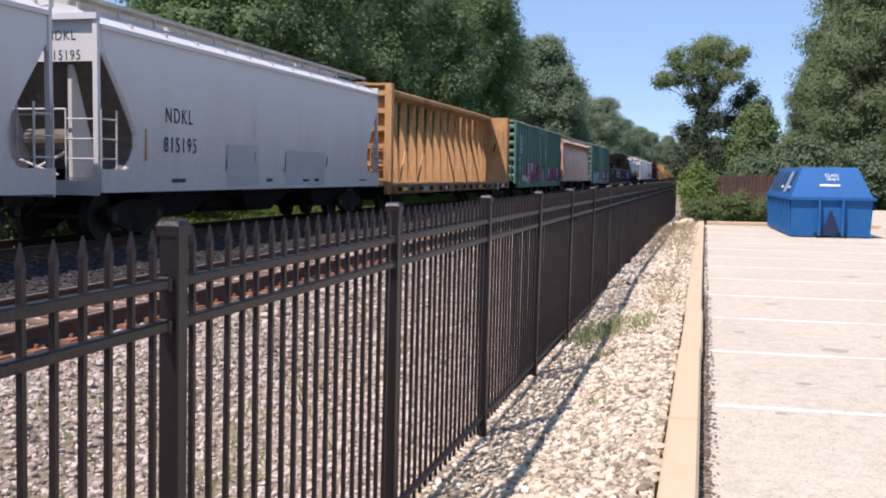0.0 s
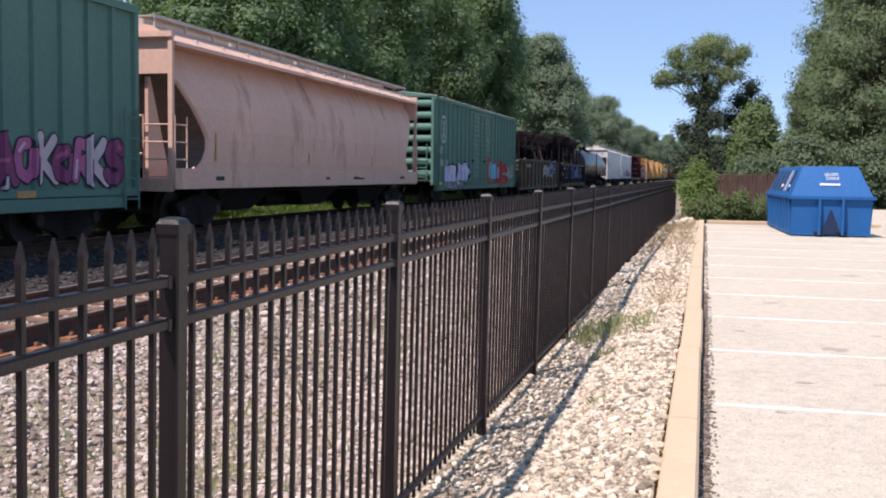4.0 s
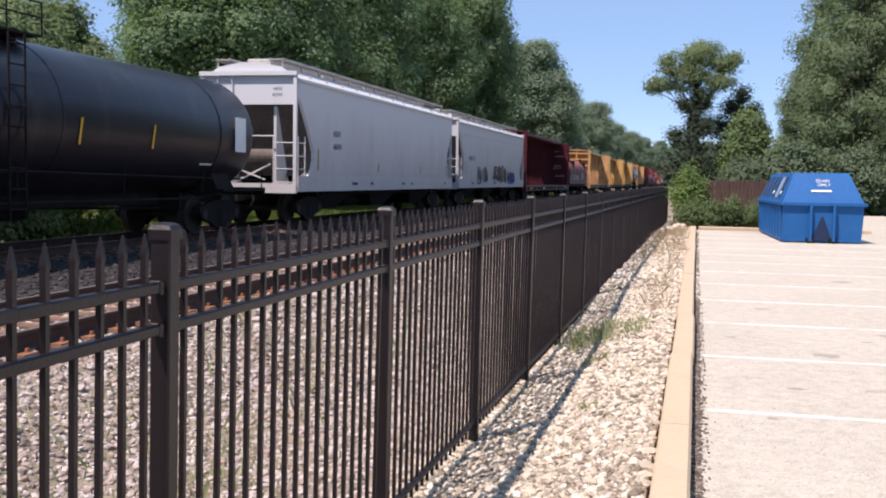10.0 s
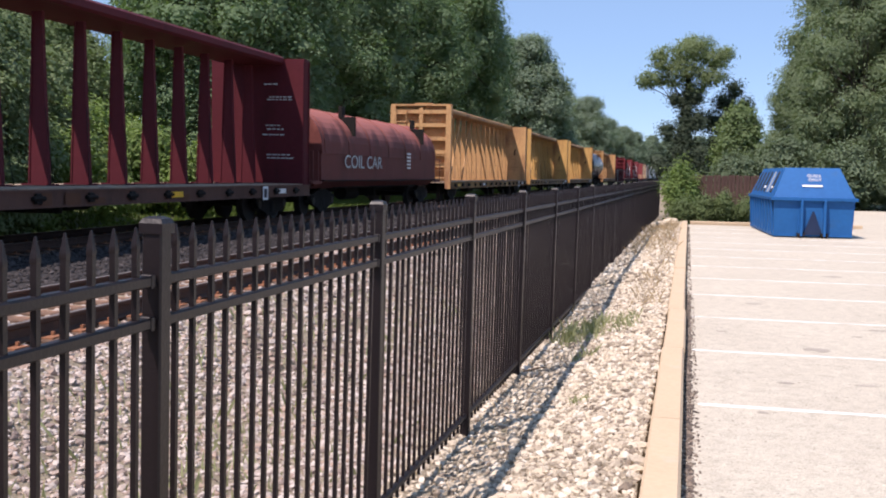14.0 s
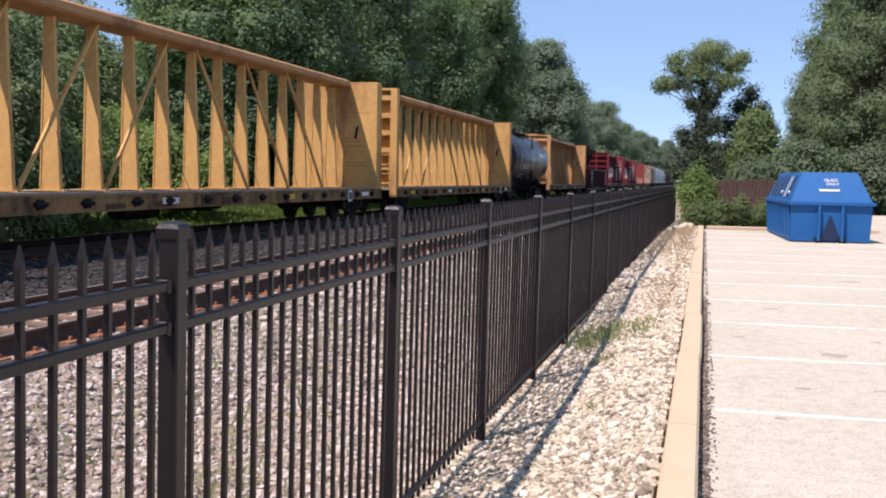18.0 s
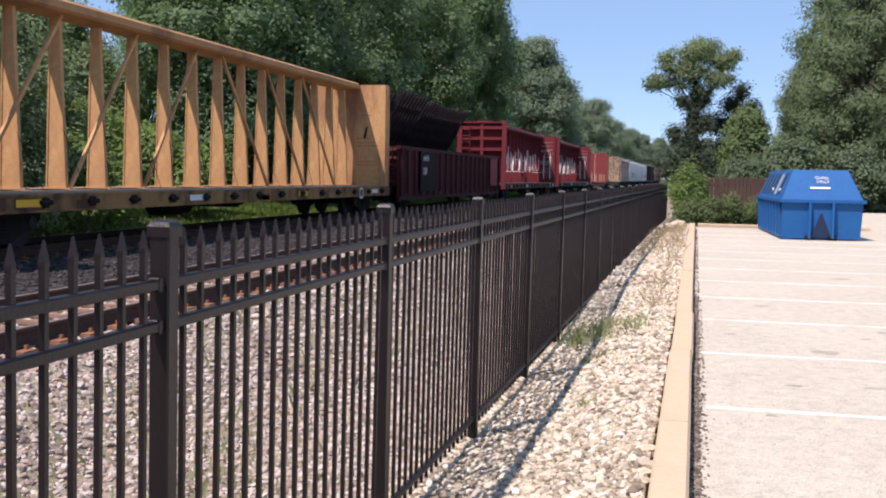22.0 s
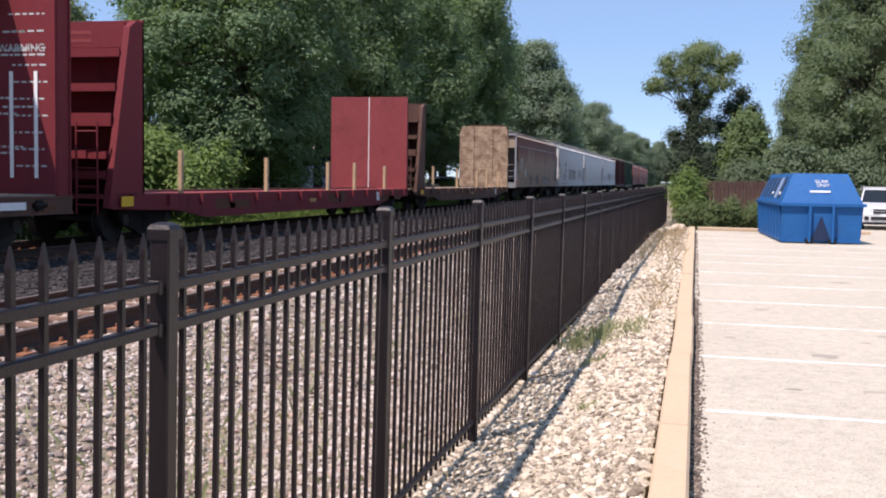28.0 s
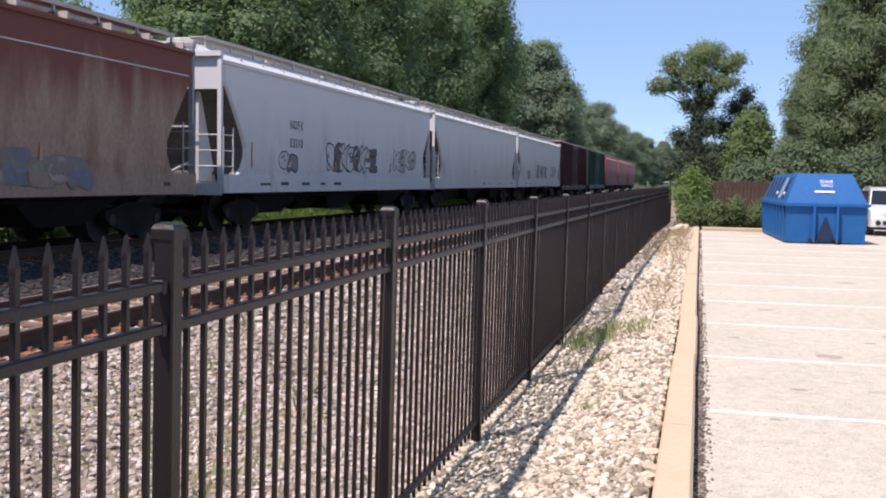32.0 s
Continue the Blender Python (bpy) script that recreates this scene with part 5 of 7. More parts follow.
def plates(c, L, rng, z, mat=dark_mark, count=5, x=1.56):
    """Small stencilled data as plain bars."""
    for i in range(count):
        y = rng.uniform(1.5, L - 1.5)
        part("stencil_bar", Mesh().box(x, x + 0.003, y, y + rng.uniform(0.2, 0.7), z, z + rng.uniform(0.05, 0.1)), mat, c)


def hopper_car(a, b, paint, label, marks=(), seed=0, tall=4.1, cut=1.3, line=None, ends=(), round_side=False, frame_paint=None, crown=0.5):
    c, L = wagon("covered_hopper_wagon", a, b, label, "wagons of the goods train")
    rng = random.Random(seed)
    M = P[paint]
    pts = [(1.42, cut * 0.74, 1.50), (1.6, cut * 0.90, 1.52), (1.85, cut, 1.53), (2.1, cut, 1.535), (2.35, cut * 0.88, 1.54), (2.8, cut * 0.62, 1.545), (3.3, cut * 0.31, 1.545), (3.62, 0.16, 1.53), (tall, 0.14, 1.49)]
    if round_side:
        pts = [(z, e, w - 0.55 * max(0, (z - 2.0) / 2.1) ** 2.2) for z, e, w in pts]
    rings = []
    for z, e, w in pts:
        k = 0.06
        rings.append([(-w, e + k, z), (-w + k, e, z), (w - k, e, z), (w, e + k, z), (w, L - e - k, z), (w - k, L - e, z), (-w + k, L - e, z), (-w, L - e - k, z)])
    part("body", Mesh().loft(rings), M, c)
    for s in (-1, 1):
        part("side_sill", Mesh().box(min(s * 1.40, s * 1.545), max(s * 1.40, s * 1.545), 0.05, L - 0.05, 1.0, 1.42).box(min(s * 1.36, s * 1.55), max(s * 1.36, s * 1.55), 0.05, L - 0.05, 0.97, 1.0), M, c)
        part("eave_flange", Mesh().box(min(s * 1.47, s * 1.545), max(s * 1.47, s * 1.545), 0.1, L - 0.1, tall - 0.05, tall + 0.035), M, c)
        m = Mesh().box(min(s * 0.62, s * 1.02), max(s * 0.62, s * 1.02), 0.1, L - 0.1, tall + crown + 0.07, tall + crown + 0.10)
        m.box(min(s * 0.60, s * 0.64), max(s * 0.60, s * 0.64), 0.1, L - 0.1, tall + crown + 0.06, tall + crown + 0.12)
        m.box(min(s * 1.0, s * 1.04), max(s * 1.0, s * 1.04), 0.1, L - 0.1, tall + crown + 0.04, tall + crown + 0.12)
        n = int(L / 1.4)
        for i in range(n + 1):
            y = 0.15 + (L - 0.36) * i / n
            m.box(min(s * 0.9, s * 1.3), max(s * 0.9, s * 1.3), y, y + 0.05, tall + 0.1, tall + 0.24)
            m.box(min(s * 0.98, s * 1.02), max(s * 0.98, s * 1.02), y, y + 0.05, tall + 0.1, tall + crown + 0.07)
        part("running_board", m, roof_dust, c, "dusty grey roof walkway")
    w = 1.48
    part("roof", Mesh().loft([[(-w, y, tall), (w, y, tall), (w, y, tall + 0.03), (0.95, y, tall + crown - 0.12), (0.3, y, tall + crown), (-0.3, y, tall + crown), (-0.95, y, tall + crown - 0.12), (-w, y, tall + 0.03)] for y in (0.12, L - 0.12)]), M, c)
    m = Mesh()
    for i in range(4):
        y0 = 0.8 + (L - 1.6) * i / 4
        m.cbox(-0.38, 0.38, y0, y0 + (L - 1.6) / 4 - 0.2, tall + crown - 0.06, tall + crown + 0.18, 0.03)
    part("roof_hatch", m, roof_dust, c)
    for i in range(3):
        y0 = cut + 0.3 + (L - 2 * cut - 0.6) * i / 3
        y1 = y0 + (L - 2 * cut - 0.6) / 3
        part("discharge_chute", Mesh().loft([[(-0.9, (y0 + y1) / 2 - 0.75, 0.38), (0.9, (y0 + y1) / 2 - 0.75, 0.38), (0.9, (y0 + y1) / 2 + 0.75, 0.38), (-0.9, (y0 + y1) / 2 + 0.75, 0.38)],
                                             [(-1.38, y0, 1.42), (1.38, y0, 1.42), (1.38, y1, 1.42), (-1.38, y1, 1.42)]]), steel_dark, c)
    E = P[frame_paint] if frame_paint else M
    for y, s in ((0.0, 1), (L, -1)):
        ya, yb = sorted((y + s * 0.02, y + s * 1.3))
        part("end_platform", Mesh().box(-1.5, 1.5, ya, yb, 0.98, 1.08).box(-1.5, 1.5, *sorted((y, y + s * 0.06)), 0.92, 1.2), E, c)
        ya, yb = sorted((y + s * 0.10, y + s * 0.16))
        part("end_panel", Mesh().box(-1.46, 1.46, ya, yb, 3.45, tall + 0.02), P["end_tan"] if frame_paint else E, c)
        for q in (-1, 1):
            part("end_gusset", Mesh().plate([(y + s * 0.03, 1.02), (y + s * 1.05, 1.02), (y + s * 1.05, 1.46)], "x", q * 1.47 - 0.02, 0.04), E, c)
        ya, yb = sorted((y - s * 0.02, y + s * 0.12))
        part("end_crossbar", Mesh().box(-1.5, 1.5, ya, yb, tall + 0.12, tall + 0.24), E, c)
        for q in (-1, 1):
            part("corner_post", Mesh().box(q * 1.44 - 0.05, q * 1.44 + 0.05, *sorted((y + s * 0.02, y + s * 0.12)), 1.0, tall + 0.14), E, c)
            part("slope_stiffener", Mesh().put([(q * 0.75 - 0.04, y + s * 0.25, 3.4), (q * 0.75 + 0.04, y + s * 0.25, 3.4), (q * 0.75 + 0.04, y + s * 0.25, 1.1), (q * 0.75 - 0.04, y + s * 0.25, 1.1),
                                                (q * 0.75 - 0.04, y + s * 0.35, 3.4), (q * 0.75 + 0.04, y + s * 0.35, 3.4), (q * 0.75 + 0.04, y + s * 1.25, 1.1), (q * 0.75 - 0.04, y + s * 1.25, 1.1)],
                                               [(0, 1, 2, 3), (4, 7, 6, 5), (0, 4, 5, 1), (1, 5, 6, 2), (2, 6, 7, 3), (3, 7, 4, 0)]), E, c)
        ladder(c, E, (0.78, y + s * 0.06), (1.40, y + s * 0.06), 1.05, 2.55, 4)
        ladder(c, E, (1.52, y + s * 0.08), (1.52, y + s * 0.62), 1.05, 2.55, 4)
        ladder(c, E, (-0.5, y + s * 0.05), (-0.95, y + s * 0.05), 1.05, tall + 0.2, 9)
        part("handrail", Mesh().tube((-1.44, y + s * 0.06, 2.55), (0.78, y + s * 0.06, 2.55), 0.022, 6), E, c)
        part("brake_rod", Mesh().tube((-0.6, y + s * 0.4, 1.2), (0.5, y + s * 0.5, 1.75), 0.03, 6).tube((-0.9, y + s * 0.35, 1.75), (0.4, y + s * 0.35, 1.3), 0.025, 6), E, c)
    if seed % 2 == 0:
        part("air_reservoir", Mesh().tube((-0.4, 0.62, 2.0), (0.75, 0.62, 2.0), 0.2, 14), slope_grime, c, smooth=False)
        part("brake_wheel", Mesh().tube((-0.9, 0.02, 2.25), (-0.9, 0.07, 2.25), 0.28, 16), steel_dark, c)
    if line:
        part("reflective_line", Mesh().box(1.535, 1.548, 0.4, L - 0.4, 3.56, 3.585), faded_white, c)
    for y in (cut + 0.35, L * 0.4, L * 0.7):
        part("reflector", Mesh().box(1.546, 1.552, y, y + 0.07, 1.6, 2.25 if y < 3 else 1.9), amber, c)
    for y, s in ((0.0, 1), (L, -1)):
        q = [(z, e, w) for z, e, w in pts if z <= 3.63]
        m = Mesh()
        m.put([(d * (w - 0.08), y + s * (e - 0.012), z) for z, e, w in q for d in (-1, 1)], [(2 * i, 2 * i + 1, 2 * i + 3, 2 * i + 2) for i in range(len(q) - 1)])
        part("slope_sheet", m, slope_grime, c, "grimy brown sloping end sheet")
    for text, y, z, size, mat in marks:
        letters(text, size, c, on_side(y, z, 1.553), mat, squeeze=0.85, gap=1.3)
    for text, x, z, size, mat in ends:
        letters(text, size, c, on_front(x, z, 0.096), mat, squeeze=0.85, gap=1.15)
    plates(c, L, rng, 1.15, count=5, x=1.546)
    spray(c, TAGS.get(M, ()), lambda y, z: 1.547 if z < 1.425 else float(np.interp(z, [p[0] for p in pts], [p[2] for p in pts])) + 0.002, [], 1.02)
    return c


def waved_end(y, s, z0, z1, n, deep):
    """One pressed sheet with n rounded ribs across it, closed behind."""
    prof = [(z0, 0.0)]
    for k in range(n):
        a, b = z0 + (z1 - z0) * k / n, z0 + (z1 - z0) * (k + 1) / n
        prof += [(a * 0.80 + b * 0.20, 0.0), (a * 0.66 + b * 0.34, deep * 0.8), (a * 0.5 + b * 0.5, deep), (a * 0.34 + b * 0.66, deep * 0.8), (a * 0.20 + b * 0.80, 0.0)]
    prof += [(z1, 0.0)]
    return Mesh().plate([(y + s * d, z) for z, d in prof] + [(y - s * 0.05, z1), (y - s * 0.05, z0)], "x", -1.38, 2.76)


def boxcar(a, b, paint, label, seed=0, doors=(0.40, 0.62), marks=(), emblem=False, tall=4.6):
    c, L = wagon("boxcar", a, b, label, "wagons of the goods train")
    rng = random.Random(seed)
    M = P[paint]
    part("body", Mesh().box(-1.43, 1.43, 0.12, L - 0.12, 1.0, tall), M, c)
    d0, d1 = L * doors[0], L * doors[1]
    post = data_of(Mesh().loft([[(0, -0.07, z), (0.085, -0.045, z), (0.085, 0.045, z), (0, 0.07, z)] for z in (1.0, tall)]), "side_post", M)
    for s in (-1, 1):
        x0, x1 = min(s * 1.36, s * 1.5), max(s * 1.36, s * 1.5)
        part("side_sill", Mesh().box(x0, x1, 0.1, L - 0.1, 0.86, 1.02).box(x0, x1, 0.6, L - 0.6, 0.64, 0.88), M, c)
        part("top_chord", Mesh().box(x0, max(x1, 1.53) if s > 0 else x1, 0.1, L - 0.1, tall - 0.12, tall + 0.02), M, c)
        n1, ribs_y = 9, []
        for lo, hi in ((0.2, d0 - 0.1), (d1 + 0.1, L - 0.2)):
            for i in range(n1):
                y = lo + (hi - lo) * i / (n1 - 1)
                ribs_y.append(y)
                part("side_post", post, M, c, at=pose(s * 1.42, y, 0, 0, 0, 0 if s > 0 else 180))
        dm = (d0 + d1) / 2
        for e0, e1 in ((d0, dm - 0.03), (dm + 0.03, d1)):
            prof = [(s * 1.42, 1.0), (s * 1.488, 1.0)]
            for k in range(15):
                z = 1.18 + (tall - 1.45) * k / 14
                prof += [(s * 1.488, z - 0.06), (s * 1.515, z), (s * 1.488, z + 0.06)]
            m = Mesh().plate(prof + [(s * 1.488, tall - 0.15), (s * 1.42, tall - 0.15)], "y", e0, e1 - e0)
            d = part("door", m, M, c)
            part("door_bar", Mesh().tube((s * 1.53, e0 + 0.45, 1.05), (s * 1.53, e0 + 0.45, tall - 0.3), 0.025, 6).tube((s * 1.53, e1 - 0.45, 1.05), (s * 1.53, e1 - 0.45, tall - 0.3), 0.025, 6), M, d)
            part("door_latch", Mesh().box(min(s * 1.51, s * 1.56), max(s * 1.51, s * 1.56), e0 + 0.3, e0 + 0.6, 1.95, 2.05), steel_dark, d)
        part("door_track", Mesh().box(min(s * 1.45, s * 1.56), max(s * 1.45, s * 1.56), d0 - 2.4, d1 + 0.3, 0.98, 1.06), M, c)
    part("roof", Mesh().loft([[(-1.5, y, tall), (1.5, y, tall), (1.5, y, tall + 0.04), (0, y, tall + 0.2), (-1.5, y, tall + 0.04)] for y in (0.1, L - 0.1)]), M if paint != "dark_red" else roof_dust, c)
    rib = data_of(Mesh().put([(-1.51, -0.05, tall + 0.04), (1.51, -0.05, tall + 0.04), (1.51, 0.05, tall + 0.04), (-1.51, 0.05, tall + 0.04), (0, -0.05, tall + 0.24), (0, 0.05, tall + 0.24), (-1.51, -0.05, tall + 0.075), (1.51, -0.05, tall + 0.075), (1.51, 0.05, tall + 0.075), (-1.51, 0.05, tall + 0.075)],
                              [(0, 1, 7, 4, 6), (3, 9, 5, 8, 2), (6, 4, 5, 9), (4, 7, 8, 5), (1, 2, 8, 7), (0, 6, 9, 3)]), "roof_rib", roof_dust)
    for i in range(int(L / 1.05)):
        part("roof_rib", rib, roof_dust, c, at=pose(0, 0.4 + i * 1.05, 0))
    for y, s in ((0.12, -1), (L - 0.12, 1)):
        m = waved_end(y, s, 1.1, tall - 0.05, 7, 0.09)
        part("corrugated_end", m, M, c)
        part("end_corner_post", Mesh().box(1.36, 1.47, min(y, y + s * 0.08), max(y, y + s * 0.08), 0.9, tall), M, c)
        part("end_corner_post", Mesh().box(-1.47, -1.36, min(y, y + s * 0.08), max(y, y + s * 0.08), 0.9, tall), M, c)
        ladder(c, M, (0.75, y + s * 0.14), (1.2, y + s * 0.14), 1.0, 2.6, 4)
        part("crossover_platform", Mesh().box(-0.8, 1.3, min(y, y + s * 0.3), max(y, y + s * 0.3), 1.02, 1.07), steel_dark, c)
        ladder(c, M, (1.56, y - s * 0.1), (1.56, y - s * 0.6), 0.6, 2.6, 5)
    if emblem:
        m = Mesh()
        ring = lambda r, k: [(1.53, 1.55 + r * math.cos(2 * math.pi * i / 28) * 0.9, 3.28 + r * 1.08 * math.sin(2 * math.pi * i / 28)) for i in range(28)]
        o, q = ring(0.56, 0), ring(0.47, 0)
        m.put(o + q, [(i, (i + 1) % 28, 28 + (i + 1) % 28, 28 + i) for i in range(28)])
        m.put([(1.53, 1.52, 2.78), (1.53, 1.58, 2.78), (1.53, 1.58, 3.75), (1.53, 1.52, 3.75)], [(0, 1, 2, 3)])
        for k in range(3):
            z = 2.9 + k * 0.25
            m.put([(1.532, 1.26 + 0.05 * k, z), (1.532, 1.55, z + 0.31), (1.532, 1.84 - 0.05 * k, z), (1.532, 1.55, z + 0.16)], [(0, 1, 2, 3)])
        part("round_emblem", m, faded_white, c, "round pale painted emblem")
    for text, y, z, size, mat in marks:
        letters(text, size, c, on_side(y, z, 1.512), mat)
    spray(c, TAGS.get(M, ()), *ribbed(ribs_y, 1.43, 0.077, sill=1.502, flat=(d0, d1)), 0.66)
    for k in range(4):
        part("stencil_bar", Mesh().box(1.52, 1.523, d1 - 1.6 + 0.1 * k, d1 - 1.0, 3.1 - 0.17 * k, 3.14 - 0.17 * k), faded_white, c)
    for y in (1.0, 4.4, L * 0.55, L - 4.0):
        part("reflector", Mesh().box(1.502, 1.508, y, y + 0.5, 0.88, 1.0), yellow_mark if y < 5 else amber, c)
    return c


def centerbeam_car(a, b, paint, label, seed=0, straps=False, wing=0.47):
    c, L = wagon("centerbeam_flat_wagon", a, b, label, "wagons of the goods train")
    rng = random.Random(seed)
    M = P[paint]
    part("deck", Mesh().box(-1.43, 1.43, 0.035, L - 0.035, 0.92, 1.01), deck_wood, c, "weathered timber deck")
    for s in (-1, 1):
        x = s * 1.44
        xi, xo, xm = x - s * 0.1, x + s * 0.105, x + s * 0.08
        part("side_sill", Mesh().plate([(xi, 0.66), (xo, 0.66), (xo, 0.70), (xm, 0.70), (xm, 0.945), (xo, 0.945), (xo, 0.985), (xi, 0.985)], "y", 0, L), P["yellow_sill" if paint[:6] == "yellow" else "brown"], c, "rust-stained side sill")
    win = data_of(Mesh().cbox(0, 0.06, -0.10, 0.10, 0.74, 0.92, 0.02).tube((0.04, -0.17, 0.83), (0.04, 0.17, 0.83), 0.045, 8), "strap_winch", steel_dark)
    n = 15
    for i in range(n):
        part("strap_winch", win, steel_dark, c, at=pose(1.52, 1.1 + (L - 2.2) * i / (n - 1) + rng.uniform(-0.12, 0.12), 0))
    for k in range(4):
        y = 1.6 + (L - 4) * k / 3 + rng.uniform(-0.3, 0.3)
        part("reflector", Mesh().box(1.545, 1.55, y, y + 0.7, 0.76, 0.89), yellow_mark if k % 2 == 0 else white_mark, c)
    part("data_plate", Mesh().box(1.545, 1.55, L - 3.6, L - 3.25, 0.60, 0.96), white_mark, c)
    part("data_plate", Mesh().box(1.551, 1.553, L - 3.54, L - 3.31, 0.66, 0.90), dark_mark, c)
    # bulkheads
    for y, s in ((0.0, 1), (L, -1)):
        yi = y + s * 0.42
        bk = part("bulkhead", Mesh().box(-1.46, 1.46, *sorted((yi - s * 0.06, yi)), 1.014, 4.597), M, c)
        for q in (-1, 1):
            part("bulkhead_post", Mesh().box(q * 1.37 - 0.10, q * 1.37 + 0.10, *sorted((y + s * 0.02, yi - s * 0.063)), 0.665, 4.597).box(q * 1.37 - 0.13, q * 1.37 + 0.13, *sorted((y - s * 0.012, y + s * 0.025)), 0.65, 4.597), M, bk)
        part("bulkhead_post", Mesh().box(-0.09, 0.09, *sorted((y + s * 0.047, yi - s * 0.06)), 1.015, 4.55), M, bk)
        for k in range(6):
            z = 1.12 + 0.64 * k
            part("bulkhead_shelf", Mesh().box(-1.27, 1.27, *sorted((y + s * 0.06, yi - s * 0.06)), z, z + 0.05).box(-1.27, 1.27, *sorted((y + s * 0.04, y + s * 0.07)), z - 0.09, z + 0.09), M, bk)
        part("bulkhead_top", Mesh().box(-1.48, 1.48, *sorted((y + s * 0.0, yi)), 4.60, 4.68), M, bk)
        for q in (-1, 1):
            ladder(c, M, (q * 0.72, y + s * 0.0), (q * 1.22, y + s * 0.0), 1.0, 2.4 if q > 0 else 4.4, 4 if q > 0 else 9)
        for k in range(8):
            z = (1.75, 1.86, 2.45, 2.58, 2.7, 3.45, 3.57, 3.9)[k] + rng.uniform(-0.03, 0.03)
            x0, n = 0.16 + rng.uniform(0, 0.25), rng.randint(3, 6)
            for j in range(n):
                w = rng.uniform(0.05, 0.16)
                part("stencil_bar", Mesh().box(x0, x0 + w, *sorted((yi + s * 0.001, yi + s * 0.003)), z, z + 0.035), faint_stencil if paint[:6] == "yellow" else faded_white, bk)
                x0 += w + 0.035
        if paint[:6] == "yellow":
            part("gouge", Mesh().put([(0.62, yi + s * 0.003, 2.75), (0.72, yi + s * 0.003, 2.7), (0.80, yi + s * 0.003, 3.2), (0.70, yi + s * 0.003, 3.1)], [(0, 1, 2, 3)]), steel_dark, bk)
        elif straps:
            for k in range(10):
                x0 = 0.5 + rng.uniform(0, 0.2)
                while x0 < 1.25:
                    w = rng.uniform(0.04, 0.14)
                    part("stencil_bar", Mesh().box(x0, x0 + w, *sorted((yi + s * 0.001, yi + s * 0.003)), 1.5 + 0.3 * k, 1.53 + 0.3 * k), faded_white, bk)
                    x0 += w + 0.05
    # the truss along the middle, under a broad top chord
    part("top_chord", Mesh().loft([[(-wing + 0.08, y, 4.50), (wing - 0.08, y, 4.50), (wing, y, 4.55), (wing, y, 4.69), (wing - 0.1, y, 4.76), (0.1 - wing, y, 4.76), (-wing, y, 4.69), (-wing, y, 4.55)] for y in (0.42, L - 0.42)]), P["rust_shade_chord"] if paint[:6] == "yellow" else M, c)
    ncol = 16
    ys = [0.95 + (L - 1.9) * i / (ncol - 1) for i in range(ncol)]
    ys[0], ys[-1] = ys[0] + 0.1, ys[-1] - 0.1
    col = data_of(Mesh().loft([[(-w, -0.05, z), (w, -0.05, z), (w, 0.05, z), (-w, 0.05, z)] for z, w in ((1.01, 0.225), (1.4, 0.215), (2.9, 0.15), (4.45, 0.105))])
                  .loft([[(-w, -0.07, z), (-w + 0.03, -0.07, z), (-w + 0.03, -0.05, z), (-w, -0.05, z)] for z, w in ((1.015, 0.223), (4.44, 0.103))])
                  .box(-0.36, 0.36, -0.1, 0.1, 1.005, 1.05), "column", M)
    for i, y in enumerate(ys):
        part("column", col, M, c, at=pose(0, y, 0))
    if paint[:3] != "red":
        for lo, hi in ((1, 3), (3, 5), (5, 7), (14, 12), (12, 10), (10, 8)):
            y0, y1 = ys[lo] + 0.08 * (1 if hi > lo else -1), ys[hi]
            bar = [(ex, d) for ex, d in ((-0.03, -0.05), (0.03, -0.05), (0.03, 0.05), (-0.03, 0.05))]
            part("diagonal", Mesh().put([(0.235 + ex, y0 + d, 1.03) for ex, d in bar] + [(0.13 + ex, y1 + d, 4.5) for ex, d in bar],
                                        [(0, 1, 2, 3), (4, 7, 6, 5), (0, 4, 5, 1), (1, 5, 6, 2), (2, 6, 7, 3), (3, 7, 4, 0)]), M, c)
    # tie-down cables
    for i in range(1, ncol - 1):
        z = rng.uniform(2.0, 2.9)
        part("tie_cable", Mesh().tube((0.17, ys[i] - 0.055, z), (rng.uniform(0.25, 0.5), ys[i] + rng.uniform(-0.5, 0.5), 1.02), 0.007, 4), steel_dark, c)
    for i in range(7):
        y = rng.uniform(0.8, L - 0.8)
        part("rust_patch", Mesh().box(1.546, 1.549, y, y + rng.uniform(0.2, 0.7), 0.70, rng.uniform(0.80, 0.94)), P["rust_spot"], c)
    if straps:
        for i, y in enumerate(ys):
            for dy in (-0.21, 0.19):
                if rng.random() < 0.85:
                    z0 = rng.uniform(1.7, 2.3)
                    lean = rng.uniform(-0.06, 0.06)
                    part("strap_pole", Mesh().tube((0.22, y + dy, z0), (0.20, y + dy + lean, rng.uniform(2.9, 3.5)), 0.026, 6), strap_mat, c, "pale strap pole")
            for z in rng.sample((1.75, 1.95, 2.1, 2.25, 2.6), 2):
                part("strap", Mesh().box(-0.19, 0.19, y - 0.085, y - 0.077, z, z + 0.045), strap_mat, c, "white nylon strap")
            if i % 2 == 1 and i < 12:
                part("brace", Mesh().tube((0.14, y - 1.0, 1.05), (0.14, y - 0.62, 1.8), 0.045, 6), M, c)
                part("strap", Mesh().tube((0.14, y - 0.62, 1.8), (0.14, y - 0.1, 2.82), 0.05, 6), strap_mat, c, "white upper length of the brace")
            elif rng.random() < 0.6 and i < ncol - 1:
                z = rng.uniform(1.9, 2.3)
                part("strap", Mesh().tube((0.2, y + 0.1, z), (0.2, y + rng.uniform(0.5, 1.1), z - rng.uniform(-0.05, 0.25)), 0.016, 5), strap_mat, c, "white nylon strap")
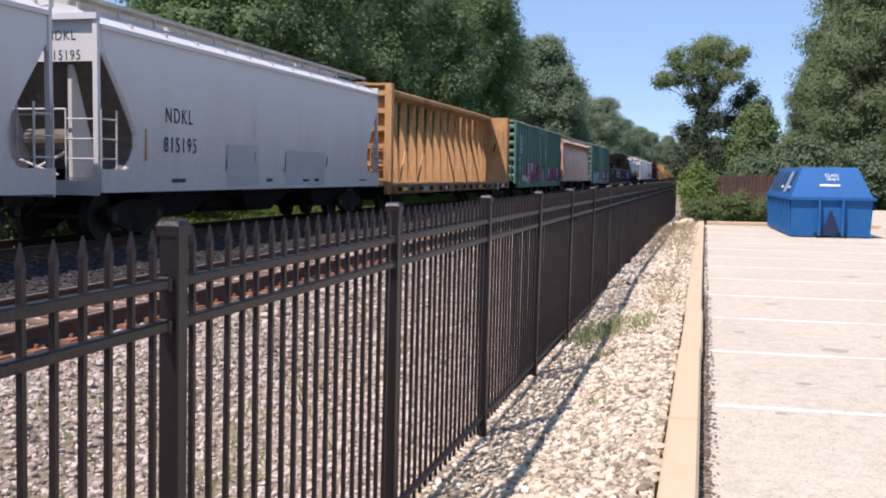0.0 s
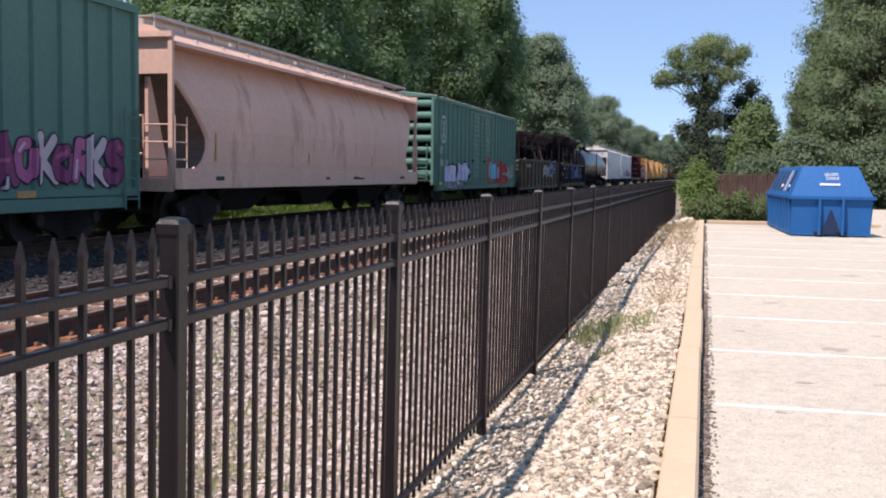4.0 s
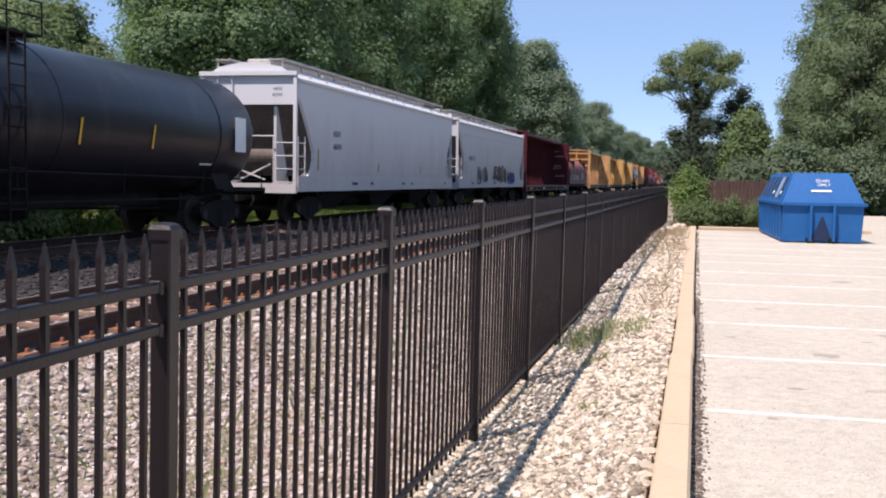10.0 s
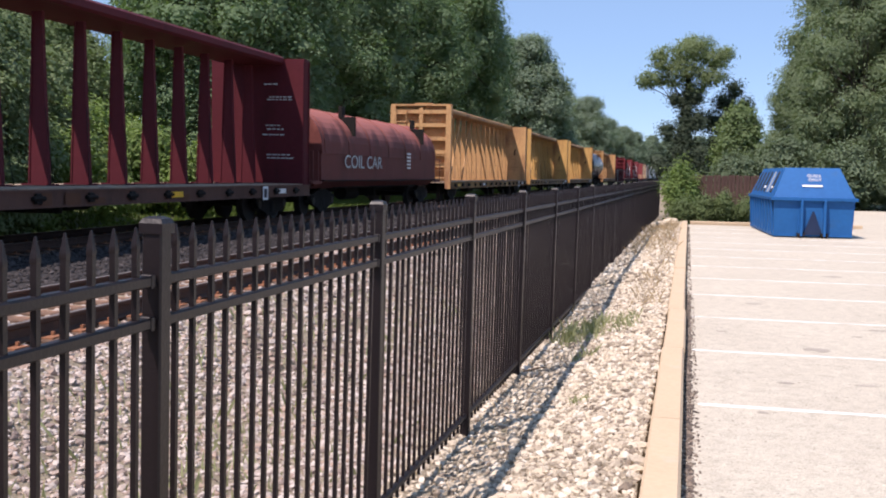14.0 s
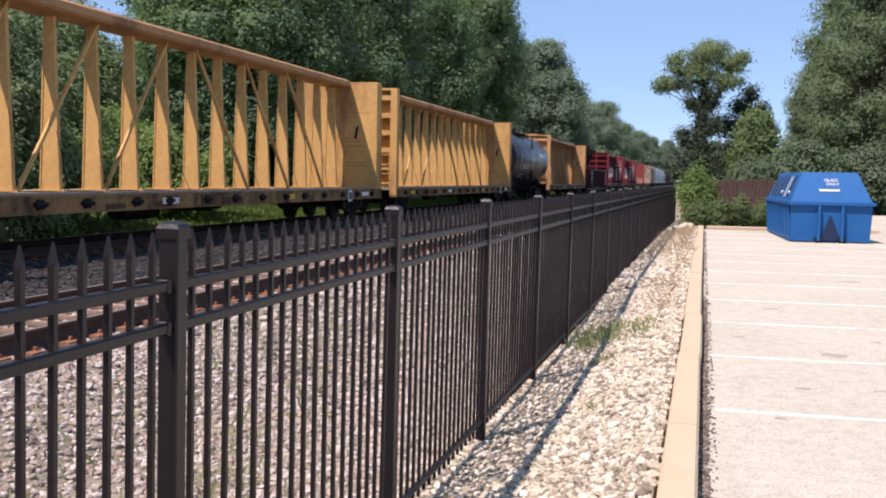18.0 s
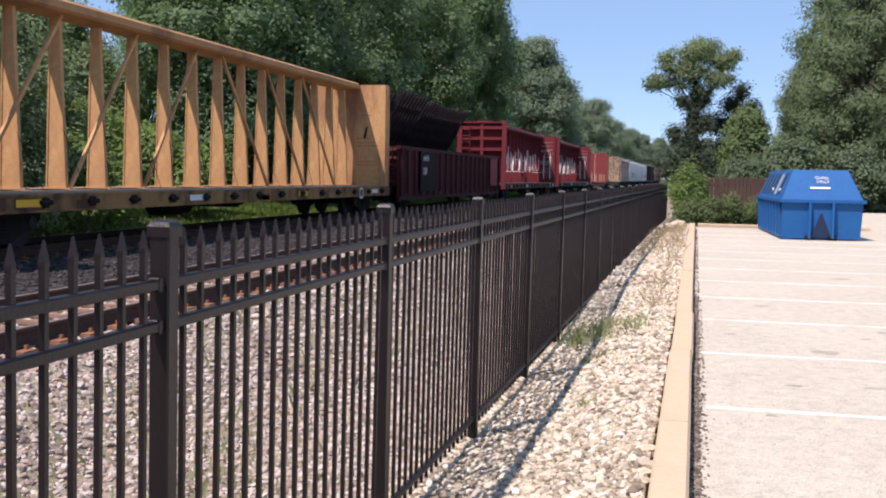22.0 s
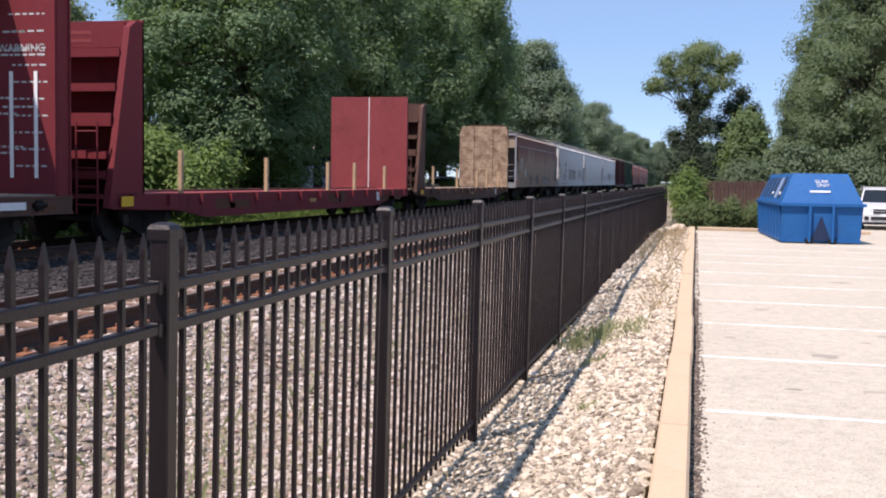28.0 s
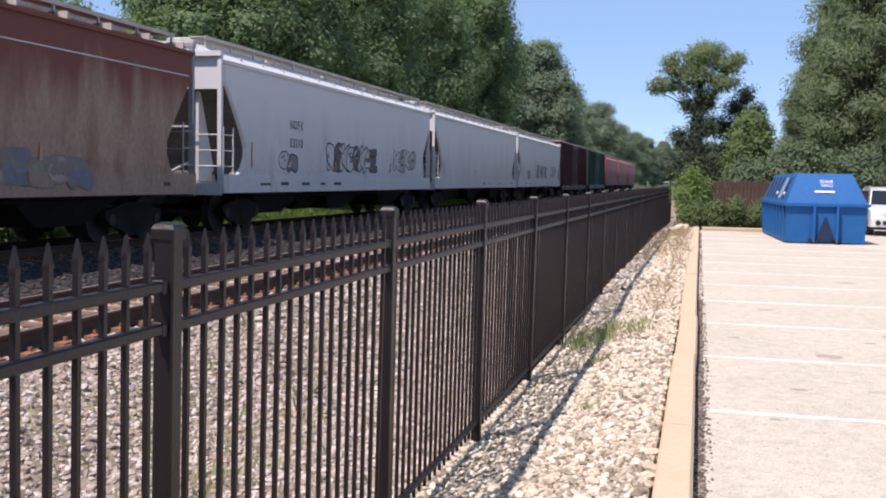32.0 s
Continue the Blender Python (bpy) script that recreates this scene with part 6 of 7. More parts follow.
        for dx in (0.55, 1.05):
            part("strap", Mesh().box(dx, dx + 0.07, L - 0.43 - 0.014, L - 0.43, 1.3, 3.2), strap_mat, c)
    return c


def gondola(a, b, paint, label, seed=0, marks=(), ribs=15, tall=2.62, low=0.45):
    c, L = wagon("gondola_wagon", a, b, label, "wagons of the goods train")
    rng = random.Random(seed)
    M = P[paint]
    R = P["olive_rib"] if paint == "olive" else M
    part("floor", Mesh().box(-1.40, 1.40, 0.1, L - 0.1, 1.0, 1.08), steel_dark, c)
    rib = data_of(Mesh().loft([[(0, -0.09, z), (0.10, -0.06, z), (0.10, 0.06, z), (0, 0.09, z)] for z in (low + 0.12, tall - 0.1)]), "side_rib", R)
    for s in (-1, 1):
        part("side", Mesh().box(min(s * 1.38, s * 1.43), max(s * 1.38, s * 1.43), 0.1, L - 0.1, low + 0.08, tall), M, c)
        part("top_chord", Mesh().box(min(s * 1.36, s * 1.54), max(s * 1.36, s * 1.54), 0.05, L - 0.05, tall - 0.10, tall + 0.04), R, c)
        part("bottom_sill", Mesh().box(min(s * 1.40, s * 1.5), max(s * 1.40, s * 1.5), 0.1, L - 0.1, low, low + 0.14), M, c)
        for i in range(ribs):
            part("side_rib", rib, R, c, at=pose(s * 1.43, 0.35 + (L - 0.7) * i / (ribs - 1), 0, 0, 0, 0 if s > 0 else 180))
    for y, s in ((0.1, -1), (L - 0.1, 1)):
        m = waved_end(y, s, 0.95, tall, 5, 0.11)
        part("corrugated_end", m, P["brown"] if paint == "black_g" else M, c)
        ladder(c, M, (0.8, y + s * 0.15), (1.25, y + s * 0.15), 0.7, tall, 5)
        ladder(c, M, (1.56, y - s * 0.1), (1.56, y - s * 0.55), 0.6, tall, 5)
    for k in range(8):
        y = 0.8 + (L - 2) * k / 7
        part("reflector", Mesh().box(1.532, 1.538, y, y + 0.42, low + 0.16, low + 0.28), yellow_mark if paint == "black_g" else M, c)
    for text, y, z, size, mat in marks:
        letters(text, size, c, on_side(y, z, 1.537), mat)
    ribs_y = [0.35 + (L - 0.7) * i / (ribs - 1) for i in range(ribs)]
    spray(c, TAGS.get(M, ()), *ribbed(ribs_y, 1.43, 0.102, 0.09, 0.06, 0), low + 0.16)
    return c


tie_mesh = data_of(Mesh().cbox(-1.3, 1.3, -0.115, 0.115, -0.09, 0.09, 0.012), "tie", rack_wood)


def track_panel(base, x, y, z, lean, n, dz=0.52):
    """A length of old track laid on its edge in a gondola: ties and two rails."""
    at = base @ Matrix.Translation((x, y, z)) @ Matrix.Rotation(radians(lean), 4, "Y")
    t = thing("track_panel", at, "dark old track panel of creosoted ties and rails", "track panel", "track panels carried by the gondolas")
    TRAIN.append((t, at))
    L = n * dz
    for i in range(n):
        part("tie", tie_mesh, rack_wood, t, at=pose(random.uniform(-0.06, 0.06), i * dz, 0, 0, 0, random.uniform(-1.2, 1.2)))
    for s in (-0.72, 0.72):
        part("rail", Mesh().box(s - 0.065, s + 0.065, -0.2, L, 0.09, 0.11).box(s - 0.01, s + 0.01, -0.2, L, 0.11, 0.22).box(s - 0.035, s + 0.035, -0.2, L, 0.22, 0.26), steel_dark, t)
    return t


def load_gear(g, L, rim, seed, top=3.75, step=2.3):
    """What holds a load of track panels: dark stakes along the near side, loose rails laid behind them, pale battens and scrap on the rim."""
    rng = random.Random(seed)
    y = 0.7
    while y < L - 0.5:
        part("load_stake", Mesh().cbox(1.24, 1.36, y - 0.07, y + 0.07, 1.08, top - rng.uniform(0.0, 0.4), 0.01), rack_wood, g)
        y += step * rng.uniform(0.8, 1.2)
    for _ in range(3):
        y, z, n = rng.uniform(0.5, L - 4.5), rng.uniform(rim + 0.75, rim + 1.15), rng.uniform(2.2, 4.0)
        part("loose_rail", Mesh().box(1.12, 1.22, y, y + n, z, z + 0.03).box(1.16, 1.18, y, y + n, z + 0.03, z + 0.13).box(1.14, 1.20, y, y + n, z + 0.13, z + 0.17), rail_rust, g, "rusty loose rail")
    for _ in range(3):
        y = rng.uniform(2.0, L - 2.0)
        part("batten", Mesh().tube((1.40, y, rim - 0.02), (1.2, y + rng.uniform(0.5, 1.1) * rng.choice((1, 1, -0.4)), rim + rng.uniform(0.5, 0.85)), 0.03, 5), plank_wood, g, "pale split batten")
    bits = Mesh()
    for _ in range(26):
        y, r = rng.uniform(0.3, L - 0.3), rng.uniform(0.03, 0.07)
        bits.tube((1.45, y, rim + 0.04), (1.45, y + rng.uniform(-0.2, 0.2), rim + 0.04 + r), r, 5, r * 0.4)
    tagged(part("rim_debris", bits, slope_grime, g), kind="stuff")


def tank_car(a, b, label, seed=0, marks=(), r=1.46, end=0.35, band=False, low=0.95):
    c, L = wagon("tank_wagon", a, b, label, "wagons of the goods train")
    cz = low + r
    k = 40
    rings = []
    for y, f in [(end, 0.0), (end + 0.012, 0.25), (end + 0.055, 0.52), (end + 0.14, 0.76), (end + 0.25, 0.90), (end + 0.38, 0.97), (end + 0.55, 1.0), (L / 2, 1.0)]:
        rings.append((y, max(f, 0.02)))
    rings += [(L - y, f) for y, f in rings[-2::-1]]
    m = Mesh().loft([[(r * f * math.sin(2 * math.pi * i / k), y, cz + r * f * math.cos(2 * math.pi * i / k)) for i in range(k)] for y, f in rings])
    part("tank", m, tank_black, c, smooth=True)
    for y in (end + 2.3, L / 2 - 1.4, L / 2 + 1.4, L - end - 2.3):
        m = Mesh()
        m.loft([[((r + e) * math.sin(2 * math.pi * i / k), y + d, cz + (r + e) * math.cos(2 * math.pi * i / k)) for i in range(k)] for d, e in ((-0.03, 0.0), (-0.03, 0.008), (0.03, 0.008), (0.03, 0.0))], caps=False)
        part("weld_band", m, tank_black, c, smooth=False)
    for y in (2.0, L - 2.0):
        part("saddle", Mesh().loft([[(-1.3, y - 0.5, 1.0), (1.3, y - 0.5, 1.0), (1.3, y + 0.5, 1.0), (-1.3, y + 0.5, 1.0)], [(-0.95, y - 0.4, 1.75), (0.95, y - 0.4, 1.75), (0.95, y + 0.4, 1.75), (-0.95, y + 0.4, 1.75)]]), steel_dark, c)
    for s in (-1, 1):
        part("running_board", Mesh().box(min(s * 1.2, s * 1.5), max(s * 1.2, s * 1.5), 0.1, 2.6, 1.02, 1.07).box(min(s * 1.2, s * 1.5), max(s * 1.2, s * 1.5), L - 2.6, L - 0.1, 1.02, 1.07), steel_dark, c)
        m = Mesh().tube((s * 1.48, 0.3, 1.55), (s * 1.48, L - 0.3, 1.30), 0.02, 6)
        for i in range(7):
            y = 0.3 + (L - 0.6) * i / 6
            m.tube((s * 1.48, y, 1.02), (s * 1.48, y, 1.5), 0.018, 6)
        part("handrail", m, steel_dark, c)
        ladder(c, steel_dark, (s * 1.5, L / 2 - 0.22), (s * 1.5, L / 2 + 0.22), 0.6, cz + r * 0.9, 9)
    ladder(c, steel_dark, (0.9, 0.05), (1.35, 0.05), 0.7, 2.0, 4)
    m = Mesh().box(-1.45, 1.45, 0, 0.1, 0.9, 1.1).box(-1.45, 1.45, L - 0.1, L, 0.9, 1.1)
    part("end_sill", m, steel_dark, c)
    top = cz + r
    part("manway", Mesh().tube((0, L / 2, top - 0.05), (0, L / 2, top + 0.32), 0.34, 18).tube((0, L / 2, top + 0.32), (0, L / 2, top + 0.40), 0.40, 18).cbox(-0.3, 0.3, L / 2 + 0.6, L / 2 + 1.1, top - 0.05, top + 0.22, 0.03), steel_dark, c)
    m = Mesh().box(-0.95, 0.95, L / 2 - 1.5, L / 2 + 1.5, top - 0.02, top + 0.02)
    for x in (-0.95, 0.95):
        for y in (-1.5, -0.5, 0.5, 1.5):
            m.tube((x, L / 2 + y, top), (x, L / 2 + y, top + 0.6), 0.018, 6)
        for z in (0.33, 0.6):
            m.tube((x, L / 2 - 1.5, top + z), (x, L / 2 + 1.5, top + z), 0.018, 6)
    part("top_platform", m, steel_dark, c)
    part("valve", Mesh().tube((0, L / 2 - 1.0, top), (0, L / 2 - 1.0, top + 0.25), 0.1, 10).tube((0.2, L / 2 + 1.7, top - 0.1), (0.2, L / 2 + 1.7, top + 0.2), 0.07, 8), steel_dark, c)

    def skin(y, z, lift=0.012, h=0.0):
        """A frame on the shell; a plate of height h touches it at its middle."""
        z += h / 2
        q = (z - cz) / r
        nx = math.sqrt(max(0.0, 1 - q * q))
        return Matrix.Translation(((r + lift) * nx, y, z + lift * q)) @ Matrix.Rotation(-math.asin(q), 4, "Y") @ Matrix.Translation((0, 0, -h / 2)) @ SIDE

    for text, y, z, size, mat in marks:
        letters(text, size, c, skin(y, z, 0.02, size * 0.7), mat)
    flat = lambda w, h: Mesh().box(0, w, 0, h, 0, 0.004)
    if band:
        for y, z, w, h, mat in ((L - 1.9, 2.35, 0.62, 0.85, white_mark), (L / 2 - 3.2, 2.25, 0.07, 0.65, yellow_mark), (L / 2 + 1.9, 2.3, 0.07, 0.5, yellow_mark), (L / 2 + 4.6, 2.3, 0.07, 0.5, yellow_mark), (1.3, 2.2, 0.07, 0.55, yellow_mark),
                             (L / 2 - 5.0, 1.95, 0.5, 0.22, faded_white), (2.0, 2.05, 0.9, 0.05, white_mark), (2.0, 1.93, 0.7, 0.05, white_mark), (L - 3.4, 2.0, 0.6, 0.05, white_mark)):
            part("data_plate", flat(w, h), mat, c, at=skin(y, z - 0.36, 0.012, h))
    else:
        for y, z, w, h, mat in ((2.45, 2.35, 0.07, 0.95, white_mark), (6.9, 2.5, 0.06, 0.5, white_mark), (7.15, 2.5, 0.06, 0.5, white_mark), (10.3, 2.5, 0.06, 0.45, white_mark), (10.55, 2.5, 0.06, 0.45, white_mark),
                             (3.0, 2.05, 1.5, 0.06, white_mark), (3.0, 1.9, 1.7, 0.06, white_mark), (7.0, 1.85, 1.0, 0.05, white_mark), (10.2, 1.8, 0.9, 0.05, white_mark), (12.7, 2.1, 0.45, 0.55, dark_mark)):
            part("data_plate", flat(w, h), mat, c, at=skin(y, z - 0.36, 0.012, h))
        for i in range(9):
            part("brand_bar", flat(0.22, 0.30), white_mark, c, at=skin(9.5 + 0.3 * i, 2.85, 0.02, 0.30))
    return c


def coil_car(a, b, label):
    c, L = wagon("coil_wagon", a, b, label, "wagons of the goods train")
    M = P["coil"]
    part("trough", Mesh().loft([[(-1.1, y, 0.85), (1.1, y, 0.85), (1.47, y, 1.1), (1.47, y, 2.05), (-1.47, y, 2.05), (-1.47, y, 1.1)] for y in (0.9, L - 0.9)]), M, c)
    arc = [(1.49 * math.cos(math.pi * i / 20), 2.05 + 1.42 * math.sin(math.pi * i / 20) ** 0.85) for i in range(21)]
    arc = [(1.5, 1.95)] + arc + [(-1.5, 1.95)]
    part("hood", Mesh().loft([[(x, y, z) for x, z in arc] for y in (0.9, L - 0.9)]), M, c)
    for i in range(7):
        y = 1.2 + (L - 2.4) * i / 6
        part("hood_band", Mesh().loft([[(x * 1.012, yy, 2.0 + (z - 2.0) * 1.012) for x, z in arc] for yy in (y - 0.05, y + 0.05)]), M, c)
    part("end_platform", Mesh().box(-1.48, 1.48, 0, 0.95, 1.0, 1.1).box(-1.48, 1.48, L - 0.95, L, 1.0, 1.1), M, c)
    part("end_wall", Mesh().box(-1.4, 1.4, 0.82, 0.9, 1.1, 2.05).box(-1.4, 1.4, L - 0.9, L - 0.82, 1.1, 2.05), M, c)
    for y in (4.2, L - 3.2):
        part("lifting_bracket", Mesh().box(1.0, 1.5, y - 0.06, y + 0.06, 2.6, 3.25).box(0.9, 1.02, y - 0.06, y + 0.3, 3.1, 3.62), steel_dark, c)
    part("walkway", Mesh().box(1.3, 1.56, 0.9, L - 0.9, 1.08, 1.12), steel_dark, c)
    for s in (0.08, L - 0.08):
        part("handrail", Mesh().tube((1.5, s, 1.0), (1.5, s, 2.0), 0.02, 6).tube((-1.5, s, 2.0), (1.5, s, 2.0), 0.02, 6).tube((-1.5, s, 1.0), (-1.5, s, 2.0), 0.02, 6), M, c)
    letters("COIL CAR", 0.62, c, on_side(3.0, 1.52, 1.53), faded_white, squeeze=1.55)
    for k in range(5):
        part("stencil_bar", Mesh().box(1.52, 1.525, 10.9, 11.5, 1.55 + 0.14 * k, 1.62 + 0.14 * k), white_mark, c)
    for w in (0.5,):
        part("stencil_bar", Mesh().box(0.1, 0.9, 0.815, 0.82, 1.6, 1.66).box(-1.2, -0.5, 0.815, 0.82, 1.72, 1.78), white_mark, c)
    return c


def flat_car(a, b, paint, label, panel, seed=0):
    """A flat wagon with a bulkhead at each end; panel says what the rear bulkhead is faced with."""
    c, L = wagon("bulkhead_flat_wagon", a, b, label, "wagons of the goods train")
    rng = random.Random(seed)
    M = P[paint]
    part("deck", Mesh().box(-1.45, 1.45, 0.1, L - 0.1, 0.90, 0.99), P["brick"] if panel == "steel" else deck_wood, c)
    for s in (-1, 1):
        x = s * 1.42
        prof = [(0.1, 0.98), (0.1, 0.70), (2.8, 0.62), (4.2, 0.42), (L - 4.2, 0.42), (L - 2.8, 0.60), (L - 0.1, 0.72), (L - 0.1, 0.98)]
        part("side_sill", Mesh().plate(prof, "x", x - 0.04, 0.08), M, c)
        for i in range(14):
            y = 0.8 + (L - 1.6) * i / 13
            part("stake_pocket", Mesh().box(min(x + s * 0.04, x + s * 0.12), max(x + s * 0.04, x + s * 0.12), y - 0.08, y + 0.08, 0.74, 0.98), M, c)
    part("reflector", Mesh().box(1.545, 1.55, 0.3, 0.75, 0.75, 0.95), yellow_mark, c)
    part("reflector", Mesh().box(1.465, 1.469, L * 0.5, L * 0.5 + 0.5, 0.66, 0.77), amber, c)
    for k in range(9):
        y = rng.uniform(1.0, L - 1.6)
        part("rust_patch", Mesh().box(1.4605, 1.463, y, y + rng.uniform(0.3, 1.2), 0.60, rng.uniform(0.72, 0.95)), P["rust_spot"], c)
    part("data_plate", Mesh().box(1.465, 1.47, L - 4.3, L - 3.95, 0.60, 0.90), white_mark, c)
    # front bulkhead: braced frame, wide at its foot
    base = 1.35
    for q in (-1, 1):
        part("bulkhead_post", Mesh().plate([(0.0, 0.72), (base, 0.72), (base, 4.5), (base - 0.3, 4.5), (base - 0.55, 4.35)], "x", q * 1.38 - 0.07, 0.14), M, c)
    part("bulkhead", Mesh().box(-1.45, 1.45, base - 0.06, base, 0.98, 4.55), M, c)
    for z in (1.35, 1.75, 2.40, 3.10, 3.80):
        y = 0.1 + 0.75 * (z - 1.35) / 3.2
        part("bulkhead_shelf", Mesh().box(-1.30, 1.30, y, base - 0.063, z, z + 0.05).box(-1.30, 1.30, y - 0.03, y + 0.02, z - 0.06, z + (0.2 if z == 2.40 else 0.1)), M, c)
    part("header_plate", Mesh().box(-1.30, 1.30, base - 0.5, base - 0.45, 3.95, 4.45), M, c)
    for k in range(2):
        part("stencil_bar", Mesh().box(-0.2, 0.55, base - 0.505, base - 0.502, 4.06 + 0.16 * k, 4.13 + 0.16 * k), P["brick"], c)
    ladder(c, M, (0.75, -0.02), (1.2, 0.0), 0.6, 2.4, 5)
    # rear bulkhead
    yi = L - 0.55
    if panel == "steel":
        m = Mesh().box(-1.62, 1.52, yi, yi + 0.05, 0.985, 4.58)
        part("bulkhead", m, P["brick"], c, "flat faded red steel bulkhead face")
        part("paint_line", Mesh().box(-0.06, -0.03, yi - 0.004, yi - 0.001, 1.0, 4.57), white_mark, c)
    else:
        part("bulkhead", Mesh().box(-1.4, 1.4, yi + 0.03, yi + 0.08, 0.985, 4.6), P["brown"], c)
        z = 0.995
        while z < 4.62:
            h = rng.choice((0.14, 0.14, 0.17, 0.19))
            w = 1.5 - max(0, z - 4.1) * 0.3
            part("plank", Mesh().box(-w + rng.uniform(0, 0.03), w - rng.uniform(0, 0.03), yi - 0.02 - rng.uniform(0, 0.02), yi + 0.03, z, z + h - 0.012), plank_wood, c)
            z += h
        part("cap_plate", Mesh().box(-0.95, 1.15, yi - 0.03, yi + 0.25, 4.63, 4.70), P["brown"], c, "rusty cap plate")
        for x in (0.57, -0.58):
            part("bolt_strip", Mesh().box(x - 0.012, x + 0.012, yi - 0.047, yi - 0.04, 1.3, 4.5), steel_dark, c)
    for q in (-1, 1):
        part("bulkhead_post", Mesh().plate([(yi + 0.05, 0.72), (yi + 0.5, 0.72), (yi + 0.35, 4.5), (yi + 0.05, 4.5)], "x", q * 1.38 - 0.07, 0.14), M, c)
    for k in range(4):
        part("bulkhead_shelf", Mesh().box(-1.32, 1.32, yi + 0.05, yi + 0.38, 1.5 + 0.8 * k, 1.56 + 0.8 * k), M, c)
    for f, h in ((0.14, 0.95), (0.36, 0.9), (0.58, 0.88), (0.70, 0.9), (0.86, 0.85)):
        part("stake", Mesh().cbox(1.33, 1.43, L * f - 0.05, L * f + 0.05, 0.85, 0.99 + h, 0.008), new_timber, c, "weathered timber stake")
    return c


D, Wm, FW = dark_mark, white_mark, faded_white
HOP = "pale grey covered hopper wagon with sloping ends and end ladders"
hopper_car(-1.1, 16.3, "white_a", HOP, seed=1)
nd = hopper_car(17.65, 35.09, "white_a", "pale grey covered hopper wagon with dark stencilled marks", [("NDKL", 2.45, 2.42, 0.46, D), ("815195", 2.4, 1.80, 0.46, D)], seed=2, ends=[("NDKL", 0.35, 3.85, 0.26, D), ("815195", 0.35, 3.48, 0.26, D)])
for y0, y1, z1 in ((5.4, 7.2, 2.05), (9.0, 12.0, 2.0)):
    part("paint_patch", Mesh().box(1.5455, 1.549, y0, y1, 1.05, z1), repaint, nd, "grey repainted patch")
CB = "yellow centerbeam lumber wagon, empty, with rust-stained, shade-darkened sill"
first = centerbeam_car(36.67, 60.24, "yellow", CB, 3)
letters("TTZX", 0.26, first, on_side(2.2, 0.72, 1.548), faded_white)
for k in range(5):
    part("stencil_bar", Mesh().box(1.546, 1.549, 4.0 + 0.24 * k, 4.14 + 0.24 * k, 0.73, 0.90), faded_white, first)
boxcar(62.59, 82.67, "green_a", "green double-door boxcar with magenta spray paint and round emblem", 4, (0.42, 0.66), [("IBT", 1.0, 2.22, 0.44, FW), ("198", 1.0, 1.68, 0.44, FW), ("11", 2.05, 1.68, 0.44, FW)], emblem=True)
hopper_car(83.93, 103.58, "pink", "faded pink rounded covered hopper wagon with rust streaks", seed=5, cut=1.6, round_side=True)
boxcar(106.25, 125.94, "green_b", "green boxcar with white and blue spray paint", 6, (0.36, 0.63), [("IBT", 1.0, 2.22, 0.44, FW), ("198", 1.0, 1.68, 0.44, FW), ("44", 2.05, 1.68, 0.44, FW)], emblem=True)
g = gondola(127.34, 144.54, "olive", "olive-drab gondola wagon with faded lettering and graffiti", 7, [("CORPORATION", 2.4, 1.85, 0.26, FW)], 12, 2.30, 0.42)
for k in range(2):
    y0 = 1.96 + 1.5 * k
    part("repaint_panel", Mesh().box(1.432, 1.436, y0, y0 + 1.27, 0.86, 2.12), P["maroon_worn"], g, "faded maroon panel behind the lettering")
for y0, w, z in ((2.45, 0.2, 1.52), (2.75, 0.3, 1.52), (3.6, 0.22, 1.52), (3.95, 0.25, 1.52), (4.35, 0.2, 1.52), (2.3, 0.34, 1.12), (2.75, 0.16, 1.12), (3.65, 0.2, 1.12), (3.95, 0.18, 1.12)):
    part("stencil_bar", Mesh().box(1.438, 1.441, y0, y0 + w, z, z + 0.13), slope_grime, g, "worn white stencil mark")
load_gear(g, 17.2, 2.30, 71)
for (x, y, z, l, n) in ((-0.75, 1.6, 2.9, -55, 13), (-0.3, 1.3, 2.85, -58, 13), (0.2, 2.4, 3.1, -52, 11), (-0.6, 8.4, 3.0, -55, 15), (-0.15, 8.3, 3.2, -60, 15), (0.3, 9.6, 3.15, -50, 13)):
    track_panel(g.matrix_basis, x, y, z, l, n)
    track_panel(g.matrix_basis, x - 0.45, y + 0.1, z - 0.9, l - 4, n)
g = gondola(145.84, 162.89, "black_g", "black gondola wagon with blue spray paint and yellow reflectors", 8, [("B N", 2.3, 1.78, 0.32, Wm), ("565", 1.3, 1.35, 0.3, Wm)], 14, 2.22, 0.43)
load_gear(g, 17.05, 2.22, 72, 3.9)
for (x, y, z, l, n) in ((-0.75, 2.2, 3.3, -58, 13), (-0.3, 2.1, 3.5, -62, 12), (0.15, 5.2, 3.55, -55, 10), (-0.65, 9.1, 3.35, -58, 16), (-0.2, 9.5, 3.55, -60, 15), (0.2, 11.6, 3.4, -52, 11)):
    track_panel(g.matrix_basis, x, y, z, l, n)
    track_panel(g.matrix_basis, x - 0.45, y + 0.1, z - 0.9, l - 4, n)
tank_car(163.6, 184.6, "long black tank wagon with orange markings and walkway", 9, [("TILX 190070", 4.2, 2.08, 0.40, FW)], band=True)
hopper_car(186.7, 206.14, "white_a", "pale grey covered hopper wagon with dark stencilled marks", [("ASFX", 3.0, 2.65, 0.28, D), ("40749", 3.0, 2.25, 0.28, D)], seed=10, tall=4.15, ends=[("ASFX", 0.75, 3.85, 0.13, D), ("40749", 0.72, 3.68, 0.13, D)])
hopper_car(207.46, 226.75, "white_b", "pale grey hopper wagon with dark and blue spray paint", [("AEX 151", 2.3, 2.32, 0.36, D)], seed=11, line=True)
centerbeam_car(227.94, 251.84, "red", "dark red centerbeam lumber wagon, empty, shade in its paint", 12, wing=0.85)
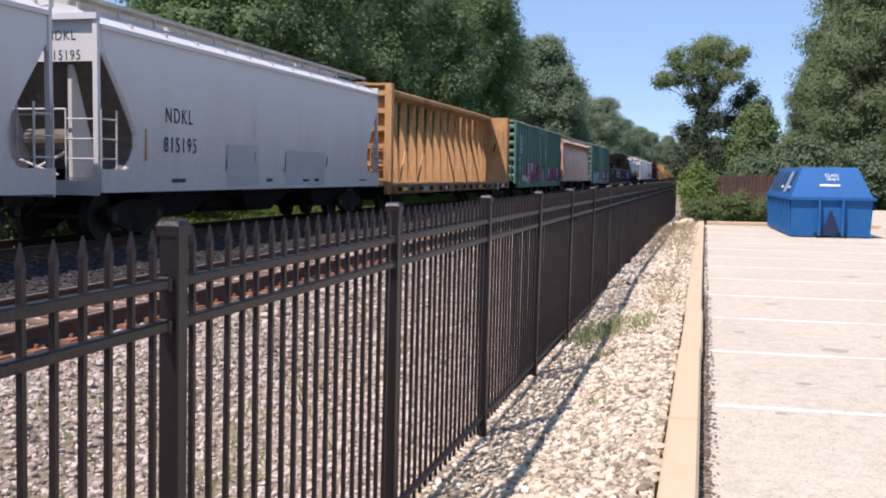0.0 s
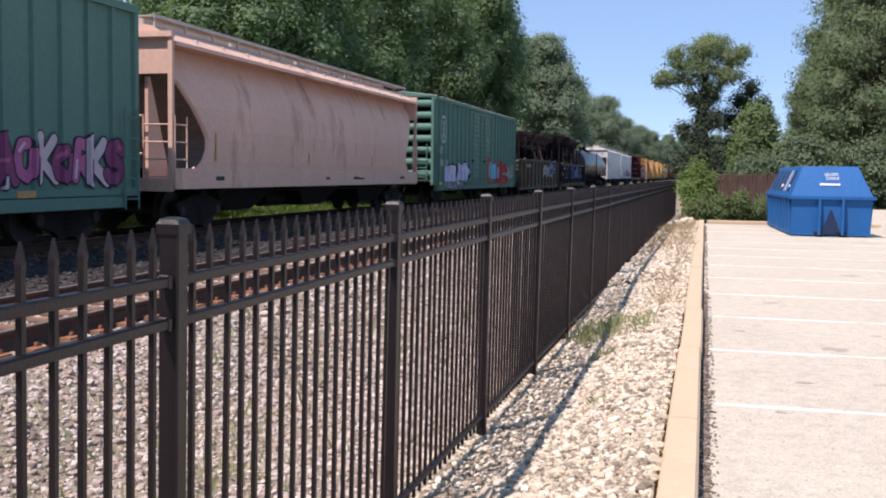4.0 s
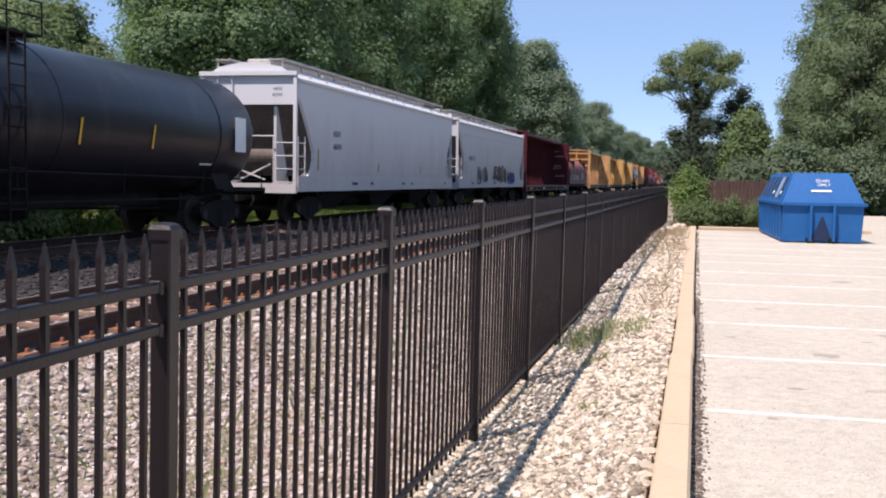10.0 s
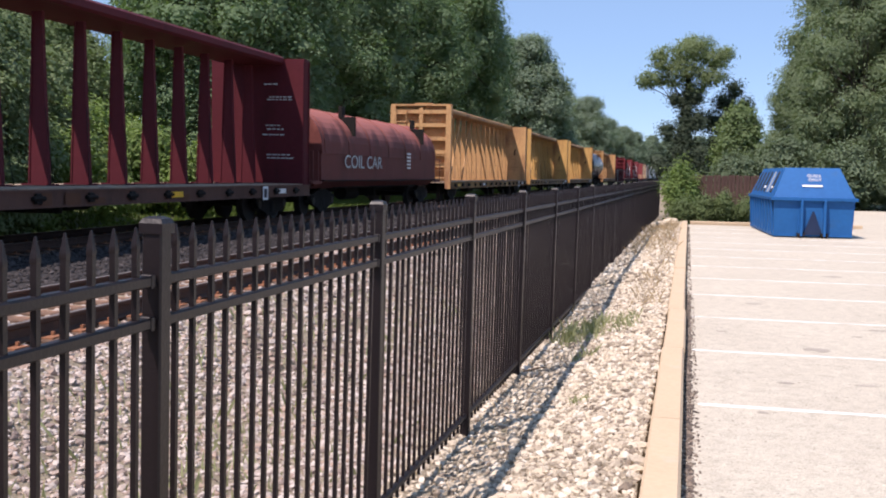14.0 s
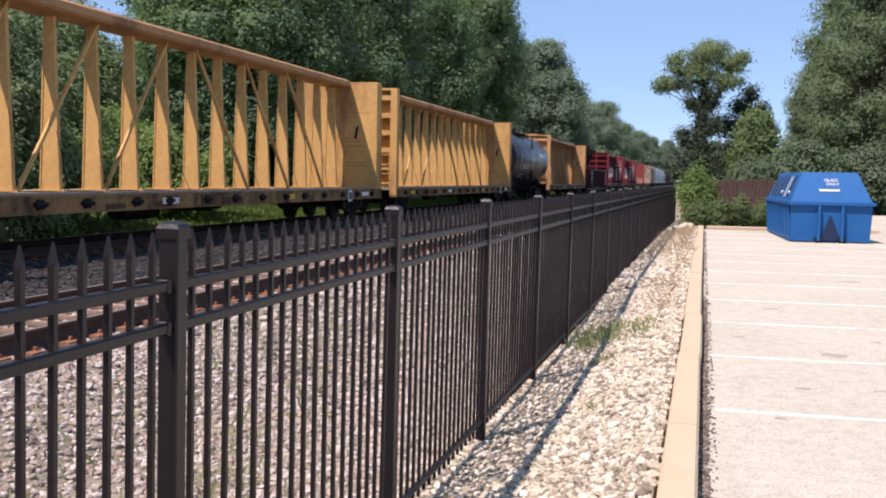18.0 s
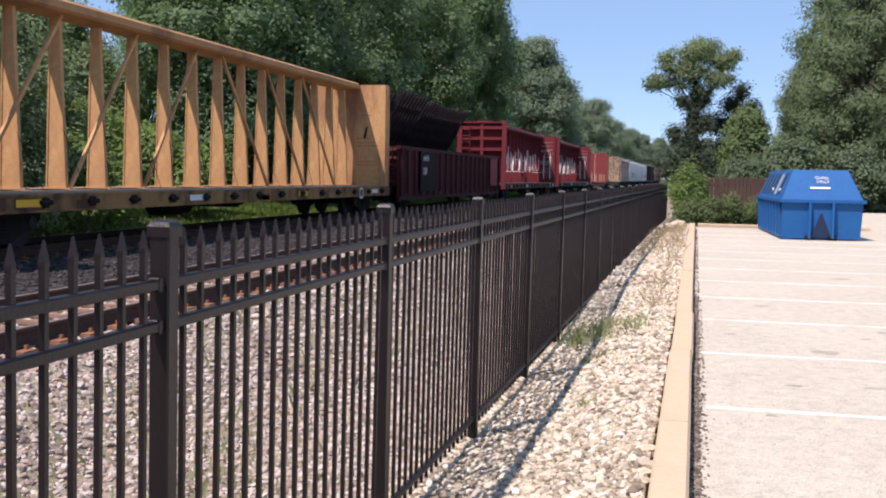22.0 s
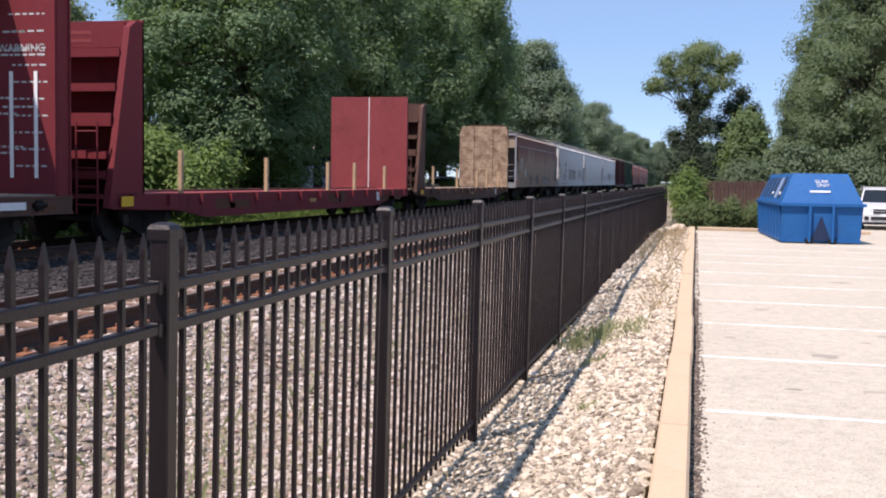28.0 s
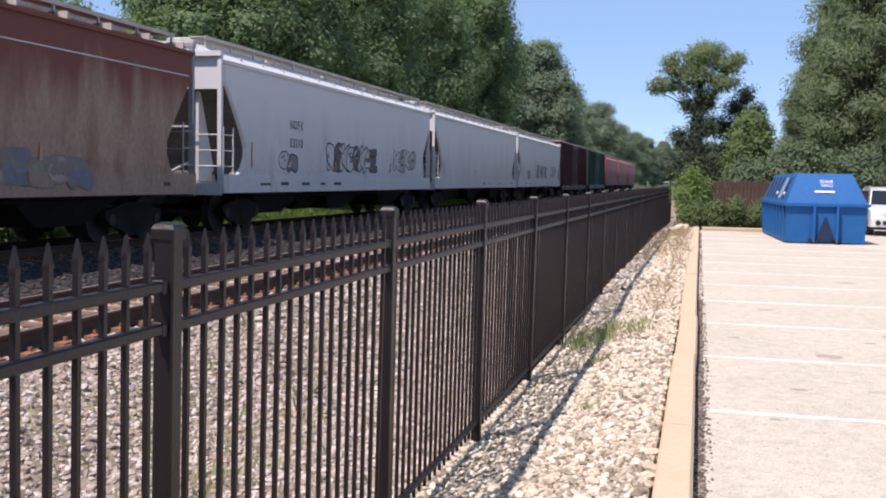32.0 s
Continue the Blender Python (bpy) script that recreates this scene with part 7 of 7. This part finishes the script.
coil_car(252.1, 268.9, "faded red coil wagon with rounded hood and white lettering")
centerbeam_car(271.02, 295.13, "yellow", CB, 14)
centerbeam_car(297.03, 320.94, "yellow_b", CB, 15)
centerbeam_car(322.85, 346.55, "yellow_b", CB, 16)
tank_car(346.6, 361.2, "short glossy black tank wagon with white lettering", 17, [("STSX  52187", 3.5, 2.05, 0.42, Wm)], r=1.66, end=0.2, low=1.0)
centerbeam_car(362.45, 386.4, "yellow", CB, 18)
g = gondola(387.7, 409.05, "maroon", "maroon gondola wagon loaded with dark track panels", 19, [("ANKX", 3.6, 2.0, 0.34, Wm), ("269", 3.6, 1.45, 0.42, Wm)], 20, 2.50, 0.43)
for (x, y, z, l, n) in ((-0.75, 3.3, 3.4, -60, 10), (-0.35, 3.0, 3.6, -63, 9), (0.1, 3.2, 3.75, -58, 8), (-0.6, 8.2, 3.5, -60, 17), (-0.15, 8.0, 3.65, -57, 17)):
    track_panel(g.matrix_basis, x, y, z, l, n)
    track_panel(g.matrix_basis, x - 0.45, y + 0.1, z - 0.9, l - 4, n)
part("patch_panel", Mesh().box(1.545, 1.55, 18.2, 20.2, 0.9, 2.38), P["brick"], g, "faded pink repair patch")
part("mark_patch", Mesh().box(1.530, 1.534, 3.2, 6.0, 0.75, 2.38), steel_dark, g)
RC = "dark red centerbeam wagon with hanging white straps"
centerbeam_car(410.92, 433.92, "red_b", RC, 20, True)
last_red = centerbeam_car(436.04, 461.15, "red_b", RC, 21, True)
letters("WARNING", 0.2, last_red, on_front(0.3, 3.55, 24.684), faded_white)
flat_car(462.5, 484.45, "red_b", "red bulkhead flat wagon, empty, with timber stakes", "steel", 22)
flat_car(485.75, 507.3, "brown", "brown flat wagon with plank-faced bulkhead and timber stakes", "wood", 23)
rusty = hopper_car(509.84, 529.28, "rust", "rust-brown weathered covered hopper wagon with patches", [("AEX", 1.62, 2.48, 0.26, D), ("1432", 1.6, 2.02, 0.26, D)], seed=24, line=True, frame_paint="grey", crown=0.32)
for y0, y1, z0, z1 in ((1.54, 2.2, 2.43, 2.80), (1.52, 2.2, 1.98, 2.28), (3.2, 3.75, 1.6, 2.14)):
    part("paint_patch", Mesh().box(1.5455, 1.549, y0, y1, z0, z1), repaint, rusty, "pale repainted patch")
part("reflector", Mesh().box(1.5455, 1.549, 0.95, 1.2, 1.6, 2.5), amber, rusty)
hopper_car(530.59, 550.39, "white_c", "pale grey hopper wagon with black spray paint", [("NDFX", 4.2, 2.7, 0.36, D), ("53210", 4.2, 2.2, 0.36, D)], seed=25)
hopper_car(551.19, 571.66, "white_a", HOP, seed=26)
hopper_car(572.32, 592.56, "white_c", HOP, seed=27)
boxcar(593.2, 612.8, "dark_red", "dark maroon boxcar with ribbed sides", 28)
boxcar(614.6, 633.6, "dark_green", "dark green boxcar with ribbed sides", 29)
hopper_car(635.2, 653.5, "coil", "rust-red covered hopper wagon", seed=30)
hopper_car(655.0, 673.5, "coil", "rust-red covered hopper wagon", seed=31)
hopper_car(675.0, 693.5, "coil", "rust-red covered hopper wagon", seed=32)

def motions():
    """The whole train rolls past at a steady pace; the white car turns in at the far side of the car park."""
    for c, m in TRAIN:
        walk(c, [(t, Matrix.Translation((0, -SPEED * t, 0)) @ m) for t in range(0, 33, 4)])
    walk(SUV, [(t, pose(x, y, 0, 0, 0, r)) for t, x, y, r in (
        (0, 34, 58, -80), (22, 30, 57, -78), (24, 21, 54.5, -72), (25.5, 13.5, 52, -62), (26.5, 9.6, 49.8, -40), (27.5, 7.8, 48.0, -14), (28, 7.45, 46.8, -4), (29, 7.3, 45.6, 2), (30, 7.1, 44.6, 3), (31, 6.95, 43.2, 2), (32, 6.75, 41.6, 0))])


motions()
